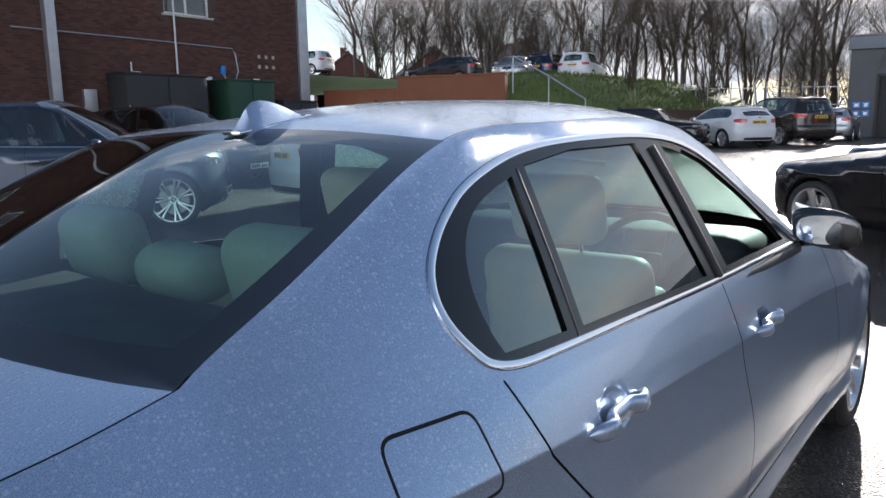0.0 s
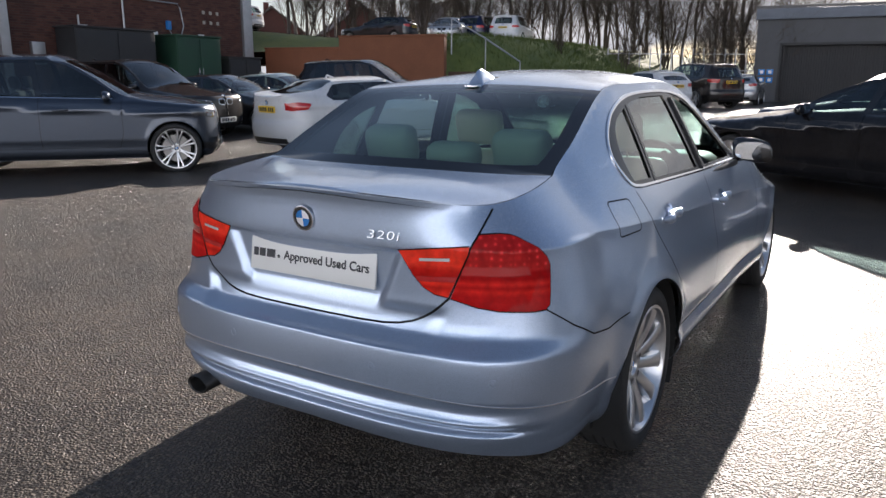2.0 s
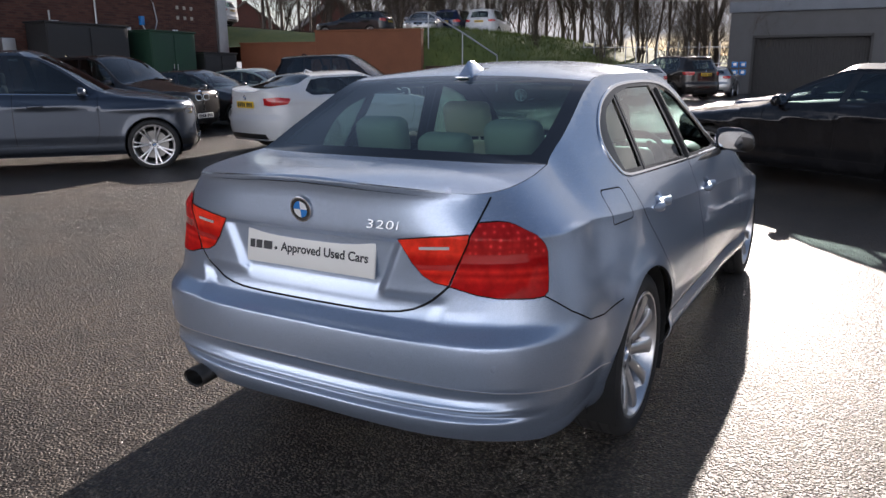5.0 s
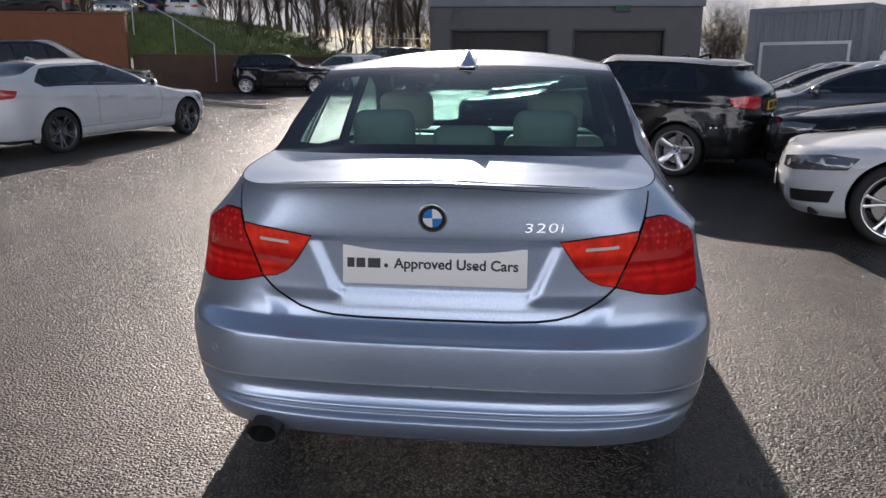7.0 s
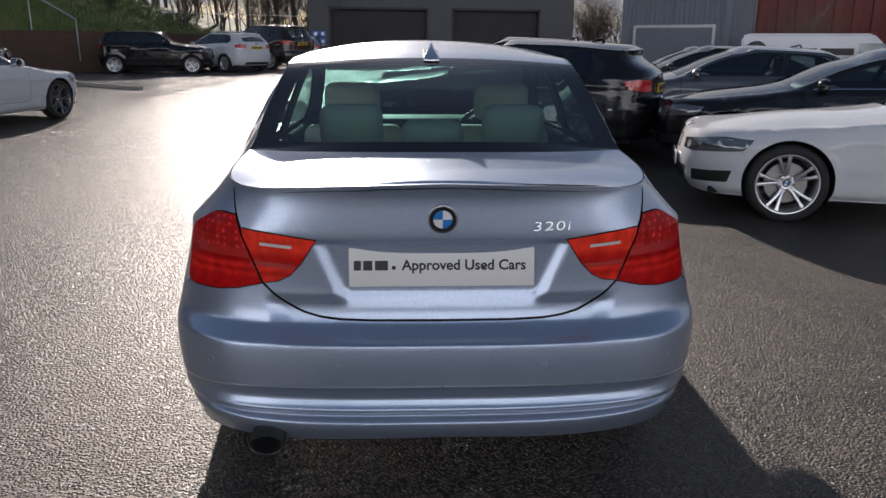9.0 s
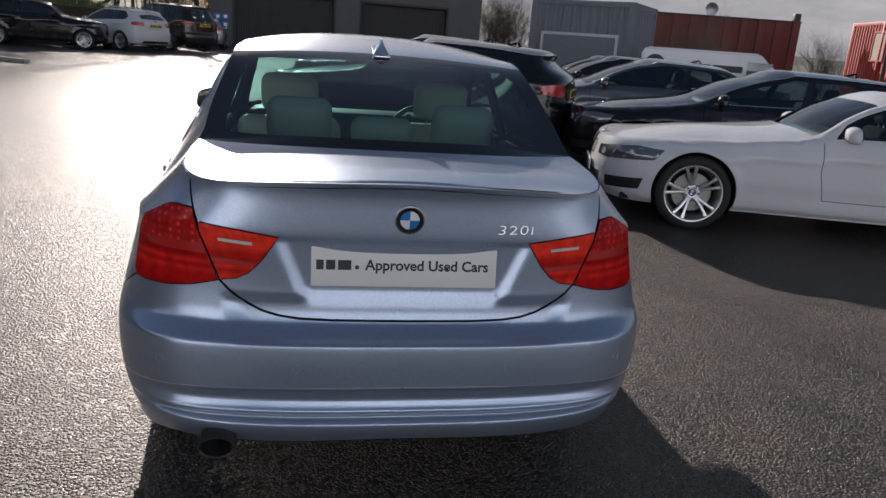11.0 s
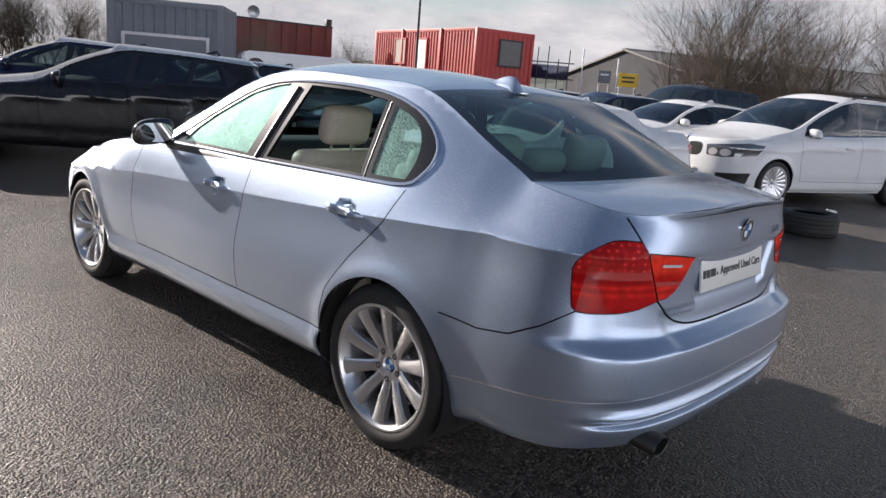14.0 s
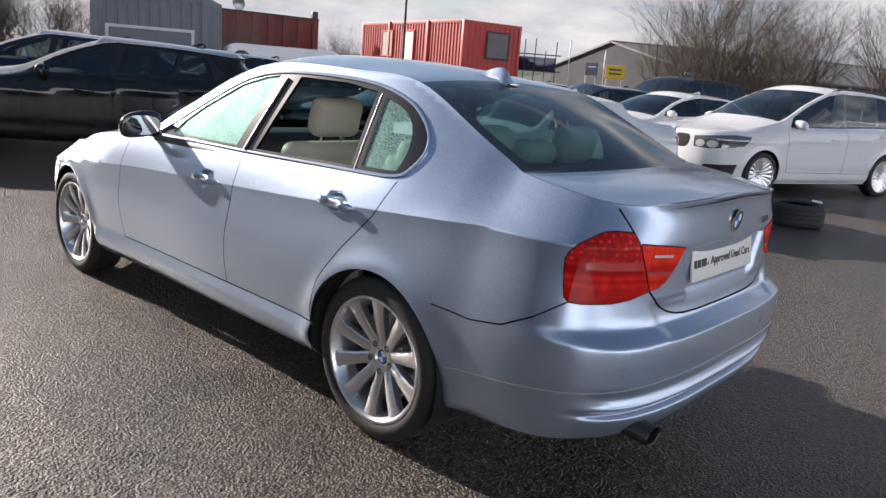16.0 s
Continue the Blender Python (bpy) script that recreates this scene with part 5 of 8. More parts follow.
def dress_saloon(car, sh):
    chrome, paint = M["chrome"], M["paint_saloon"]
    dlo = sh.uz(yz(*DLO))
    strip_on(sh, inset(dlo, 0.007), 0.008, chrome, car, "window_moulding", "satin chrome strip", closed=True, proud=0.006)
    add_handle(car, sh, 0.275, 0.868, paint)
    add_handle(car, sh, 1.225, 0.822, paint)
    s = SALOON
    add_wheels(car, s, 10, "even", "alloy", 0.245, 0.205)
    liner(car, s)
    add_interior(car, s, M["leather"])
    add_mirror(car, s, 1, 1.84, 0.975, M["gloss_black"])
    add_mirror(car, s, -1, 1.84, 0.975, M["gloss_black"])
    part("underbody", box_bm(1.5, 3.5, 0.06, (0, 1.4, 0.21), 0.02), M["under"], car)
    part("headlining", box_bm(1.02, 0.95, 0.012, (0, 0.72, 1.335), 0.004), M["headlining"], car)
    # window pillars behind the glass
    for sx in (-1, 1):
        for y0, z0, y1, z1, w in ((1.0, 0.975, 0.892, 1.305, 0.04), (0.253, 0.995, 0.276, 1.285, 0.012)):
            P = []
            for f in np.linspace(0, 1, 8):
                yy, zz = y0 + (y1 - y0) * f, z0 + (z1 - z0) * f
                P.append((sx * (float(sh.half(yy, zz)) - 0.002), yy, zz))
            part("window_bar", tube_bm(P, w * 0.35, 8), M["trim"], car)
    # door cards and the scuttle behind the dashboard
    for sx in (-1, 1):
        for y0, y1 in ((0.20, 0.93), (1.03, 1.86)):
            card = part("door_card", pad_bm(0.05, y1 - y0, 0.50, 0.02), M["leather"], car, "cream door trim", pose(sx * 0.735, (y0 + y1) / 2, 0.62))
            part("card_top", pad_bm(0.07, y1 - y0, 0.10, 0.03), M["dash"], card, "dark upper trim", pose(0, 0, 0.29))
            part("arm_rest", pad_bm(0.09, (y1 - y0) * 0.6, 0.06, 0.025), M["dash"], card, "", pose(-sx * 0.05, 0, 0.04))
    part("scuttle", box_bm(1.30, 0.42, 0.05, (0, 2.0, 0.90), 0.02), M["dash"], car)
    # antenna fin
    bm = bmesh.new()
    rings = []
    for f in np.linspace(0, 1, 12):
        y = 0.295 - 0.19 * f
        h = 0.066 * (0.05 + 0.95 * math.sin(min(1.0, f / 0.84) * 1.5708) ** 1.1) * (1 - 0.8 * (max(0.0, f - 0.84) / 0.16) ** 2)
        w = 0.014 + 0.024 * f
        z0 = float(sh.top(np.array([[0.0, y]]))[0, 2]) - 0.004
        rings.append([bm.verts.new((w * math.cos(t) * (1 if math.sin(t) < 0.2 else 1 - 0.75 * math.sin(t)), y + (0.012 * max(0, math.sin(t)) if f > 0.7 else 0), z0 + max(0, math.sin(t)) * h)) for t in np.linspace(-0.2, math.pi + 0.2, 13)])
    for p, q in zip(rings[:-1], rings[1:]):
        for i in range(12):
            bm.faces.new((p[i], p[i + 1], q[i + 1], q[i]))
    bm.faces.new(rings[0]), bm.faces.new(rings[-1][::-1])
    bmesh.ops.recalc_face_normals(bm, faces=bm.faces[:])
    part("antenna_fin", bm, paint, car, "painted shark fin antenna")
    part("fin_seal", pad_bm(0.062, 0.215, 0.008, 0.003, 0, 2), M["chrome"], car, "pale seal", pose(0, 0.198, float(sh.top(np.array([[0.0, 0.198]]))[0, 2]) - 0.001, 10))
    # badges and lettering
    roundel(car, pose(0, float(sh.belt(np.array([[0.0, 0.958]]))[0, 1]) - 0.001, 0.958, 8))
    yb = float(sh.belt(np.array([[sh.u_of_x(0.30, 0.934), 0.934]]))[0, 1])
    child("lettering", text_mesh("320i", 0.036, 0.002, M["badge_chrome"], 1.12, 0.1, -0.0002), car, "chrome model lettering", pose(0.30, yb - 0.004, 0.934, 80, 0, 7) @ Matrix.Diagonal((1.62, 1, 1, 1)))
    # plate
    plate = new("number_plate", None)
    plate.parent = car
    plate.matrix_local = pose(0, -0.922, 0.815, -8)
    part("plate_board", box_bm(0.52, 0.008, 0.111, (0, 0, 0), 0.003), M["plate_white"], plate, "white show plate")
    child("plate_lettering", text_mesh("Approved Used Cars", 0.0405, 0.0004, M["ink"], 1.0, 0, 0.0009), plate, "dark grey lettering", pose(0.062, -0.005, 0.004, 90))
    for sx, w in ((-0.236, 0.020), (-0.207, 0.025), (-0.169, 0.036)):
        part("plate_mark", box_bm(w, 0.002, 0.027, (sx, -0.005, 0.0045)), M["ink"], plate)
    for sx in (-0.135, 0.115):
        part("plate_screw", lathe_bm([(0.0, 0.0), (0.0, 0.006), (0.003, 0.006)], 12, "Y"), M["ink"], plate, "", pose(sx, -0.0045, -0.002))
    # silver strip added for the highlight along the bumper's seam edge
    strip_on(sh, sh.uz([("x", 0.004, 0.484), ("x", 0.3, 0.482), ("x", 0.6, 0.474), ("y", -0.75, 0.455), ("y", -0.5, 0.425), ("y", -0.36, 0.408)]), 0.0026, M["alloy"], car, "bumper_line", "fine bright edge line", proud=0.0015)
    # parking sensors
    for x in (-0.29, 0.29, -0.66, 0.66):
        z = 0.545
        u = sh.u_of_x(abs(x), z)
        P, N = lift(sh.belt, np.array([[u, z]]))
        n = Vector(N[0] if N[0][1] < 0 else -N[0])
        n.x = abs(n.x) * (1 if x > 0 else -1)
        bm = lathe_bm([(-0.004, 0.0125), (0.0012, 0.0122), (0.0012, 0.011), (0.0, 0.0105), (0.001, 0.0)], 20, "Z")
        part("parking_sensor", bm, paint, car, "", Matrix.Translation((x, P[0][1], z)) @ n.to_track_quat("Z", "Y").to_matrix().to_4x4())
    # exhaust
    bm = lathe_bm([(0.22, 0.032), (0.0, 0.034), (-0.004, 0.032), (0.0, 0.0285), (0.15, 0.027)], 32, "Y")
    bmesh.ops.scale(bm, vec=(1.5, 1, 1), verts=bm.verts[:])
    part("exhaust_pipe", bm, M["sooty_steel"], car, "sooty dark steel oval exhaust pipe", pose(-0.505, -0.988, 0.303, 4))
    part("exhaust_box", pad_bm(0.5, 0.3, 0.14, 0.05), M["under"], car, "", pose(-0.35, -0.62, 0.30))
    part("rear_underside", box_bm(1.0, 0.5, 0.04, (0, -0.55, 0.33), 0.02), M["under"], car)


dress_saloon(saloon, saloon_skin)

# ---- ground ----
def ground_z(x, y):
    """The yard rises gently beyond the saloon."""
    k = min(max((9.0 - x) / 9.0, 0.0), 1.0)
    return 0.024 * min(max(y - 3.5, 0.0), 18.0) * k * k * (3 - 2 * k)


def make_ground():
    m = material("wet_tarmac", (0.05, 0.05, 0.05), 0.5)
    v = coords(m)
    big, mid, fin = noise_out(m, v, 0.35, 5.0), noise_out(m, v, 2.2, 5.0), noise_out(m, v, 190.0, 3.0, 0.6)
    vor = node(m.node_tree, "ShaderNodeTexVoronoi", Scale=82.0)
    m.node_tree.links.new(v, vor.inputs["Vector"])
    stone = ramp(m, vor.outputs["Distance"], [(0.1, 1.0), (0.62, 0.0)])
    grey = m.node_tree.nodes.new("ShaderNodeRGBToBW")
    m.node_tree.links.new(vor.outputs["Color"], grey.inputs["Color"])
    wet = ramp(m, mixed(m, 0.5, big, mid), [(0.38, 0.0), (0.60, 1.0)])
    col = mixed(m, wet, (0.142, 0.113, 0.090), (0.078, 0.065, 0.054))
    each = ramp(m, grey.outputs["Val"], [(0.2, 0.40), (0.55, 0.95), (0.85, 2.3)])
    col = mixed(m, 0.75, col, mixed(m, 1.0, col, each, "MULTIPLY"))
    put(m, "Base Color", mixed(m, 0.8, col, mixed(m, 1.0, col, ramp(m, stone, [(0.0, 0.35), (0.6, 1.1)]), "MULTIPLY")))
    each_r = ramp(m, grey.outputs["Val"], [(0.25, 0.22), (0.75, 0.60)])
    put(m, "Roughness", mixed(m, 0.5, ramp(m, wet, [(0.0, 0.58), (1.0, 0.34)]), each_r))
    b1 = bump(m, mixed(m, 0.2, stone, fin), 1.0, 0.018)
    b2 = bump(m, mid, 0.25, 0.02, b1)
    # a film of water over the stones
    p = bsdf(m)
    p.inputs["Coat Roughness"].default_value, p.inputs["Coat IOR"].default_value = 0.16, 1.42
    p.inputs["Specular IOR Level"].default_value = 0.28
    put(m, "Coat Weight", ramp(m, wet, [(0.0, 0.08), (1.0, 0.38)]))
    m.node_tree.links.new(b2, p.inputs["Coat Normal"])
    xs = np.concatenate([np.linspace(-900, -60, 8), np.linspace(-56, 56, 57), np.linspace(60, 900, 8)])
    ys = np.concatenate([np.linspace(-900, -30, 7), np.linspace(-26, 60, 44), np.linspace(64, 1200, 8)])
    V = [(x, y, ground_z(x, y)) for y in ys for x in xs]
    n = len(xs)
    F = [(j * n + i, j * n + i + 1, (j + 1) * n + i + 1, (j + 1) * n + i) for j in range(len(ys) - 1) for i in range(n - 1)]
    me = mesh_from("ground", V, F)
    me.materials.append(m)
    tagged(new("ground", me), "wet dark tarmac of a car park", "ground", kind="structure")


make_ground()

# ---- the other parked cars ----
def generic_spec(L, W, H, wb, fo, wr, kind, nose=0.74, cowl=0.98, belt=(0.94, 1.0), ws=(0.62, 1.45), tail=None, deck=1.03, roof_x=0.58, peak=0.42, low=0.19):
    """Curves of a car from its main sizes. kind: notch (with a boot) or hatch."""
    ro, hw = L - wb - fo, W / 2
    yF, yr = wb + fo * 0.36, -ro * 0.42
    yc, yt = wb - ws[0], wb - ws[1]
    notch = kind == "notch"
    re, rb = tail or ((0.15, -0.5) if notch else (-ro * 0.35, -ro))
    zt = H - 0.055
    end_z = deck if notch else zt - 0.05
    s = dict(wb=wb, wr=wr, arch=wr + 0.035, track=hw - 0.125, yR=yr, yF=yF, n=2.9, nF=2.5, bR=ro + yr, bF=wb + fo - yF, flare=0.012, tuck=0.012)
    s["W"] = curve((yr, hw - 0.035), (0.0, hw - 0.01), (wb * 0.5, hw), (wb, hw - 0.01), (yF, hw - 0.03))
    s["kin"] = curve((yr, 0.03), (0.3, 0.0), (yF, 0.0))
    s["zs"] = curve((yr, low + 0.03), (yF, low))
    zb = curve((yr, belt[1] - (0.0 if not notch else 0.03)), (0.0, belt[1]), (yt, belt[0] + 0.02), (yc - 0.2, belt[0]), (wb, nose + 0.06), (yF, nose + 0.02))
    s["zb"] = zb
    s["zk"] = curve((yr, belt[1] - 0.1), (wb * 0.5, belt[0] - 0.16), (yF, nose - 0.09))
    s["xb"] = curve((yr, hw - 0.12), (0.3, hw - 0.10), (wb * 0.5, hw - 0.10), (yc, hw - 0.11), (yF, hw - 0.10))
    s["xT"] = curve((yr, roof_x + 0.05 if notch else roof_x - 0.01), (re if re > yr + 0.05 else yr + 0.1, roof_x), (yt, roof_x + 0.015), (yc, hw - 0.19), (yF, hw - 0.25))
    mid = (rb + re) / 2
    s["pT"] = curve((yr, 0.55 if notch else 0.92), (max(re - 0.1, yr + 0.1), 0.92), (yc - 0.2, 0.94), (yc + 0.1, 0.7), (yF, 0.6))
    if notch:
        s["zT"] = curve((yr, deck + 0.03 if yr < rb + 0.15 else deck + 0.1), (min(mid, re - 0.1) if mid > yr + 0.05 else yr + 0.1, (deck + zt - 0.03) / 2), (re, zt - 0.03), (wb * peak, zt), (yt - 0.15, zt - 0.015), (yt + 0.1, zt - 0.08), ((yt + yc) / 2, (zt + cowl) / 2 - 0.02), (yc, cowl - 0.05), (yF, nose + 0.05))
        s["zc"] = curve((-ro, deck), (-ro + 0.2, deck + 0.025), (rb - 0.03, deck + 0.045), (mid, (deck + H) / 2 + 0.02), (re, H - 0.04), (wb * peak, H), (yt, H - 0.03), (yt + 0.12, H - 0.085), ((yt + yc) / 2, (H + cowl) / 2 + 0.02), (yc + 0.1, cowl), (wb + 0.1, nose + 0.13), (wb + fo, nose))
        s["rear"] = curve((low, -ro + 0.1), (low + 0.15, -ro + 0.02), (0.5, -ro), (0.6, -ro + 0.005), (0.68, -ro + 0.05), (deck - 0.1, -ro + 0.05), (deck + 0.06, -ro + 0.02))
    else:
        s["zT"] = curve((yr, zt - 0.05), (0.3, zt - 0.01), (wb * peak, zt), (yt - 0.15, zt - 0.015), (yt + 0.1, zt - 0.08), ((yt + yc) / 2, (zt + cowl) / 2 - 0.02), (yc, cowl - 0.05), (yF, nose + 0.05))
        s["zc"] = curve((-ro, zt - 0.04), (re, H - 0.035), (wb * peak, H), (yt, H - 0.03), (yt + 0.12, H - 0.085), ((yt + yc) / 2, (H + cowl) / 2 + 0.02), (yc + 0.1, cowl), (wb + 0.1, nose + 0.13), (wb + fo, nose))
        s["rear"] = curve((low, -ro + 0.1), (low + 0.15, -ro + 0.02), (0.5, -ro), (0.62, -ro + 0.005), (0.72, -ro + 0.05), (belt[1] - 0.05, -ro + 0.06), (belt[1] + 0.05, -ro + 0.10), (zt - 0.12, -ro + 0.36), (zt, -ro + 0.33))
    s["front"] = curve((low, wb + fo - 0.1), (low + 0.12, wb + fo - 0.02), (0.45, wb + fo), (nose - 0.08, wb + fo - 0.03), (nose + 0.06, wb + fo - 0.1))
    s["z_tail"], s["z_nose"] = end_z, nose
    s["bottom"] = lambda sh, u: np.full_like(np.asarray(u, float), low) + 0.06 * (np.asarray(u) < sh.LR)
    s["sided"] = {"front_window", "rear_window", "quarter_window", "tail_lamp", "head_lamp", "window_trim", "lamp_eye"}
    s["glass"] = {"front_window", "rear_window", "quarter_window", "rear_screen", "windscreen"}
    s["offset"] = {"tail_lamp": 0.004, "head_lamp": 0.004}
    s["dash_y"], s["seat_y"], s["bench_y"], s["bench_head"] = yc - 0.35, wb * 0.36, 0.1, 0.72
    s["hz"] = dict(L=L, H=H, ro=ro, fo=fo, yc=yc, yt=yt, re=re, rb=rb, notch=notch, belt=belt, zt=zt, nose=nose, hw=hw, deck=deck, low=low, face=1.0)
    return s


def generic_regions(s, doors, lamps="bar", grille="kidney"):
    h = s["hz"]
    wb, zt, b = s["wb"], h["zt"], h["belt"]

    def side(sh):
        uz = sh.uz
        yr0 = (h["re"] - 0.30 if h["notch"] else h["re"] + 0.02)
        y_end = yr0 if not h["notch"] else max(yr0, h["rb"] + 0.32)
        if doors == 1:
            y_end = wb * 0.5 - 0.72
        zb = lambda y: float(s["zb"](y)) + 0.005
        zr = lambda y: float(s["zT"](y)) - 0.035
        front = h["yc"] - 0.16
        ys = np.linspace(front - 0.1, y_end + 0.22, 9)
        dlo = [(front, zb(front)), (wb * 0.5, zb(wb * 0.5)), (0.3, zb(0.3)), (y_end + 0.1, zb(y_end + 0.1)), (y_end, (zb(y_end) * 0.6 + zr(y_end + 0.1) * 0.4))] + [(y, zr(y)) for y in ys[::-1]]
        dlo = [(y, max(z, zb(y) + 0.002)) for y, z in dlo]
        reg = [("window_trim", uz(yz(*dlo)))]
        d = 0.028
        bounds = [front - 0.12, wb * 0.5 - 0.32, wb * 0.5 - 0.40] if doors == 4 else [front - 0.12, wb * 0.5 - 0.62, wb * 0.5 - 0.70]
        tilt = 0.08

        def pane(y0, y1, nm):
            low_e = [(y, zb(y) + 0.016) for y in np.linspace(y0, y1, 6)]
            top_e = [(y, max(zr(y) - 0.016, zb(y) + 0.03)) for y in np.linspace(y1 - (tilt if y1 > y_end + 0.2 else -0.10), y0 - tilt, 9)]
            reg.append((nm, uz(yz(*low_e, *top_e))))

        def front_pane(y1):
            low_e = [(y, zb(y) + 0.016) for y in np.linspace(front - 0.16, y1, 6)]
            top_e = [(y, zr(y) - 0.016) for y in np.linspace(y1 - tilt, front - 0.16, 12) if zr(y) - 0.016 > zb(y) + 0.03]
            reg.append(("front_window", uz(yz(*low_e, *top_e))))

        front_pane(bounds[1])
        if doors == 1:
            pass
        elif doors == 4 and not h["notch"]:
            pane(bounds[2], 0.30, "rear_window")
            pane(0.24, y_end + 0.12, "quarter_window")
        else:
            pane(bounds[2], y_end + 0.10, "rear_window")
        n, hw = h["nose"], h["hw"]
        yl, yn = wb + h["fo"], wb + h["fo"]
        big = h["face"]
        reg.append(("head_lamp", uz([("y", s["yF"] - 0.02 - 0.10 * (big - 1), n - 0.03), ("y", s["yF"] + 0.06, n - 0.03 - 0.09 * big), ("f", hw - 0.30, n - 0.02 - 0.14 * big), ("f", hw - 0.50, n - 0.02 - 0.13 * big), ("f", hw - 0.52, n - 0.07), ("y", s["yF"] + 0.2, n - 0.01)])))
        for xe in (0.40,) if big == 1 else (0.42, 0.26):
            reg.append(("lamp_eye", uz([("f", hw - xe + 0.045 * big * math.cos(t), n - 0.01 - 0.10 * big + 0.035 * big * math.sin(t)) for t in np.linspace(0, 6.28, 12, endpoint=False)])))
        if grille:
            oval = lambda a, b: uz([("f", 0.03 + 0.095 * big + a * abs(math.cos(t)) ** 0.6 * (1 if math.cos(t) > 0 else -1) + 0.012 * math.sin(t), n - 0.05 - 0.065 * big + b * abs(math.sin(t)) ** 0.6 * (1 if math.sin(t) > 0 else -1)) for t in np.linspace(0.1, 6.38, 20, endpoint=False)])
            reg.append(("grille_frame", oval(0.105 * big, 0.068 * big)))
            reg.append(("grille", oval(0.105 * big - 0.011, 0.068 * big - 0.011)))
        low = h["low"]
        intake = uz([("f", 0.0, low + 0.08), ("f", 0.42, low + 0.08), ("f", 0.48, low + 0.20), ("f", 0.0, low + 0.20)])
        intake[0, 0] = intake[-1, 0] = sh.L + 0.02
        reg.append(("intake", intake))
        side_in = uz([("f", 0.56, low + 0.09), ("y", s["yF"] + 0.16, low + 0.12), ("y", s["yF"] + 0.13, low + 0.12 + 0.10 * big), ("f", 0.58, low + 0.09 + 0.10 * big)])
        reg.append(("intake", side_in))
        z1 = b[1] - 0.03 if not h["notch"] else h["deck"] - 0.07
        z0 = z1 - 0.15
        yk = -h["ro"]
        reg.append(("tail_lamp", uz([("x", hw - 0.44, z1 - 0.02), ("x", hw - 0.42, z0 + 0.02), ("x", hw - 0.30, z0), ("y", s["yR"] - (h["ro"] + s["yR"]) * 0.42, z0 + 0.03), ("y", s["yR"] - (h["ro"] + s["yR"]) * 0.30, z1 - 0.03), ("y", s["yR"] - (h["ro"] + s["yR"]) * 0.6, z1)])))
        if not h["notch"]:
            rs = uz([("x", 0.0, b[1] + 0.06), ("x", 0.50, b[1] + 0.06), ("x", 0.46, zt - 0.17), ("x", 0.0, zt - 0.13)])
            rs[0, 0] = rs[-1, 0] = -0.02
            reg.append(("rear_screen", rs))
        vz = uz([("x", 0.0, low + 0.08), ("x", 0.55, low + 0.08), ("x", 0.52, low + 0.17), ("x", 0.0, low + 0.17)])
        vz[0, 0] = vz[-1, 0] = -0.02
        reg.append(("valance", vz))
        return reg

    s["side_regions"] = side
    zb0 = lambda y: float(s["zb"](y)) - 0.004
    sill = h["low"] + 0.17
    md = wb * 0.5 - 0.36 if doors == 4 else wb * 0.5 - 0.66
    g = [(yz((md, zb0(md)), (md - 0.01, 0.6), (md, sill)), 0.003), (yz((h["yc"] - 0.06, zb0(h["yc"] - 0.06) - 0.02), (h["yc"] - 0.06, 0.6), (h["yc"] - 0.12, sill)), 0.003), (yz((s["arch"] + 0.02, sill), (h["yc"] - 0.12, sill)), 0.003)]
    if doors == 4:
        g.append((yz((0.02, zb0(0.02)), (0.14, 0.76), (0.32, 0.58), (s["arch"] + 0.03, sill)), 0.003))
    s["side_gaps"] = g

    def top(sh):
        T = lambda y: float(np.interp(y, sh.ey, sh.ex))
        yt, yc = h["yt"], h["yc"]
        bow = lambda y0, y1, k: [(x, y0 + (y1 - y0) * (1 - (x / k) ** 2)) for x in np.linspace(-k, k, 9)]
        wsg = bow(yt + 0.06, yt + 0.13, T(yt + 0.06) - 0.03) + [(T(y) - 0.03, y) for y in np.linspace(yt + 0.1, yc - 0.03, 7)] + bow(yc, yc + 0.1, T(yc) - 0.03)[::-1] + [(-T(y) + 0.03, y) for y in np.linspace(yc - 0.03, yt + 0.1, 7)]
        reg = [("bonnet", bow(yc + 0.03, yc + 0.13, T(yc) + 0.05) + [(1, yc), (1, 9), (-1, 9), (-1, yc)]), ("windscreen", wsg)]
        if h["notch"]:
            rb, re = h["rb"], h["re"]
            y_lo = max(rb + 0.06, sh.ey[0] + 0.3)
            reg.append(("rear_screen", bow(y_lo, rb, T(y_lo) - 0.04) + [(T(y) - 0.04, y) for y in np.linspace(y_lo + 0.03, re - 0.05, 6)] + bow(re - 0.02, re + 0.03, T(re) - 0.04)[::-1] + [(-T(y) + 0.04, y) for y in np.linspace(re - 0.05, y_lo + 0.03, 6)]))
        return reg

    s["top_regions"] = top
    s["top_gaps"] = lambda sh: []
    return s


def stand(car, at, turn):
    """Sets a car on the ground, tilted with its slope."""
    if len(at) > 2:
        car.matrix_world = pose(*at, 0, 0, turn)
        return
    e = 1.0
    n = Vector((ground_z(at[0] - e, at[1]) - ground_z(at[0] + e, at[1]), ground_z(at[0], at[1] - e) - ground_z(at[0], at[1] + e), 2 * e)).normalized()
    q = Vector((0, 0, 1)).rotation_difference(n).to_matrix().to_4x4()
    car.matrix_world = Matrix.Translation((at[0], at[1], ground_z(*at))) @ q @ pose(0, 0, 0, 0, 0, turn)


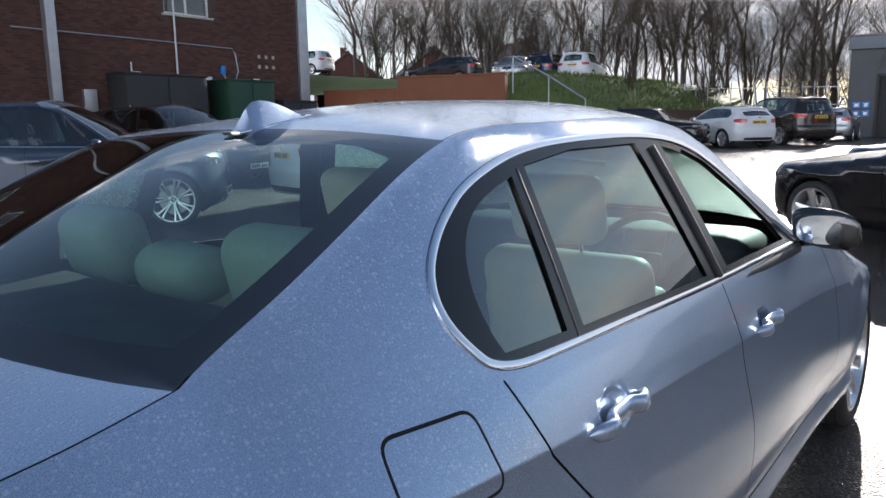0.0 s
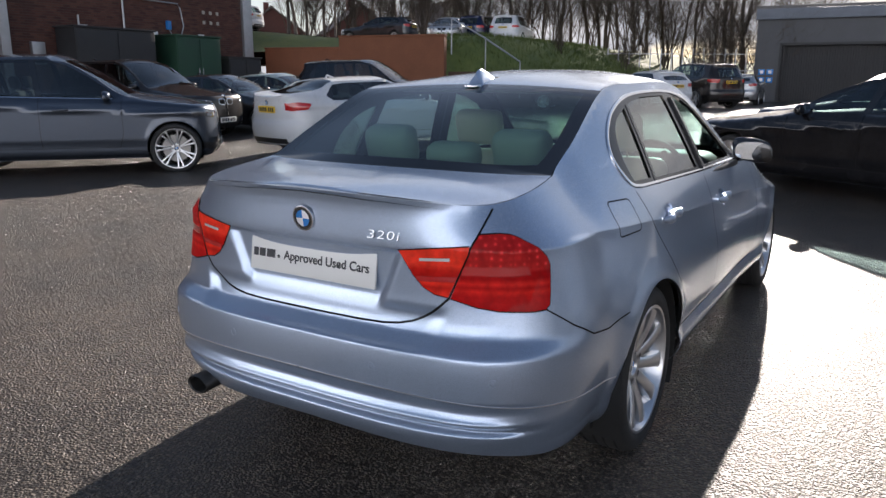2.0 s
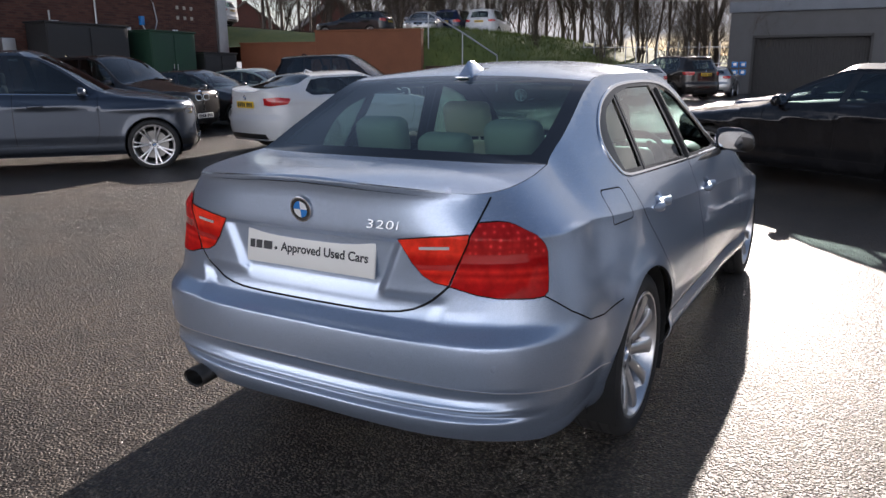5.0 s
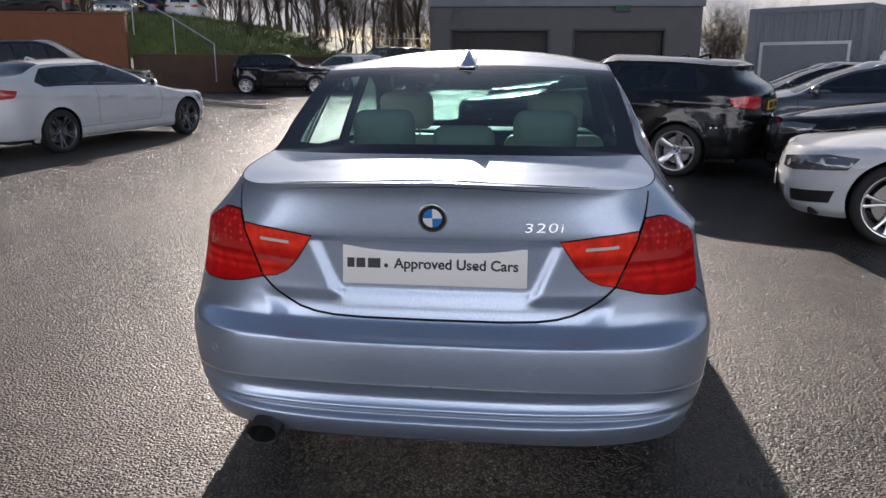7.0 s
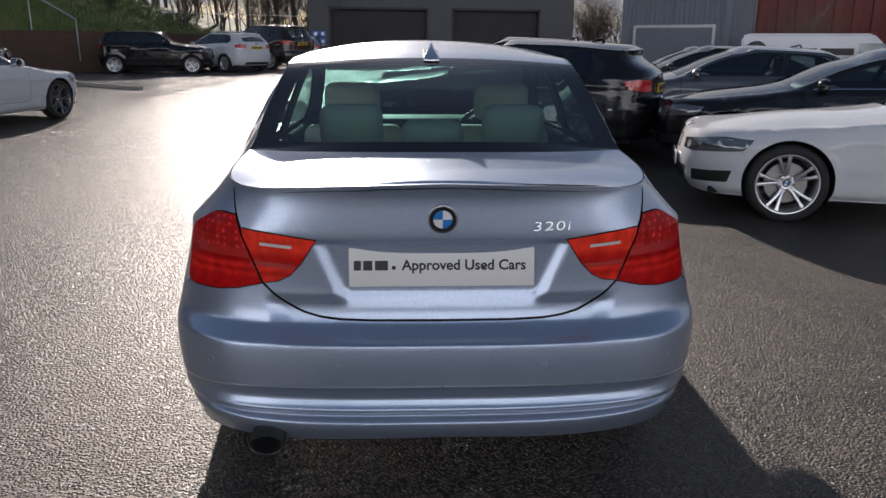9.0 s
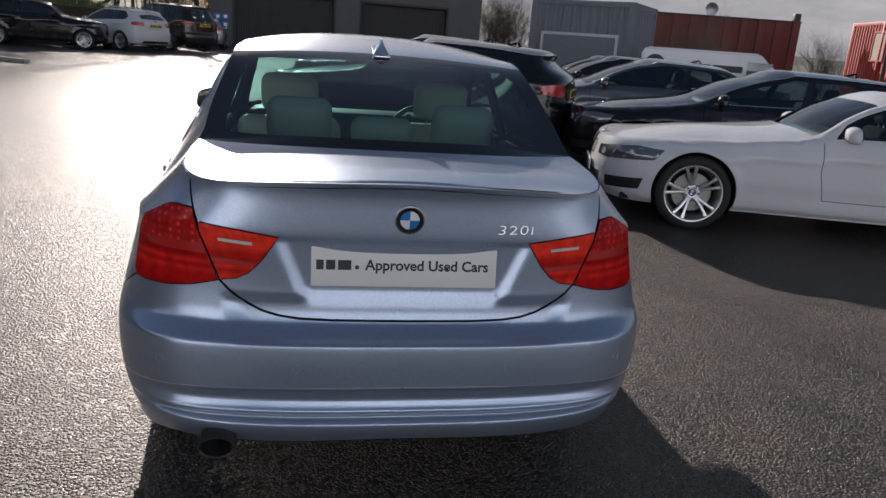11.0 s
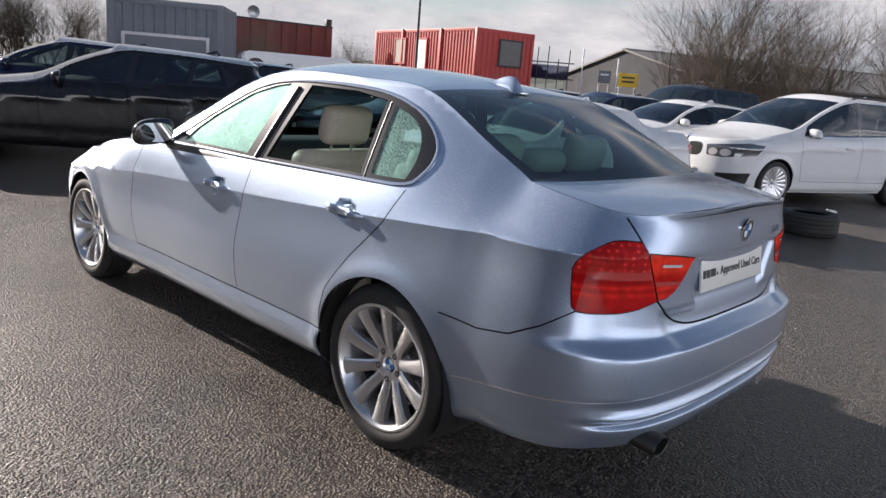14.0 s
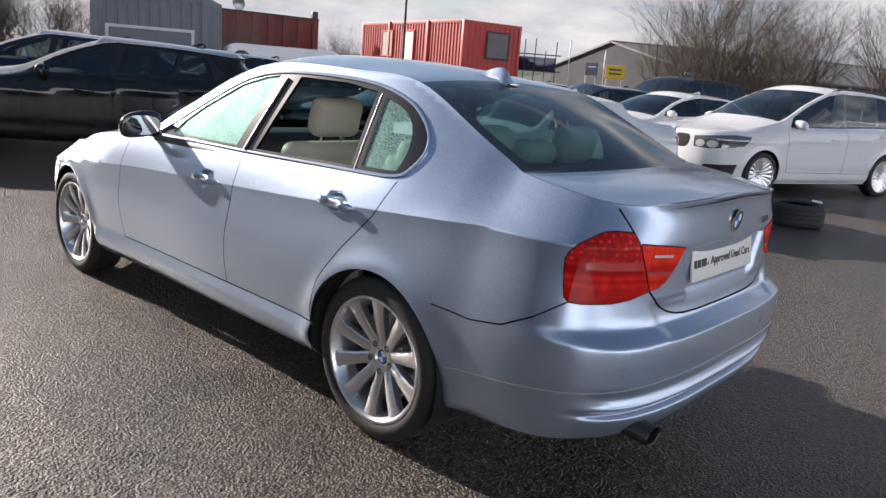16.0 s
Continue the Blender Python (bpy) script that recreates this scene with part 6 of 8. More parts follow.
def parked_car(label, paint, at, turn, spec, doors=4, wheel=("pair", 10, "alloy"), seat=None, category="car", plate=None, trim_chrome=False, step=0.07, roof=None, inside=True, group="parked cars", rails=False):
    """A complete parked car at a place on the ground, turned about its rear axle."""
    s = generic_regions(dict(spec), doors)
    car = tagged(new("parked_car", None), label, category, group)
    p = M[paint]
    mats = dict(body=p, bonnet=p, window_trim=M["gloss_black"], front_window=M["glass_dark"], rear_window=M["glass_dark"], quarter_window=M["glass_dark"], rear_screen=M["glass_dark"],
                windscreen=M["glass_mid"], tail_lamp=M["red_lens_dark"], head_lamp=M["lamp_dark"], lamp_eye=M["clear_lens"], grille=M["dark"], grille_frame=M["chrome"], intake=M["trim"], valance=M["trim"], shell=M["dark"])
    names = {k: (k, "") for k in mats}
    sh, obs = build_skin(s, car, mats, step, names)
    h = s["hz"]
    rim = s["wr"] - 0.075
    add_wheels(car, s, wheel[1], wheel[0], wheel[2], rim, 0.225, 0.1)
    liner(car, s)
    if inside:
        seat = seat or M["carpet"]
        zf = 0.30
        for q in (-1, 1):
            add_seat(car, q * 0.36, s["seat_y"], 14, seat, zf + (h["H"] - 1.42) * 0.6)
        part("rear_bench", pad_bm(1.15, 0.16, 0.6, 0.06), seat, car, "", pose(0, -0.1, 0.68 + (h["H"] - 1.42) * 0.5, 20))
        part("dashboard", pad_bm(2 * h["hw"] - 0.36, 0.4, 0.3, 0.08), M["dash"], car, "", pose(0, s["dash_y"], float(s["zb"](s["dash_y"])) - 0.13))
    part("underbody", box_bm(2 * h["hw"] - 0.3, h["L"] - 0.5, 0.06, (0, (s["wb"] + h["fo"] - h["ro"]) / 2, h["low"] + 0.04), 0.02), M["under"], car)
    for sd in (-1, 1):
        add_mirror(car, s, sd, h["yc"] - 0.28, float(s["zb"](h["yc"] - 0.28)) + 0.02, p)
    hy = [wb_ for wb_ in ((s["wb"] * 0.5 - 0.12, 0.12) if doors == 4 else (s["wb"] * 0.5 - 0.4,))]
    for y in hy:
        add_handle(car, sh, y + 0.05, float(s["zk"](y)) + 0.015, p)
    zr = h["deck"] - 0.2 if h["notch"] else h["belt"][1] - 0.13
    roundel(car, pose(0, float(sh.belt(np.array([[0.0, zr + 0.12]]))[0, 1]) - 0.002, zr + 0.12, 6))
    nb = roundel(car, pose(0, s["wb"] + h["fo"] - 0.10, h["nose"] + 0.02, -55, 0, 180))
    # plates carry plain bars for their writing
    for face, col in ((-1, "plate_yellow"), (1, "plate_white")):
        zz = (zr if h["notch"] else zr - 0.02) if face < 0 else 0.42
        yy = float(sh.belt(np.array([[0.0 if face < 0 else sh.L, zz]]))[0, 1])
        e = new("number_plate", None)
        e.parent = car
        e.matrix_local = pose(0, yy + face * 0.012, zz, 0, 0, 0 if face < 0 else 180)
        part("plate_board", box_bm(0.52, 0.012, 0.11, (0, 0, 0), 0.003), M[col], e)
        for k in range(7):
            part("plate_bar", box_bm(0.042, 0.004, 0.07, (-0.2 + 0.062 * k + (0.03 if k > 3 else 0), -0.007, 0)), M["ink"], e)
    if rails:
        for sd in (-1, 1):
            xs = float(s["xT"](0.6)) - 0.03
            part("roof_rail", tube_bm([(sd * xs, y, float(np.interp(y, sh.ey, sh.ez)) + (0.04 if 0 < i < 6 else 0.0)) for i, y in enumerate(np.linspace(-0.3, h["yt"] - 0.1, 7))], 0.014), M["trim"], car)
    if trim_chrome:
        ys_ = np.linspace(h["yc"] - 0.18, max(h["re"] - 0.1, h["rb"] + 0.42) if h["notch"] else h["re"] + 0.12, 14)
        strip_on(sh, sh.uz(yz(*[(y, float(s["zb"](y)) + 0.004) for y in ys_])), 0.009, M["chrome"], car, "window_moulding", "chrome strip", proud=0.005, step=0.08)
    # shark fin
    yf = h["re"] + 0.25
    bm = tube_bm([(0, yf + 0.14, float(sh.top(np.array([[0, yf + 0.14]]))[0, 2])), (0, yf + 0.04, float(sh.top(np.array([[0, yf]]))[0, 2]) + 0.03), (0, yf, float(sh.top(np.array([[0, yf]]))[0, 2]) + 0.045), (0, yf - 0.03, float(sh.top(np.array([[0, yf]]))[0, 2]) - 0.01)], [0.008, 0.018, 0.012, 0.02], 8)
    part("antenna_fin", bm, p, car)
    stand(car, at, turn)
    return car


M["glass_mid"] = clear_glass("screen_glass", (0.5, 0.6, 0.59))
for nm, col, met, rg in (("paint_white", (0.66, 0.67, 0.68), 0.0, 0.35), ("paint_black", (0.012, 0.012, 0.014), 0.3, 0.3), ("paint_dark_grey", (0.05, 0.052, 0.056), 0.7, 0.35), ("paint_silver_blue", (0.065, 0.08, 0.105), 0.8, 0.35),
                         ("paint_navy", (0.012, 0.018, 0.05), 0.5, 0.3), ("paint_silver", (0.45, 0.46, 0.47), 0.85, 0.35), ("paint_grey", (0.16, 0.165, 0.17), 0.8, 0.35), ("paint_brown", (0.035, 0.03, 0.028), 0.6, 0.35), ("paint_sage", (0.4, 0.46, 0.42), 0.6, 0.4)):
    M[nm] = car_paint(nm, col, met, rg)

COUPE = generic_spec(4.64, 1.825, 1.375, 2.81, 0.80, 0.325, "notch", 0.72, 0.95, (0.92, 0.98), (0.60, 1.50), (0.05, -0.62), 1.04, 0.56)
ROADSTER = generic_spec(4.24, 1.79, 1.29, 2.496, 0.86, 0.325, "notch", 0.70, 0.93, (0.88, 0.92), (0.95, 1.55), (0.18, -0.15), 0.96, 0.54, 0.32)
SALOON5 = generic_spec(4.90, 1.86, 1.40, 2.968, 0.85, 0.33, "notch", 0.76, 1.0, (0.95, 1.02), (0.66, 1.55), (0.10, -0.58), 1.06, 0.60)
SALOON3 = generic_spec(4.58, 1.80, 1.40, 2.76, 0.80, 0.32, "notch", 0.74, 0.98, (0.94, 0.99), (0.62, 1.45), (0.15, -0.5), 1.05, 0.57)
HATCH = generic_spec(4.32, 1.765, 1.42, 2.69, 0.79, 0.315, "hatch", 0.75, 0.99, (0.94, 1.01), (0.68, 1.50), None, 1.03, 0.56)
HATCH_SHORT = generic_spec(4.32, 1.765, 1.42, 2.60, 0.79, 0.315, "hatch", 0.75, 0.99, (0.94, 1.01), (0.68, 1.50), None, 1.03, 0.56)
SUV = generic_spec(4.85, 1.93, 1.77, 2.933, 0.90, 0.372, "hatch", 0.93, 1.18, (1.10, 1.16), (0.62, 1.5), None, 1.03, 0.63, 0.42, 0.24)
SUV_TALL = generic_spec(4.58, 1.93, 1.77, 2.933, 0.64, 0.375, "hatch", 0.98, 1.20, (1.11, 1.16), (0.66, 1.55), None, 1.03, 0.63, 0.42, 0.24)
MPV = generic_spec(4.63, 1.82, 1.65, 2.78, 0.96, 0.325, "hatch", 0.88, 1.13, (1.01, 1.07), (0.40, 1.50), None, 1.03, 0.60)
MPV["hz"]["face"] = 1.5
SMALL = generic_spec(3.70, 1.68, 1.41, 2.467, 0.66, 0.30, "hatch", 0.82, 1.02, (0.98, 1.0), (0.60, 1.05), None, 1.03, 0.58)

CREAM = M["leather"]
# row on the far side, next to the brick building
parked_car("dark silver-blue large SUV parked side-on", "paint_silver_blue", (-10.5, 3.3), -43, SUV_TALL, 4, ("pair", 14, "alloy"), step=0.055, trim_chrome=True, category="SUV")
parked_car("white two-door coupe with dark five-spoke wheels", "paint_white", (-7.58, 7.72), -14, COUPE, 2, ("pair", 10, "alloy_dark"), step=0.05)
parked_car("dark brown-grey SUV nosing out beside the brick wall", "paint_brown", (-15.2, 8.6), -82, SUV, 4, ("pair", 10, "alloy"), category="SUV")
parked_car("dark grey saloon by the brick wall", "paint_dark_grey", (-14.6, 10.7), -78, SALOON3, 4)
parked_car("pale green-silver saloon behind the coupe", "paint_sage", (-15.5, 13.8), -80, SALOON3, 4)
parked_car("black estate-like SUV below the retaining wall", "paint_black", (-13.6, 15.3), -72, SUV, 4, category="SUV")
# beyond the saloon
parked_car("black five-door hatchback parked across", "paint_black", (2.36, 7.1), 63, HATCH_SHORT, 4, ("star", 5, "alloy"), step=0.05)
parked_car("dark navy hatchback behind the black one", "paint_navy", (2.6, 9.75), 63, HATCH_SHORT, 4)
parked_car("black small hatchback with a pale roof edge", "paint_black", (-10.0, 23.6), -80, SMALL, 2)
parked_car("white hatchback seen against the light", "paint_white", (-6.2, 25.5), 52, HATCH, 4)
parked_car("dark SUV with red tail lamps against the light", "paint_brown", (-5.1, 28.7), 52, SUV, 4, category="SUV")
parked_car("silver estate car with its tail to the yard", "paint_silver", (-5.1, 33.9), 4, HATCH, 4)
# first row to the right of the saloon
parked_car("white two-seat roadster with its roof closed", "paint_white", (5.68, 3.08), 72.6, ROADSTER, 1, ("pair", 10, "alloy"), step=0.045)
parked_car("black executive saloon between parked cars", "paint_black", (6.65, 5.35), 72, SALOON5, 4, step=0.06, trim_chrome=True)
parked_car("grey soft-top car in the parking row", "paint_grey", (6.1, 8.15), 73, SALOON3, 2)
parked_car("black saloon further down the row", "paint_black", (6.6, 10.8), 74, SALOON3, 4, trim_chrome=True)
parked_car("dark grey saloon at the end of the row", "paint_dark_grey", (7.3, 13.4), 74, SALOON3, 4)
# second row
parked_car("white compact people carrier with roof rails", "paint_white", (11.25, 1.75), 69.3, MPV, 4, ("even", 20, "alloy"), step=0.05, trim_chrome=True, rails=True)
parked_car("white hatchback with a sloping roof", "paint_white", (12.3, 4.5), 70, SALOON3, 4)
parked_car("dark navy hatchback in the second row", "paint_navy", (13.2, 7.0), 72, HATCH, 4)
parked_car("black SUV in the second row", "paint_black", (16.0, 6.2), 72, SUV, 4, category="SUV")
parked_car("dark grey saloon in the back row", "paint_dark_grey", (14.4, 9.6), 72, SALOON3, 4)
parked_car("black hatchback in the back row", "paint_black", (15.6, 12.4), 74, HATCH, 4)
# upper car park behind the retaining wall
UP = 3.45
parked_car("white SUV parked on the upper level", "paint_white", (-40.5, 38.0, 5.12), 98, SUV, 4, category="SUV", step=0.1, inside=False)
parked_car("dark hatchback on the upper level", "paint_dark_grey", (-22.2, 31.4, UP), 100, HATCH, 4, step=0.1, inside=False)
parked_car("silver saloon on the upper level", "paint_silver", (-20.6, 34.0, UP), 203, SALOON3, 4, step=0.1, inside=False)
parked_car("navy SUV with its tail to the bank", "paint_navy", (-20.4, 36.2, UP), 8, SUV, 4, step=0.1, category="SUV", inside=False)
parked_car("white SUV with its tail to the bank", "paint_white", (-18.6, 36.9, UP), 12, SUV, 4, step=0.1, category="SUV", inside=False)

# ---- buildings, walls and the land round the yard ----
M["brick"] = rough_surface("red_brick", (0.085, 0.032, 0.025), (0.12, 0.046, 0.036), 3.0, (0.75, 0.95), 0.3, 0.004, 60.0)
M["brick_dark"] = rough_surface("dark_brick", (0.06, 0.026, 0.022), (0.085, 0.036, 0.03), 3.0, (0.75, 0.95), 0.3, 0.004, 60.0)
def brick_island():
    m = material("brick_courses", (0.22, 0.085, 0.06), 0.85)
    g = m.node_tree.nodes.new("ShaderNodeNewGeometry")
    v = coords(m)
    col = ramp(m, g.outputs["Random Per Island"], [(0.0, (0.065, 0.026, 0.022)), (0.5, (0.10, 0.038, 0.029)), (1.0, (0.13, 0.055, 0.04))])
    put(m, "Base Color", mixed(m, 0.4, col, mixed(m, 1.0, col, ramp(m, noise_out(m, v, 0.7, 6.0), [(0.3, 0.5), (0.7, 1.3)]), "MULTIPLY")))
    bump(m, noise_out(m, v, 90.0, 4.0), 0.3, 0.004)
    return m


M["brick_island"] = brick_island()
M["mortar"] = rough_surface("mortar", (0.075, 0.05, 0.042), (0.10, 0.068, 0.056), 2.0, (0.85, 1.0), 0.3, 0.004, 80.0)
M["brown_wall"] = rough_surface("dark_brown_wall", (0.075, 0.045, 0.032), (0.12, 0.07, 0.05), 1.5, (0.8, 0.95), 0.4, 0.01, 25.0)
M["orange_wall"] = rough_surface("orange_brick_wall", (0.23, 0.088, 0.046), (0.29, 0.115, 0.062), 1.2, (0.8, 0.95), 0.4, 0.01, 25.0)
M["grey_cladding"] = rough_surface("grey_cladding", (0.055, 0.058, 0.065), (0.08, 0.083, 0.09), 0.8, (0.45, 0.65), 0.1, 0.004, 30.0)
M["shed_cladding"] = rough_surface("shed_cladding", (0.024, 0.024, 0.029), (0.032, 0.032, 0.038), 0.8, (0.8, 0.95), 0.1, 0.004, 30.0)
M["blue_grey_steel"] = rough_surface("blue_grey_steel", (0.115, 0.135, 0.165), (0.16, 0.18, 0.21), 1.2, (0.45, 0.7), 0.15, 0.004, 30.0)
M["rust_wall"] = rough_surface("rusty_red_wall", (0.10, 0.028, 0.025), (0.17, 0.042, 0.034), 0.6, (0.6, 0.85), 0.3, 0.01, 20.0)
M["red_steel"] = rough_surface("red_steel", (0.36, 0.024, 0.022), (0.46, 0.04, 0.032), 1.0, (0.4, 0.6), 0.1, 0.004, 30.0)
M["grass"] = rough_surface("bank_grass", (0.075, 0.115, 0.024), (0.15, 0.18, 0.05), 1.4, (0.8, 1.0), 0.6, 0.03, 20.0)
M["bark"] = rough_surface("bark", (0.11, 0.09, 0.075), (0.17, 0.14, 0.12), 3.0, (0.8, 1.0), 0.4, 0.01, 30.0)
M["roof_tile"] = rough_surface("grey_roof", (0.13, 0.125, 0.12), (0.18, 0.17, 0.165), 2.0, (0.7, 0.9), 0.3, 0.01, 25.0)
M["slate"] = rough_surface("brown_roof", (0.09, 0.07, 0.062), (0.13, 0.10, 0.085), 2.0, (0.7, 0.9), 0.3, 0.01, 25.0)
M["render"] = rough_surface("pale_render", (0.42, 0.38, 0.33), (0.5, 0.46, 0.4), 1.0, (0.8, 0.95), 0.2, 0.01, 25.0)
M["galv"] = rough_surface("galvanised_steel", (0.42, 0.44, 0.46), (0.55, 0.56, 0.58), 3.0, (0.35, 0.55), 0.1, 0.002, 60.0, metal=0.8)
M["green_steel"] = rough_surface("dark_green_steel", (0.012, 0.05, 0.03), (0.02, 0.07, 0.04), 1.5, (0.5, 0.7), 0.1, 0.002, 40.0)
M["black_steel"] = rough_surface("black_steel", (0.02, 0.02, 0.022), (0.035, 0.035, 0.036), 1.5, (0.5, 0.7), 0.1, 0.002, 40.0)
M["yellow"] = rough_surface("yellow_sign", (0.75, 0.48, 0.02), (0.8, 0.55, 0.04), 2.0, (0.4, 0.6), 0.05, 0.001, 40.0)
M["sign_white"] = rough_surface("white_sign", (0.72, 0.72, 0.72), (0.8, 0.8, 0.8), 2.0, (0.4, 0.6), 0.05, 0.001, 40.0)
M["twig"] = rough_surface("twigs", (0.06, 0.045, 0.034), (0.10, 0.078, 0.058), 4.0, (0.85, 1.0), 0.2, 0.004, 40.0)
M["hill"] = rough_surface("far_hill", (0.07, 0.085, 0.07), (0.11, 0.115, 0.09), 0.02, (0.95, 1.0), 0.1, 0.1, 0.3)
M["van_white"] = car_paint("van_white", (0.68, 0.70, 0.74), 0.0, 0.35)


def structure(name, label, category):
    return tagged(new(name, None), label, category, kind="structure")


def frame_m(a, b, z=0.0):
    """A pose whose x runs from a to b on the ground, with -y towards the yard, and the length."""
    d = Vector((b[0] - a[0], b[1] - a[1], 0))
    return Matrix.Translation((a[0], a[1], z)) @ pose(0, 0, 0, 0, 0, math.degrees(math.atan2(d.y, d.x))), d.length


def wall_panel(L, H, t, holes, bm=None):
    """A wall from x=0 to L with openings (x0, x1, z0, z1), t thick behind its face at y=0."""
    bm = bm or bmesh.new()
    xs = sorted({0.0, L, *[h[0] for h in holes], *[h[1] for h in holes]})
    zs = sorted({0.0, H, *[h[2] for h in holes], *[h[3] for h in holes]})
    for x0, x1 in zip(xs[:-1], xs[1:]):
        for z0, z1 in zip(zs[:-1], zs[1:]):
            cx, cz = (x0 + x1) / 2, (z0 + z1) / 2
            if any(h[0] < cx < h[1] and h[2] < cz < h[3] for h in holes):
                continue
            box_bm(x1 - x0, t, z1 - z0, (cx, t / 2, cz), 0, 2, bm)
    bmesh.ops.remove_doubles(bm, verts=bm.verts[:], dist=0.001)
    return bm


def corrugated(L, H, pitch=0.28, depth=0.04, bm=None, x0=0.0, z0=0.0):
    bm = bm or bmesh.new()
    n = int(L / pitch)
    prof = []
    for k in range(n):
        a = x0 + k * L / n
        p = L / n
        prof += [(a, 0), (a + p * 0.36, 0), (a + p * 0.5, depth), (a + p * 0.86, depth)]
    prof.append((x0 + L, 0))
    lo = [bm.verts.new((x, y, z0)) for x, y in prof]
    hi = [bm.verts.new((x, y, z0 + H)) for x, y in prof]
    for i in range(len(prof) - 1):
        bm.faces.new((lo[i], lo[i + 1], hi[i + 1], hi[i]))
    return bm


# the brick workshop on the far left: its long wall stands along x = -20.7
def brick_building():
    b = structure("brick_building", "two-storey red brick workshop with service boxes on its wall", "building")
    m, L = frame_m((-20.7, -16.0), (-20.7, 18.9))
    b.matrix_world = m @ pose(0, 0, 0)
    b.matrix_world = Matrix.Translation((-20.7, 18.9, 0)) @ pose(0, 0, 0, 0, 0, -90)   # x runs from the corner to the near end; -y is behind
    H = 8.0
    wins = [(4.2, 5.9, 5.0, 6.2), (8.2, 9.4, 5.6, 6.6), (14.0, 15.6, 5.0, 6.2), (19.0, 20.6, 5.0, 6.2)]
    bm = wall_panel(35.0, H, 0.35, wins)
    bmesh.ops.transform(bm, matrix=Matrix.Translation((0, -0.35, 0)), verts=bm.verts[:])
    part("wall", bm, M["mortar"], b, "mortar-backed brick wall", None, False)
    for x0, x1, z0, z1 in wins:
        w = new("window", None)
        w.parent = b
        w.matrix_local = Matrix.Translation(((x0 + x1) / 2, -0.12, (z0 + z1) / 2))
        fr = bmesh.new()
        ww, hh = x1 - x0, z1 - z0
        for sx in (-1, 0, 1):
            box_bm(0.06, 0.08, hh, (sx * (ww / 2 - 0.03), 0, 0), 0, 2, fr)
        for sz in (-1, 1):
            box_bm(ww, 0.08, 0.06, (0, 0, sz * (hh / 2 - 0.03)), 0, 2, fr)
        part("window_frame", fr, M["sign_white"], w)
        part("pane", box_bm(ww - 0.05, 0.01, hh - 0.05, (0, -0.02, 0)), M["glass_dark"], w)
        part("window_sill", box_bm(ww + 0.2, 0.2, 0.07, (0, 0.1, -hh / 2 - 0.04), 0.01), M["render"], w)
    part("end_wall", box_bm(0.35, 12.0, H, (0.175, -6.36, H / 2)), M["brick_dark"], b, "", None, False)
    part("roof", box_bm(36.0, 14.0, 0.3, (17.3, -6.5, H + 0.15), 0.02), M["roof_tile"], b)
    # black sheet behind the panes in place of the unlit inside
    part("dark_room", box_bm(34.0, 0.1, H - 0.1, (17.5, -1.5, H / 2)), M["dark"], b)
    # corner pilaster clad in pale steel
    part("corner_cladding", box_bm(0.45, 0.14, H, (0.18, 0.06, H / 2), 0.01), M["galv"], b, "pale steel corner cladding")
    part("steel_column", box_bm(0.28, 0.26, H, (9.6, 0.13, H / 2), 0.01), M["galv"], b, "grey steel column")
    for x, z1, r in ((5.6, H, 0.035), (7.2, 3.4, 0.03), (11.5, H, 0.05)):
        part("downpipe", tube_bm([(x, 0.06, 0.0), (x, 0.06, z1)], r, 10), M["galv"], b)
    part("conduit", tube_bm([(10.6, 0.05, 4.15), (6.0, 0.05, 4.1), (3.4, 0.05, 4.05), (3.3, 0.05, 3.9), (3.25, 0.12, 3.3), (3.4, 0.16, 3.0), (3.75, 0.12, 2.95), (3.85, 0.06, 3.2)], 0.022, 8), M["galv"], b, "grey cable conduit with a loose loop")
    part("tap_box", box_bm(0.16, 0.12, 0.3, (3.85, 0.07, 3.3), 0.02), M["blue"], b, "blue connection box")
    for k in range(6):
        part("vent_plate", box_bm(0.12, 0.03, 0.12, (1.6 + (k % 3) * 0.32, 0.016, 3.5 + (k // 3) * 0.35), 0.01), M["render"], b)
    for x, z in ((7.0, 3.05), (5.35, 3.0), (4.4, 3.0), (2.4, 3.0)):
        part("wall_label", box_bm(0.26, 0.02, 0.14, (x, 0.011, z), 0.004), M["sign_white"], b)
    for x, z in ((8.6, 2.2), (4.9, 2.3)):
        part("meter_cabinet", box_bm(0.4, 0.16, 0.65, (x, 0.08, z), 0.02), M["galv"], b, "grey meter cabinet")
    return b


building = brick_building()


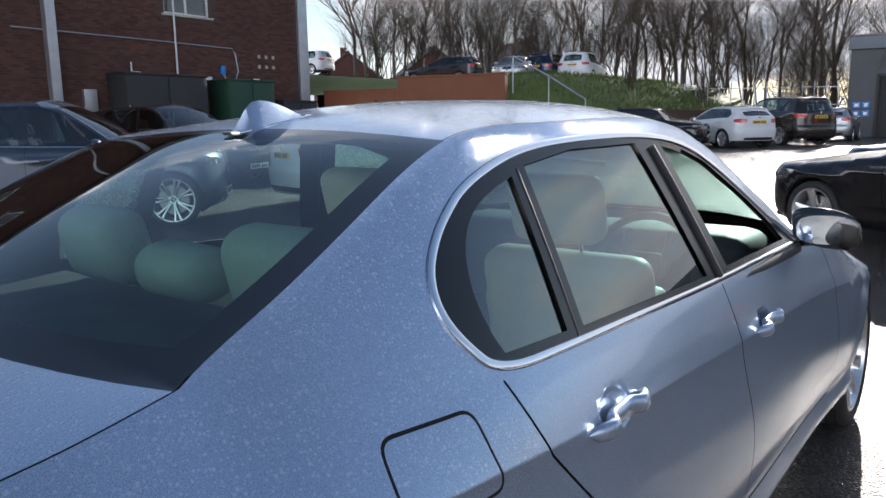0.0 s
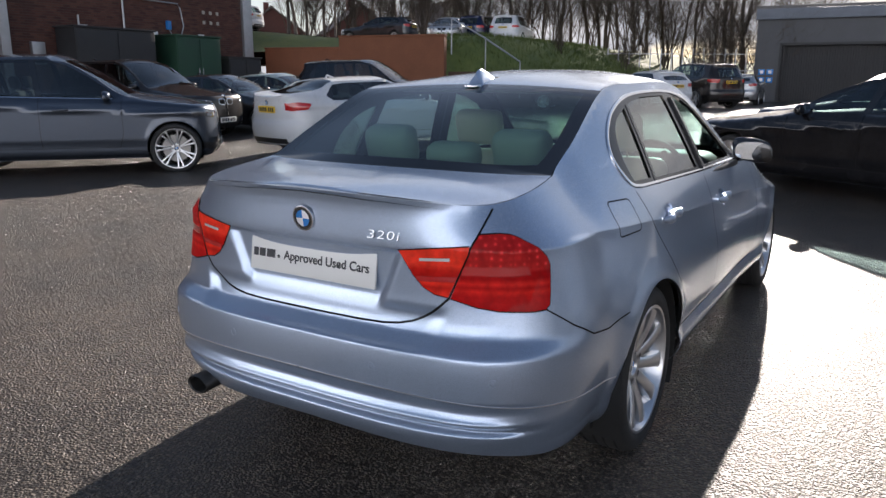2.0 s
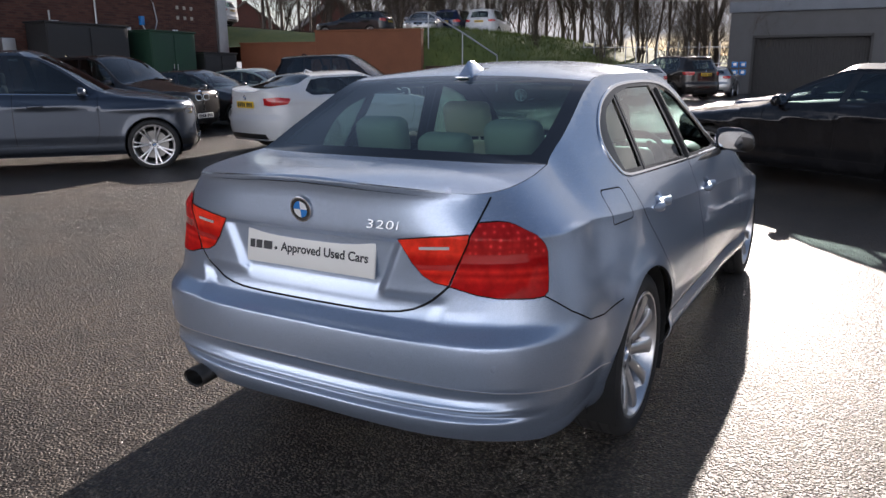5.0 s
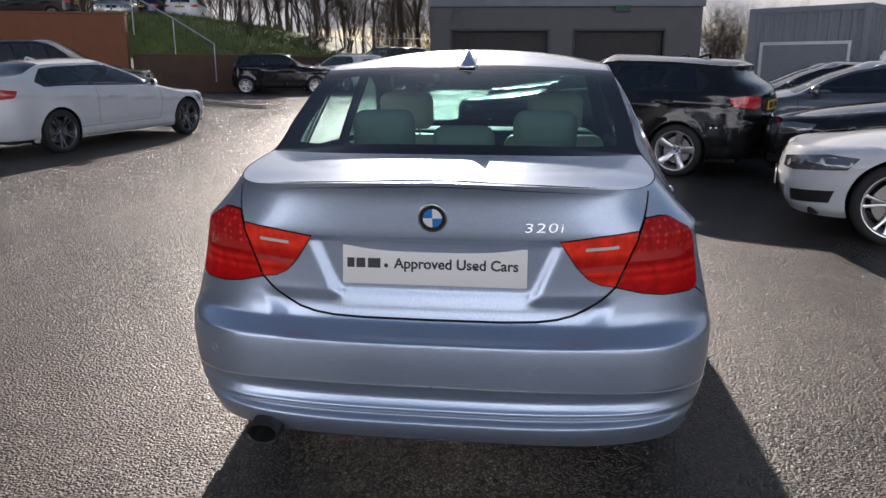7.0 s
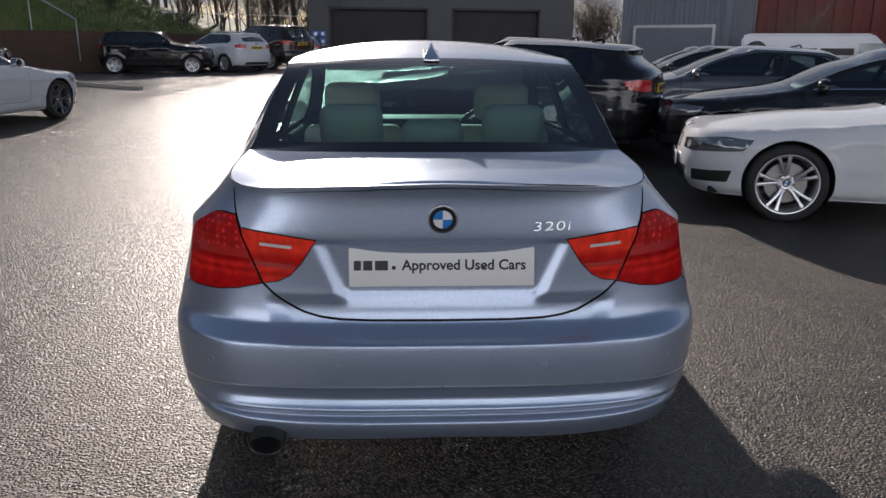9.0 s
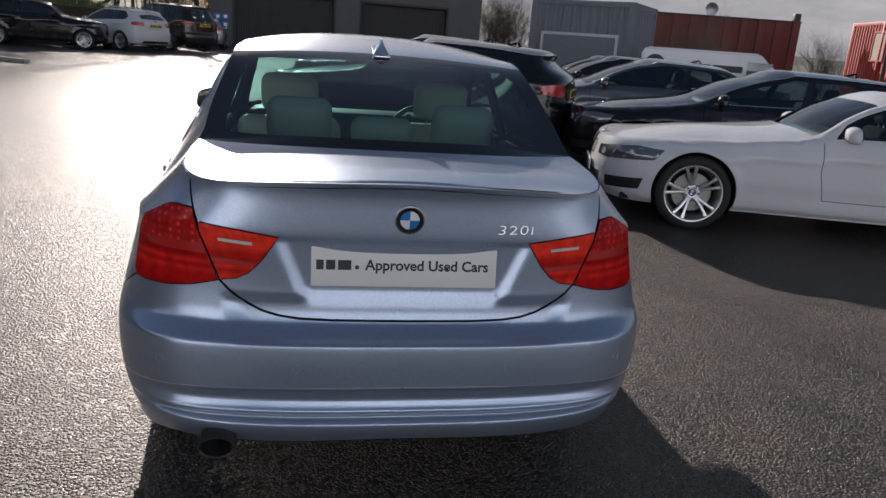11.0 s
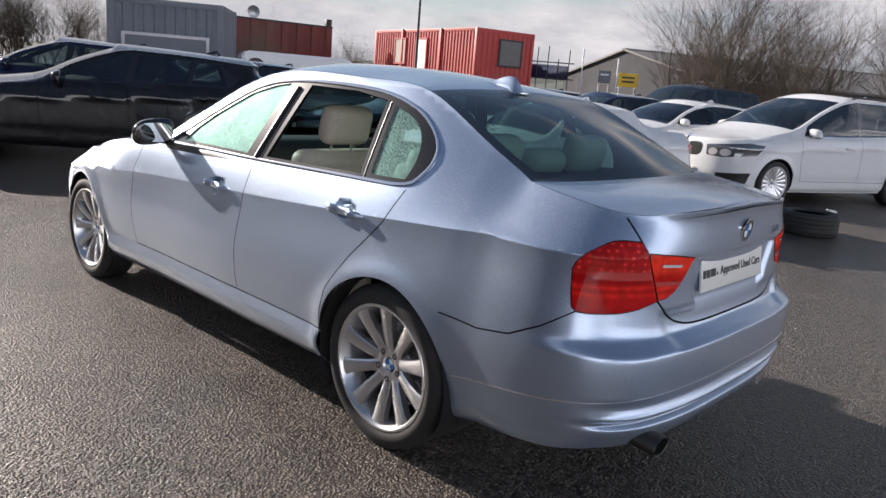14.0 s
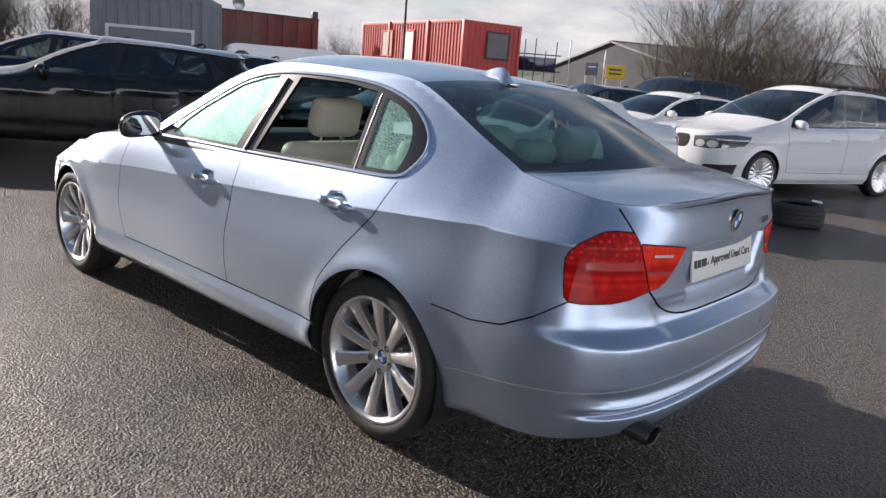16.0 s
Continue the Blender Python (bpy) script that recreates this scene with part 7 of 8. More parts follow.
def bricks_on(parent, x0, x1, z0, z1, holes, mat_names, bw=0.225, bh=0.075, proud=0.008):
    """Bricks as pieces of their own on a wall face at y=0; the rest of the wall joined as one."""
    rng = random.Random(4)
    w, h = bw - 0.010, bh - 0.010
    V, F = [], []
    z, row = z0, 0
    while z + bh <= z1:
        x = x0 - (bw / 2 if row % 2 else 0)
        while x + bw <= x1 + 0.001:
            if x >= x0 - 0.001 and not any(a < x + bw and x < b_ and c < z + bh and z < d for a, b_, c, d in holes):
                p = proud + rng.uniform(-0.003, 0.003)
                k = len(V)
                V += [(x, -0.01, z), (x + w, -0.01, z), (x + w, -0.01, z + h), (x, -0.01, z + h), (x + 0.004, p, z + 0.004), (x + w - 0.004, p, z + 0.004), (x + w - 0.004, p, z + h - 0.004), (x + 0.004, p, z + h - 0.004)]
                F += [(k + 4, k + 7, k + 6, k + 5), (k, k + 4, k + 5, k + 1), (k + 1, k + 5, k + 6, k + 2), (k + 2, k + 6, k + 7, k + 3), (k + 3, k + 7, k + 4, k)]
            x += bw
        z += bh
        row += 1
    me = bpy.data.meshes.new("brickwork")
    me.from_pydata(V, [], F)
    me.materials.append(M[mat_names])
    ob = child("brickwork", me, parent, "courses of red brick")
    return tagged(ob, kind="stuff")


bricks_on(building, 0.42, 26.0, 0.0, 7.9, [(4.1, 6.0, 4.85, 6.3), (8.1, 9.5, 5.45, 6.7), (13.9, 15.7, 4.85, 6.3), (18.9, 20.7, 4.85, 6.3)], "brick_island", 0.225, 0.075)


def service_cabinet(label, mat, x, w, h, d):
    ob = tagged(new("service_cabinet", None), label, "cabinet", "cabinets by the wall")
    ob.matrix_world = Matrix.Translation((-20.7 + 0.05 + d / 2, 18.9 - x, ground_z(-20, 18.9 - x)))
    part("body", box_bm(d, w, h, (0, 0, h / 2), 0.03), M[mat], ob)
    for k in (-1, 1):
        part("door", box_bm(0.03, w / 2 - 0.06, h - 0.16, (d / 2 + 0.012, k * w / 4, h / 2), 0.01), M[mat], ob)
        part("handle", tube_bm([(d / 2 + 0.05, k * 0.08, h * 0.45), (d / 2 + 0.05, k * 0.08, h * 0.6)], 0.012), M["galv"], ob)
    part("top_edge", box_bm(d + 0.08, w + 0.08, 0.06, (0, 0, h + 0.03), 0.01), M[mat], ob)


service_cabinet("tall black steel store against the brick wall", "black_steel", 6.6, 2.8, 2.75, 1.0)
service_cabinet("dark green steel tank housing by the brick wall", "green_steel", 3.5, 1.9, 2.6, 1.1)
service_cabinet("low black bin store at the end of the wall", "black_steel", 1.2, 1.6, 1.9, 0.9)


# retaining wall, bank and upper car park
def retaining_wall():
    w = structure("retaining_wall", "orange-brown brick retaining wall stepping down a bank", "wall")
    a, b = Vector((-22.0, 21.0, 0)), Vector((-14.4, 23.2, 0))
    m, L = frame_m(a, b)
    w.matrix_world = m
    for x0, x1, h in ((0.0, 3.4, 2.75), (3.4, L, 3.2)):
        part("wall_section", box_bm(x1 - x0, 0.4, h, ((x0 + x1) / 2, 0.2, h / 2), 0.015), M["orange_wall"], w, "", None, False)
        part("coping", box_bm(x1 - x0 + 0.04, 0.5, 0.07, ((x0 + x1) / 2, 0.2, h + 0.035), 0.012), M["orange_wall"], w)
    part("hand_rail", tube_bm([(L + 0.2, 0.4, 3.9), (L + 1.6, 0.4, 3.1), (L + 3.0, 0.4, 2.2)], 0.03), M["galv"], w, "sloping galvanised rail")
    for x, z in ((0.2, 3.9), (1.6, 3.1), (3.0, 2.2)):
        part("rail_post", tube_bm([(L + x, 0.4, z - 1.4), (L + x, 0.4, z)], 0.025), M["galv"], w)


retaining_wall()


def bank_depths(x, y):
    """How far a place lies behind the orange wall, the low wall and the yard's edge."""
    return (x + 14.4) * -0.278 + (y - 23.2) * 0.961, (x + 14.4) * -0.406 + (y - 23.2) * 0.914, -9.9 + 0.095 * (y - 25.2) - x


def bank_height(x, y):
    """Height of the bank and of the upper level behind it."""
    ease = lambda t: min(max(t, 0.0), 1.0) ** 2 * (3 - 2 * min(max(t, 0.0), 1.0))
    d_wall, d_low, d_edge = bank_depths(x, y)
    upper = 3.45 + 0.09 * max(0.0, -22.0 - x)
    left = 2.6 + (upper - 2.6) * ease((d_wall - 0.4) / 3.5)
    right = 1.42 + (upper - 1.42) * ease((min(d_low, d_edge) - 0.2) / 7.0)
    w = ease((x + 14.6) / 2.4)
    if x > -14.4:
        left = 1.42 + (left - 1.42) * ease((d_low - 0.2) / 1.6)
    if d_edge < 0 or (d_low < 0.2 if x > -14.4 else d_wall < 0.4):
        return 0.0
    return left * (1 - w) + right * w


def bank_z(x, y):
    h = bank_height(x, y)
    return h + ground_z(x, y) * max(0.0, 1 - h / 3.45)


def grid_sheet(xs, ys, at, keep):
    V = [at(x, y) for y in ys for x in xs]
    K = [keep(x, y) for y in ys for x in xs]
    n = len(xs)
    quads = [(j * n + i, j * n + i + 1, (j + 1) * n + i + 1, (j + 1) * n + i) for j in range(len(ys) - 1) for i in range(n - 1)]
    return V, [q for q in quads if all(K[k] for k in q)]


def make_bank():
    def inside(x, y):
        a, b, c = bank_depths(x, y)
        return c > -0.6 and (b > -0.5 if x > -14.4 else a > -0.5)

    def at(x, y):
        a, b, c = bank_depths(x, y)
        if c < 0.02:
            x += c - 0.02
        if x > -14.4:
            y += max(0.0, 0.22 - b) / 0.914
        else:
            y += max(0.0, 0.42 - a) / 0.961
        return (x, y, bank_z(x, y) - 0.03 + 0.05 * noise.noise((x, y, 0)))

    V, F = grid_sheet(np.concatenate([np.linspace(-90, -30, 24), np.linspace(-29.4, -3.0, 45)]), np.concatenate([np.linspace(1.0, 20.0, 10), np.linspace(20.6, 44, 40), np.linspace(45, 92, 22)]), at, inside)
    me = mesh_from("grass_bank", V, F)
    me.materials.append(M["grass"])
    tagged(new("grass_bank", me), "rough winter grass bank behind the yard", "bank", kind="structure")
    # low brown wall that holds the foot of the bank
    low = structure("low_wall", "dark brown brick wall at the foot of the bank", "wall")
    for (ax, ay), (bx, by), h in (((-14.3, 23.35), (-9.95, 25.3), 1.5), ((-9.95, 25.3), (-6.6, 60.0), 1.5)):
        m, L = frame_m(Vector((ax, ay, 0)), Vector((bx, by, 0)))
        n = max(1, int(L / 4.5))
        for k in range(n):
            c = m @ Vector(((k + 0.5) * L / n, 0.12, 0))
            z = ground_z(c.x, c.y) * 0.6
            part("wall_section", box_bm(L / n - 0.01, 0.24, h + 0.5, ((k + 0.5) * L / n, 0.12, (h - 0.5) / 2 + z), 0.01), M["brown_wall"], low, "", m, False)
            part("coping", box_bm(L / n - 0.01, 0.32, 0.06, ((k + 0.5) * L / n, 0.12, h + z + 0.03), 0.01), M["brown_wall"], low, "", m)
    # tufts along the bank
    rng = random.Random(11)
    V, F = [], []
    for _ in range(9000):
        x, y = rng.uniform(-17.0, -7.0), rng.uniform(22.5, 40)
        if bank_height(x, y) < 0.15 or min(bank_depths(x, y)[1:]) < 0.3:
            continue
        z = bank_z(x, y) - 0.04
        for _k in range(3):
            a, h = rng.uniform(0, 6.28), rng.uniform(0.08, 0.26)
            dx, dy = math.cos(a), math.sin(a)
            k = len(V)
            V += [(x - dy * 0.012, y + dx * 0.012, z), (x + dy * 0.012, y - dx * 0.012, z), (x + dx * h * 0.5, y + dy * h * 0.5, z + h)]
            F.append((k, k + 1, k + 2))
    me = mesh_from("grass_tufts", V, F)
    me.materials.append(M["grass"])
    tagged(new("grass_tufts", me), "tufts of rough grass on the bank", "grass", kind="stuff")
    # the upper level's surface
    V, F = grid_sheet(np.linspace(-70, -17.4, 40), np.linspace(30.0, 60.0, 12), lambda x, y: (x, y, bank_z(x, y) + 0.035), lambda x, y: True)
    me = mesh_from("upper_car_park", V, F)
    me.materials.append(M["roof_tile"])
    tagged(new("upper_car_park", me), "tarmac of the upper car park", "ground", kind="structure")


make_bank()


def kerb():
    k = structure("kerb", "pale concrete kerb along the parking bays", "kerb")
    pts = [(-13.5, 21.0), (-11.2, 19.3), (-8.9, 17.6), (-6.7, 16.0)]
    for (ax, ay), (bx, by) in zip(pts[:-1], pts[1:]):
        m, L = frame_m(Vector((ax, ay, 0)), Vector((bx, by, 0)))
        n = 3
        for i in range(n):
            c = m @ Vector(((i + 0.5) * L / n, 0, 0))
            part("kerb_stone", box_bm(L / n - 0.012, 0.14, 0.3, ((i + 0.5) * L / n, 0.0, ground_z(c.x, c.y) - 0.06), 0.015), M["render"], k, "", m)


kerb()


# the grey workshop at the head of the yard
def workshop():
    b = structure("workshop_building", "dark grey clad workshop with two deep doorways", "building")
    a, c = (-5.9, 42.0), (9.9, 43.5)
    m, L = frame_m(a, c)
    b.matrix_world = m @ Matrix.Translation((0, 0, 0.3))
    H = 5.0
    doors = [(1.2, 7.0, 0.0, 3.25), (8.4, 13.8, 0.0, 3.25)]
    part("wall", wall_panel(L, H, 0.3, doors), M["grey_cladding"], b, "", None, False)
    for x0, x1, z0, z1 in doors:
        fr = bmesh.new()
        for x in (x0 + 0.06, x1 - 0.06):
            box_bm(0.12, 0.36, z1, (x, 0.14, z1 / 2), 0, 2, fr)
        box_bm(x1 - x0, 0.36, 0.14, ((x0 + x1) / 2, 0.14, z1 - 0.07), 0, 2, fr)
        part("door_frame", fr, M["black_steel"], b)
    part("fascia", box_bm(L + 0.2, 0.2, 0.55, (L / 2, -0.1, H - 0.25), 0.02), M["blue_grey_steel"], b)
    part("roof", box_bm(L + 0.3, 12.0, 0.2, (L / 2, 6.0, H + 0.1), 0.02), M["roof_tile"], b)
    for x in (0.15, L - 0.15):
        part("side_wall", box_bm(0.3, 11.6, H, (x, 6.1, H / 2)), M["grey_cladding"], b, "", None, False)
    part("back_wall", box_bm(L - 0.7, 0.3, H, (L / 2, 11.8, H / 2)), M["black_steel"], b, "", None, False)
    for x0, x1, z0, z1 in doors:
        part("roller_door", corrugated(x1 - x0 - 0.2, z1 - 0.1, 0.12, 0.02, None, x0 + 0.1, 0.05), M["black_steel"], b, "dark roller door", Matrix.Translation((0, 0.32, 0)))
    part("sign_panel", box_bm(0.9, 0.05, 0.35, (11.2, -0.22, 4.35), 0.02), M["green_steel"], b, "dull green sign panel")
    for k in range(4):
        part("blue_notice", box_bm(0.34, 0.03, 0.3, (0.55 + (k % 2) * 0.42 - 0.15, -0.02, 1.3 + (k // 2) * 0.42), 0.01), M["blue"], b, "blue safety notice")
        bmx = box_bm(0.16, 0.01, 0.16, (0.55 + (k % 2) * 0.42 - 0.15, -0.04, 1.3 + (k // 2) * 0.42), 0.004)
        part("notice_mark", bmx, M["white"], b)


workshop()


def shipping_box(name, label, a, c, H, W, mat, doors=(), wins=(), cat="container", end_win=False):
    """A steel box with corrugated sides, a frame of posts and rails, and a flat roof."""
    ob = tagged(new(name, None), label, cat)
    m, L = frame_m(a, c)
    ob.matrix_world = m @ Matrix.Translation((0, 0, max(ground_z(*a), 0)))
    part("side_panel", corrugated(L - 0.3, H - 0.3, x0=0.15, z0=0.15), M[mat], ob, "", None, False)
    bm = corrugated(L - 0.3, H - 0.3, x0=0.15, z0=0.15)
    part("side_panel", bm, M[mat], ob, "", Matrix.Translation((L, W, 0)) @ pose(0, 0, 0, 0, 0, 180), False)
    for x, r in ((0.0, -90), (L, 90)):
        bm = corrugated(W - 0.2, H - 0.3, x0=0.1, z0=0.15)
        part("end_panel", bm, M[mat], ob, "", Matrix.Translation((x, W if r < 0 else 0, 0)) @ pose(0, 0, 0, 0, 0, r), False)
    for x in (0.08, L - 0.08):
        for y in (0.06, W - 0.06):
            part("corner_post", box_bm(0.18, 0.16, H, (x, y, H / 2), 0.01), M[mat], ob)
    for z in (0.08, H - 0.08):
        for y in (0.06, W - 0.06):
            part("rail", box_bm(L, 0.14, 0.16, (L / 2, y, z), 0.01), M[mat], ob)
        for x in (0.08, L - 0.08):
            part("rail", box_bm(0.14, W, 0.158, (x, W / 2, z), 0.01), M[mat], ob)
    part("roof", box_bm(L - 0.1, W - 0.1, 0.05, (L / 2, W / 2, H - 0.03)), M[mat], ob)
    for x0, x1, z0, z1, mt in list(doors) + list(wins):
        e = new("door" if z0 < 0.3 else "window", None)
        e.parent = ob
        e.matrix_local = Matrix.Translation(((x0 + x1) / 2, -0.02, (z0 + z1) / 2))
        w, h = x1 - x0, z1 - z0
        fr = bmesh.new()
        for sx in (-1, 1):
            box_bm(0.08, 0.12, h, (sx * (w / 2 - 0.04), 0, 0), 0, 2, fr)
            box_bm(w - 0.16, 0.12, 0.08, (0, 0, sx * (h / 2 - 0.04)), 0, 2, fr)
        part("frame", fr, M["red_steel" if mat == "red_steel" else "galv"], e)
        part("leaf" if z0 < 0.3 else "pane", box_bm(w - 0.16, 0.06, h - 0.16, (0, 0, 0)), M[mt], e)
    return ob, L


shipping_box("grey_store", "blue-grey corrugated steel store", (6.34, 20.04), (8.81, 18.06), 2.88, 2.6, "blue_grey_steel", [(0.4, 2.8, 0.1, 1.95, "blue_grey_steel")], cat="store")
cabin, cabin_L = shipping_box("site_cabin", "red corrugated site cabin with a pale door and barred windows", (27.0, 32.5), (24.3, 22.1), 3.95, 3.4, "red_steel", [(5.0, 6.2, 0.1, 3.5, "sign_white")], [(2.6, 3.9, 2.1, 3.5, "render")], "cabin")
for f in (0.32, 0.70):
    part("frame_post", box_bm(0.16, 0.12, 3.95, (cabin_L * f, -0.03, 1.975), 0.01), M["red_steel"], cabin)
e_ = new("window", None)
e_.parent = cabin
e_.matrix_local = Matrix.Translation((cabin_L + 0.03, 2.0, 2.9)) @ pose(0, 0, 0, 0, 0, 90)
fr_ = bmesh.new()
for sx_ in (-1, 1):
    box_bm(0.08, 0.1, 1.3, (sx_ * 0.66, 0, 0), 0, 2, fr_)
    box_bm(1.24, 0.1, 0.08, (0, 0, sx_ * 0.61), 0, 2, fr_)
part("frame", fr_, M["black_steel"], e_)
part("pane", box_bm(1.24, 0.04, 1.14, (0, 0, 0)), M["roof_tile"], e_, "grey shuttered pane")


def rust_wall():
    w = structure("boundary_wall", "long dull red boundary wall with a lamp at its end", "wall")
    m, L = frame_m((17.5, 37.4), (25.9, 35.3))
    w.matrix_world = m
    part("wall_face", wall_panel(L, 3.9, 0.3, []), M["rust_wall"], w, "", None, False)
    for k in range(10):
        part("pier", box_bm(0.4, 0.12, 3.9, (0.2 + k * (L - 0.4) / 9, -0.06, 1.95), 0.01), M["rust_wall"], w)
    part("coping", box_bm(L + 0.1, 0.42, 0.1, (L / 2, 0.15, 3.95), 0.01), M["black_steel"], w)
    part("wall_lamp", box_bm(0.35, 0.35, 0.4, (L - 0.2, 0.1, 4.2), 0.04), M["black_steel"], w)
    part("satellite_dish", lathe_bm([(0.0, 0.02), (0.03, 0.2), (0.1, 0.34), (0.11, 0.35)], 20, "Y"), M["galv"], w, "", Matrix.Translation((L * 0.45, 0.1, 4.35)) @ pose(0, 0, 0, -10, 0, 150))
    part("dish_pole", tube_bm([(L * 0.45, 0.15, 3.9), (L * 0.45, 0.15, 4.4)], 0.03), M["galv"], w)


rust_wall()


def bare_tree(seed, height, spread, levels=5, trunk_r=0.16, name="bare_tree", multi=1, mat="bark"):
    """A leafless tree: a tapered trunk that forks into ever finer limbs."""
    rng = random.Random(seed)
    V, F, V2, F2 = [], [], [], []

    def limb(p, d, length, r, level):
        v, f = (V, F) if level <= 1 else (V2, F2)
        n = 6 if level <= 1 else 3
        segs = 4 if level <= 1 else (3 if level < levels else 2)
        prev = None
        q = p.copy()
        dd = d.copy()
        pts = []
        for i in range(segs + 1):
            t = i / segs
            rr = r * (1 - 0.45 * t) if level < levels else r * (1 - 0.85 * t)
            a = dd.cross(Vector((0.3, 0.2, 1))).normalized() if abs(dd.z) < 0.95 else Vector((1, 0, 0))
            b = dd.cross(a)
            k = len(v)
            for j in range(n):
                w = 2 * math.pi * j / n
                v.append(tuple(q + rr * (math.cos(w) * a + math.sin(w) * b)))
            if prev is not None:
                for j in range(n):
                    f.append((prev + j, prev + (j + 1) % n, k + (j + 1) % n, k + j))
            prev = k
            pts.append((q.copy(), dd.copy(), rr))
            if i < segs:
                q = q + dd * (length / segs)
                dd = (dd + Vector((rng.uniform(-1, 1), rng.uniform(-1, 1), rng.uniform(-0.5, 0.9))) * 0.16).normalized()
        if level >= levels:
            return
        kids = rng.randint(5, 6) if level < 2 else (5 if level == 2 else 4)
        for _ in range(kids):
            i = rng.randint(1 if level else 2, segs)
            o, od, orr = pts[i]
            az = rng.uniform(0, 2 * math.pi)
            side = Vector((math.cos(az), math.sin(az), rng.uniform(-0.1, 0.5))).normalized()
            nd = (od * rng.uniform(0.55, 1.0) + side * spread * rng.uniform(0.5, 1.0)).normalized()
            limb(o, nd, length * rng.uniform(0.5, 0.75), orr * rng.uniform(0.5, 0.7), level + 1)

    for k in range(multi):
        d = Vector((rng.uniform(-0.35, 0.35), rng.uniform(-0.35, 0.35), 1)).normalized() if multi > 1 else Vector((rng.uniform(-0.08, 0.08), rng.uniform(-0.08, 0.08), 1)).normalized()
        limb(Vector((rng.uniform(-0.9, 0.9) if multi > 1 else 0, rng.uniform(-0.6, 0.6) if multi > 1 else 0, -0.1)), d, height * 0.42, trunk_r, 0 if multi == 1 else 1)
    t = tagged(new(name, None), "tall bare winter tree with fine branching twigs" if multi == 1 else "dense leafless thorn shrub with upright twigs", "tree" if multi == 1 else "shrub")
    for nm, v, f in (("trunk", V, F), ("crown", V2, F2)):
        me = mesh_from(nm, v, f)
        me.materials.append(M[mat])
        child(nm, me, t)
    return t


rng_t = random.Random(8)
TREES = [bare_tree(3, 11.0, 0.75, 5, 0.11), bare_tree(7, 12.5, 0.65, 5, 0.13), bare_tree(12, 10.0, 0.85, 5, 0.10)]


def up_z(x, y):
    return bank_z(x, y) if x < 0 and y < 90 else ground_z(x, y)


places = []
for k in range(38):
    az = radians(-43 + 37 * ((k * 0.618) % 1.0))
    q = 47 + 16 * ((k * 0.377) % 1.0)
    places.append((1.5 + q * math.sin(az), -2.7 + q * math.cos(az)))
places += [(13, 50), (15.5, 46), (11, 56), (18, 52), (2, 64), (6, 62)]
for i, (x, y) in enumerate(places):
    src = TREES[i % 3]
    z = up_z(x, y) - 0.05
    sc = rng_t.uniform(0.95, 1.45) if x < 8 else rng_t.uniform(0.5, 0.75)
    m_ = Matrix.Translation((x, y, z)) @ pose(0, 0, 0, 0, 0, rng_t.uniform(0, 360)) @ Matrix.Scale(sc, 4)
    if i < 3:
        src.matrix_world = m_
        src["group"] = "trees behind the yard"
    else:
        t_ = copy_thing(src, m_)
        t_.matrix_world = m_

SHRUBS = [bare_tree(21, 6.2, 0.62, 5, 0.030, "thorn_shrub", 12, "twig"), bare_tree(33, 5.4, 0.66, 5, 0.028, "thorn_shrub", 11, "twig")]
spots = [(9.0, 46.5, 1.0), (12.0, 47.5, 1.2), (14.5, 46.0, 1.1), (17.0, 45.0, 1.0), (13.0, 50.0, 1.3), (19.5, 7.6, 1.05), (21.5, 9.0, 1.25), (22.8, 6.6, 1.2), (19.0, 5.4, 0.8), (25.5, 4.0, 1.3), (27.5, 1.0, 1.2), (24.0, 11.0, 0.85), (17.5, 31.0, 0.75), (20.0, 33.0, 0.6), (29.5, 37.5, 0.8), (-8.0, 40.0, 0.8), (-11.0, 36.0, 0.45), (-13.0, 31.4, 0.3)]
for k in range(20):
    az = radians(-42 + 34 * k / 19)
    q = 46 + 5 * ((k * 0.618) % 1.0)
    spots.append((1.5 + q * math.sin(az), -2.7 + q * math.cos(az), 1.0 + 0.5 * ((k * 0.377) % 1.0)))
for i, (x, y, sc) in enumerate(spots):
    src = SHRUBS[i % 2]
    m_ = Matrix.Translation((x, y, up_z(x, y) - 0.05)) @ pose(0, 0, 0, 0, 0, 70 * i) @ Matrix.Scale(sc, 4)
    if i < 2:
        src.matrix_world = m_
        src["group"] = "shrubs round the yard"
    else:
        t_ = copy_thing(src, m_)
        t_.matrix_world = m_


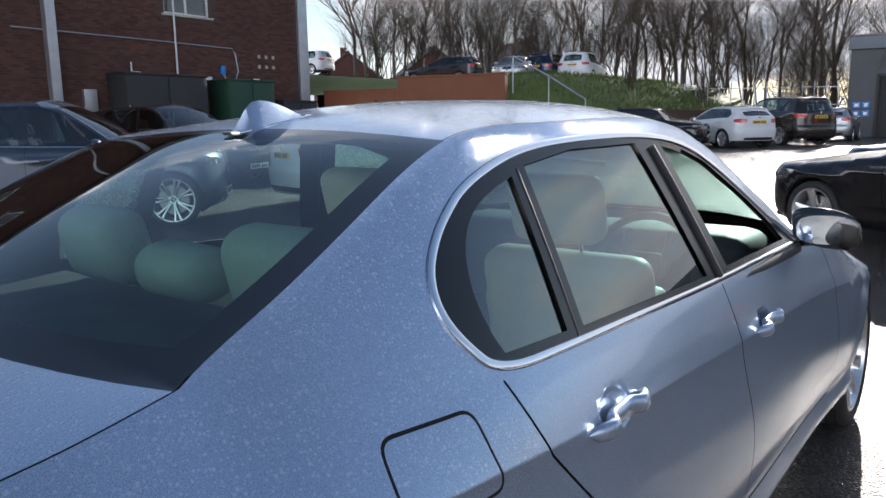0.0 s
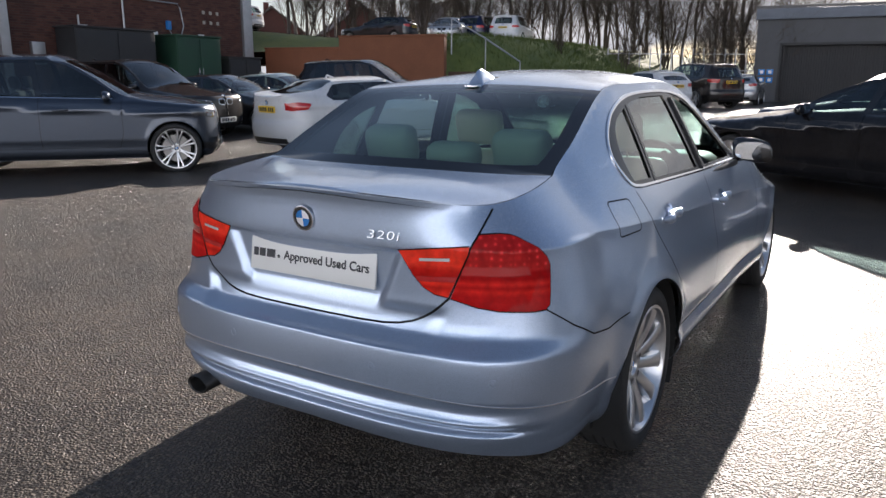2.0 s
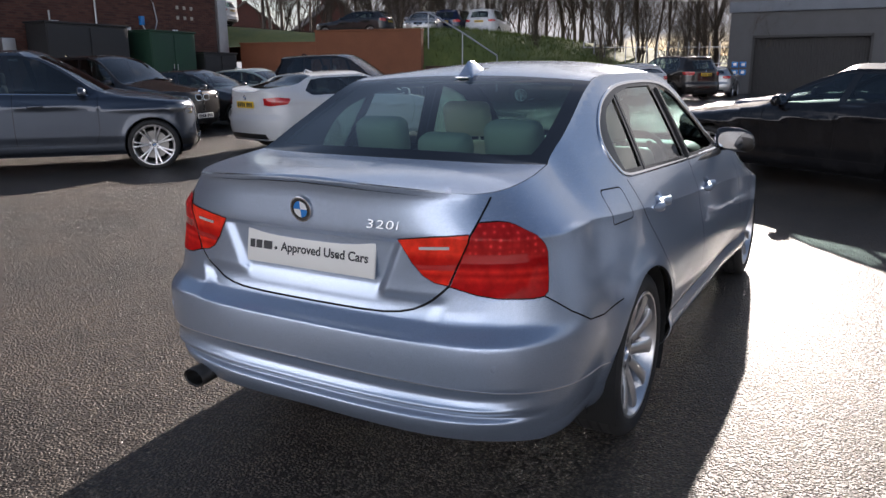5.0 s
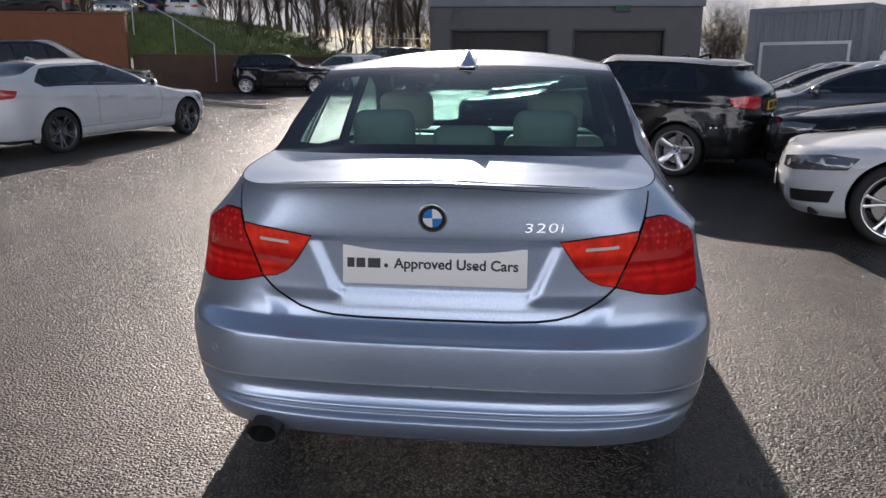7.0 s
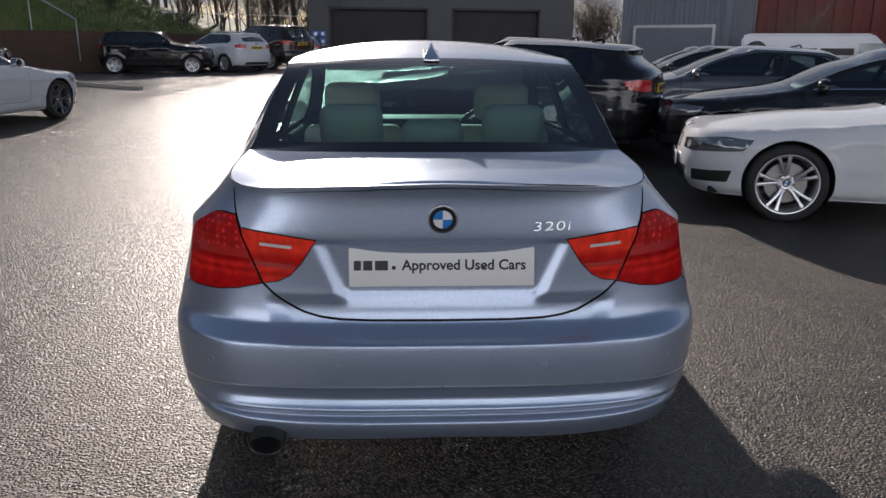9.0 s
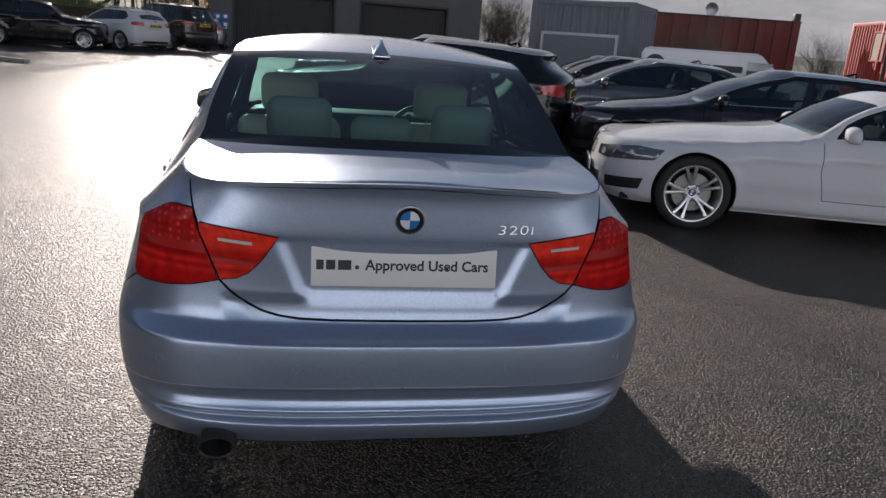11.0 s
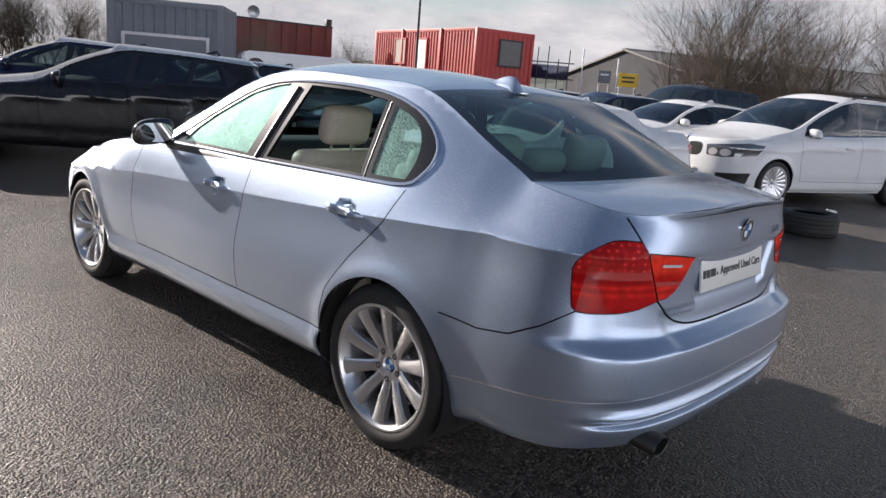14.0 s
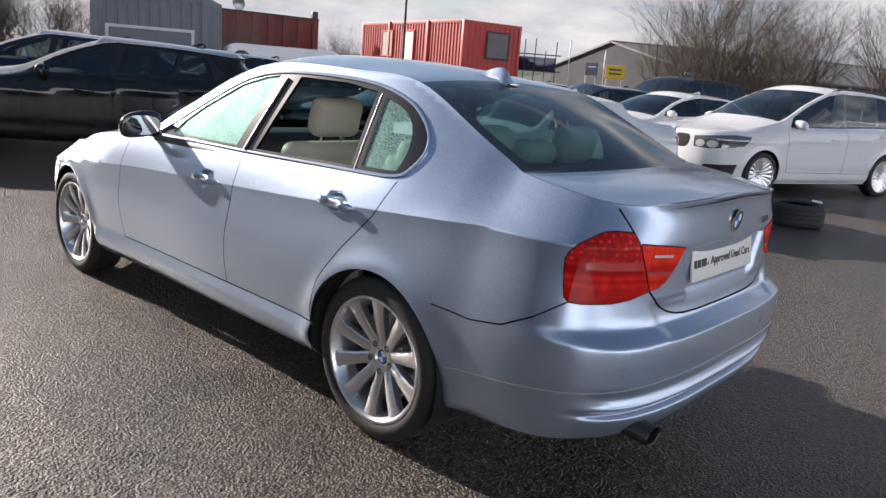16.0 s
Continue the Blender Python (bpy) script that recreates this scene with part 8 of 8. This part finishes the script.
# far sheds, houses and hills
def gable_house(name, label, at, turn, L, W, He, Hr, wall, roof, cat="house", chim=True, z=0.0):
    b = tagged(new(name, None), label, cat)
    b.matrix_world = Matrix.Translation((at[0], at[1], z)) @ pose(0, 0, 0, 0, 0, turn)
    bm = bmesh.new()
    pts = [(-W / 2, 0), (W / 2, 0), (W / 2, He), (0, Hr), (-W / 2, He)]
    f0, f1 = ([bm.verts.new((x, y, zz)) for x, zz in pts] for y in (-L / 2, L / 2))
    bm.faces.new(f0[::-1]), bm.faces.new(f1)
    for i in (4, 0, 1):
        j = (i + 1) % 5
        bm.faces.new((f0[i], f0[j], f1[j], f1[i]))
    bmesh.ops.recalc_face_normals(bm, faces=bm.faces[:])
    part("wall", bm, M[wall], b, "", None, False)
    for sx in (-1, 1):
        run = math.hypot(W / 2, Hr - He)
        ang = math.degrees(math.atan2(Hr - He, W / 2))
        part("roof", box_bm(run + 0.5, L + 0.6, 0.14, (0, 0, 0), 0.01), M[roof], b, "", Matrix.Translation((sx * W / 4, 0, (He + Hr) / 2 + 0.1)) @ pose(0, 0, 0, 0, sx * ang, 0), False)
    if chim:
        part("chimney", box_bm(0.6, 0.9, 1.6, (0, L * 0.3, Hr + 0.5), 0.02), M["brick"], b)
        for y in (-L * 0.25, L * 0.25):
            e = new("window", None)
            e.parent = b
            e.matrix_local = Matrix.Translation((W / 2 + 0.01, y, He * 0.6))
            part("frame", box_bm(0.06, 1.3, 1.1, (0, 0, 0), 0.01), M["sign_white"], e)
            part("pane", box_bm(0.07, 1.1, 0.9, (0.01, 0, 0)), M["glass_dark"], e)
    return b


gable_house("terraced_house", "brown-roofed house beyond the upper car park", (-56, 70), 50, 9, 7.5, 3.6, 6.6, "brick", "slate", z=3.4)
gable_house("terraced_house", "brown-roofed house with a chimney beyond the trees", (-47, 74), 60, 10, 7.5, 3.6, 6.8, "render", "slate", z=3.4)
gable_house("terraced_house", "low house beyond the upper car park", (-66, 66), 50, 9, 7.5, 3.6, 6.4, "brick", "slate", z=3.4)
gable_house("industrial_shed", "long grey gabled industrial shed behind the shrubs", (68.0, 19.7), -120, 40, 22, 2.74, 4.8, "shed_cladding", "roof_tile", "shed", False)


def hills():
    for name, r, h0, a0, a1, seed in (("far_hill", 420.0, 16.0, -120, 120, 2), ("near_rise", 160.0, 5.0, 20, 100, 5)):
        V, F = [], []
        n = 90
        for i in range(n + 1):
            a = radians(a0 + (a1 - a0) * i / n)
            h = h0 * (0.55 + 0.45 * noise.noise((i * 0.11, seed, 0.3)) + 0.12 * noise.noise((i * 0.6, seed, 4.0)))
            for k, (q, f) in enumerate(((r - 30, 0.0), (r, 0.55), (r + 30, 0.9), (r + 80, 1.0), (r + 160, 0.0))):
                V.append((math.sin(a) * q, math.cos(a) * q, max(h, 0.5) * f - 0.3))
        for i in range(n):
            for k in range(4):
                F.append((i * 5 + k, i * 5 + k + 1, (i + 1) * 5 + k + 1, (i + 1) * 5 + k))
        me = mesh_from(name, V, F)
        me.materials.append(M["hill"])
        tagged(new("backdrop", me), "low wooded hills far off", "hill", kind="structure")


hills()


# lamp posts, signs and other street things
def flood_post(at, h, label, heads=2):
    p = tagged(new("flood_light_post", None), label, "lamp post")
    p.matrix_world = Matrix.Translation((*at, ground_z(*at)))
    part("pole", tube_bm([(0, 0, 0), (0, 0, h * 0.6), (0, 0, h)], [0.07, 0.06, 0.05], 10), M["black_steel"], p)
    part("base", box_bm(0.3, 0.3, 0.08, (0, 0, 0.04), 0.01), M["galv"], p)
    part("cross_bar", tube_bm([(-0.45, 0, h), (0.45, 0, h)], 0.03), M["black_steel"], p)
    for k in range(heads):
        x = -0.4 + 0.8 * k
        part("flood_light", box_bm(0.5, 0.36, 0.2, (0, 0, 0), 0.03), M["black_steel"], p, "", Matrix.Translation((x, -0.05, h + 0.16)) @ pose(0, 0, 0, 25, 0, 12 - 24 * k))
    return p


flood_post((21.6, 23.3), 5.2, "black pole with two flood lights by the cabin")
for at, h in (((26.6, 17.6), 3.3), ((28.0, 16.6), 3.0)):
    p = tagged(new("scaffold_pole", None), "thin steel scaffold pole standing upright", "pole")
    p.matrix_world = Matrix.Translation((*at, 0))
    part("pole", tube_bm([(0, 0, 0), (0, 0, h)], 0.035, 8), M["galv"], p)
    part("foot", box_bm(0.25, 0.25, 0.05, (0, 0, 0.025)), M["galv"], p)
p = tagged(new("scaffold", None), "low scaffold frame with upright poles", "scaffold")
p.matrix_world = Matrix.Translation((33.6, 23.2, 0)) @ pose(0, 0, 0, 0, 0, 36)
for k in range(5):
    part("upright", tube_bm([(0, k * 0.6, 0), (0, k * 0.6, 3.1 + (0.55, 0.0, 0.7, 0.6, 0.3)[k])], 0.03, 8), M["black_steel"], p)
for z in (2.0, 2.9):
    part("ledger", tube_bm([(0.05, -0.3, z), (0.05, 2.7, z)], 0.03, 8), M["black_steel"], p)
part("netting", box_bm(0.05, 2.4, 0.8, (0.1, 1.2, 2.35), 0.01), M["paint_navy"], p, "dark blue sheeting")


def board_sign(label, at, z, w, h, mat, turn, bars=2, ink="ink"):
    s = tagged(new("board_sign", None), label, "sign")
    s.matrix_world = Matrix.Translation((*at, 0)) @ pose(0, 0, 0, 0, 0, turn)
    for sx in (-1, 1):
        part("leg", tube_bm([(sx * w * 0.4, 0.04, 0), (sx * w * 0.4, 0.04, z)], 0.03, 8), M["galv"], s)
    part("board", box_bm(w, 0.05, h, (0, 0, z), 0.01), M[mat], s)
    for k in range(bars):
        part("lettering_bar", box_bm(w * 0.65, 0.01, h * 0.13, (0, -0.03, z + h * 0.18 - k * h * 0.3)), M[ink], s)


board_sign("yellow dealer sign on two legs", (20.5, 11.6), 1.9, 0.66, 0.46, "yellow", -60)
board_sign("blue-grey board beside the yellow sign", (20.1, 12.3), 1.95, 0.42, 0.42, "blue_grey_steel", -60, 1, "white")
board_sign("white board on two legs", (21.5, 9.3), 1.9, 0.75, 0.32, "sign_white", -62)
board_sign("green board at the edge of the yard", (21.0, 3.2), 1.55, 1.6, 0.5, "green_steel", -75, 1, "white")


def van():
    v = tagged(new("panel_van", None), "white panel van with dark lettering along its side", "van")
    v.matrix_world = Matrix.Translation((10.6, 16.15, 0)) @ pose(0, 0, 0, 0, 0, -26) @ Matrix.Scale(0.82, 4)
    bm = bmesh.new()
    prof = [(-2.5, 0.35), (-2.5, 2.05), (-2.35, 2.15), (1.1, 2.15), (1.75, 1.55), (2.6, 1.25), (2.75, 0.9), (2.75, 0.35)]
    a, b = ([bm.verts.new((x, y, z)) for x, z in prof] for y in (-0.95, 0.95))
    bm.faces.new(a), bm.faces.new(b[::-1])
    for i in range(len(prof)):
        j = (i + 1) % len(prof)
        bm.faces.new((a[j], a[i], b[i], b[j]))
    bmesh.ops.recalc_face_normals(bm, faces=bm.faces[:])
    bmesh.ops.bevel(bm, geom=bm.edges[:], offset=0.07, segments=3, affect="EDGES")
    part("body", bm, M["van_white"], v)
    part("side_window", box_bm(0.75, 0.03, 0.5, (1.15, -0.955, 1.62), 0.01), M["glass_dark"], v)
    for k, w in enumerate((1.5, 0.9)):
        part("lettering_bar", box_bm(w, 0.012, 0.2, (-1.1 + k * 1.3, -0.956, 1.62)), M["ink"], v)
    part("side_graphic", lathe_bm([(0.0, 0.0), (0.0, 0.33), (-0.01, 0.33)], 24, "Y"), M["ink"], v, "", Matrix.Translation((-2.05, -0.953, 1.6)))
    for x in (-1.6, 1.75):
        for y in (-0.85, 0.85):
            part("wheel", make_tyre(0.33, 0.2, 0.2), M["rubber"], v, "", Matrix.Translation((x, y, 0.33)) @ pose(0, 0, 0, 0, 0, 90))


van()


def loose_tyre():
    t = tagged(new("loose_tyre", None), "worn black tyre lying flat on the tarmac", "tyre")
    t.matrix_world = Matrix.Translation((6.42, 0.78, 0.0))
    part("casing", make_tyre(0.32, 0.21, 0.26), M["rubber"], t, "", Matrix.Translation((0, 0, 0.13)) @ pose(0, 0, 0, 0, 90, 0))
    part("wrapper", pad_bm(0.14, 0.09, 0.03, 0.012), M["sign_white"], t, "crumpled pale scrap lying on it", Matrix.Translation((0.21, -0.16, 0.275)) @ pose(0, 0, 0, 8, 5, 30))


loose_tyre()


def palisade():
    f = structure("mesh_fence", "thin steel fence at the back of the yard", "fence")
    m, L = frame_m((-13.5, 38.0), (-5.9, 42.6))
    f.matrix_world = m @ Matrix.Translation((0, 0, 0.9))
    for k in range(16):
        part("post", box_bm(0.05, 0.05, 2.4, (k * L / 15, 0, 1.2)), M["galv"], f)
    for z in (0.3, 1.2, 2.1):
        part("fence_rail", box_bm(L, 0.03, 0.04, (L / 2, 0.04, z)), M["galv"], f)


palisade()
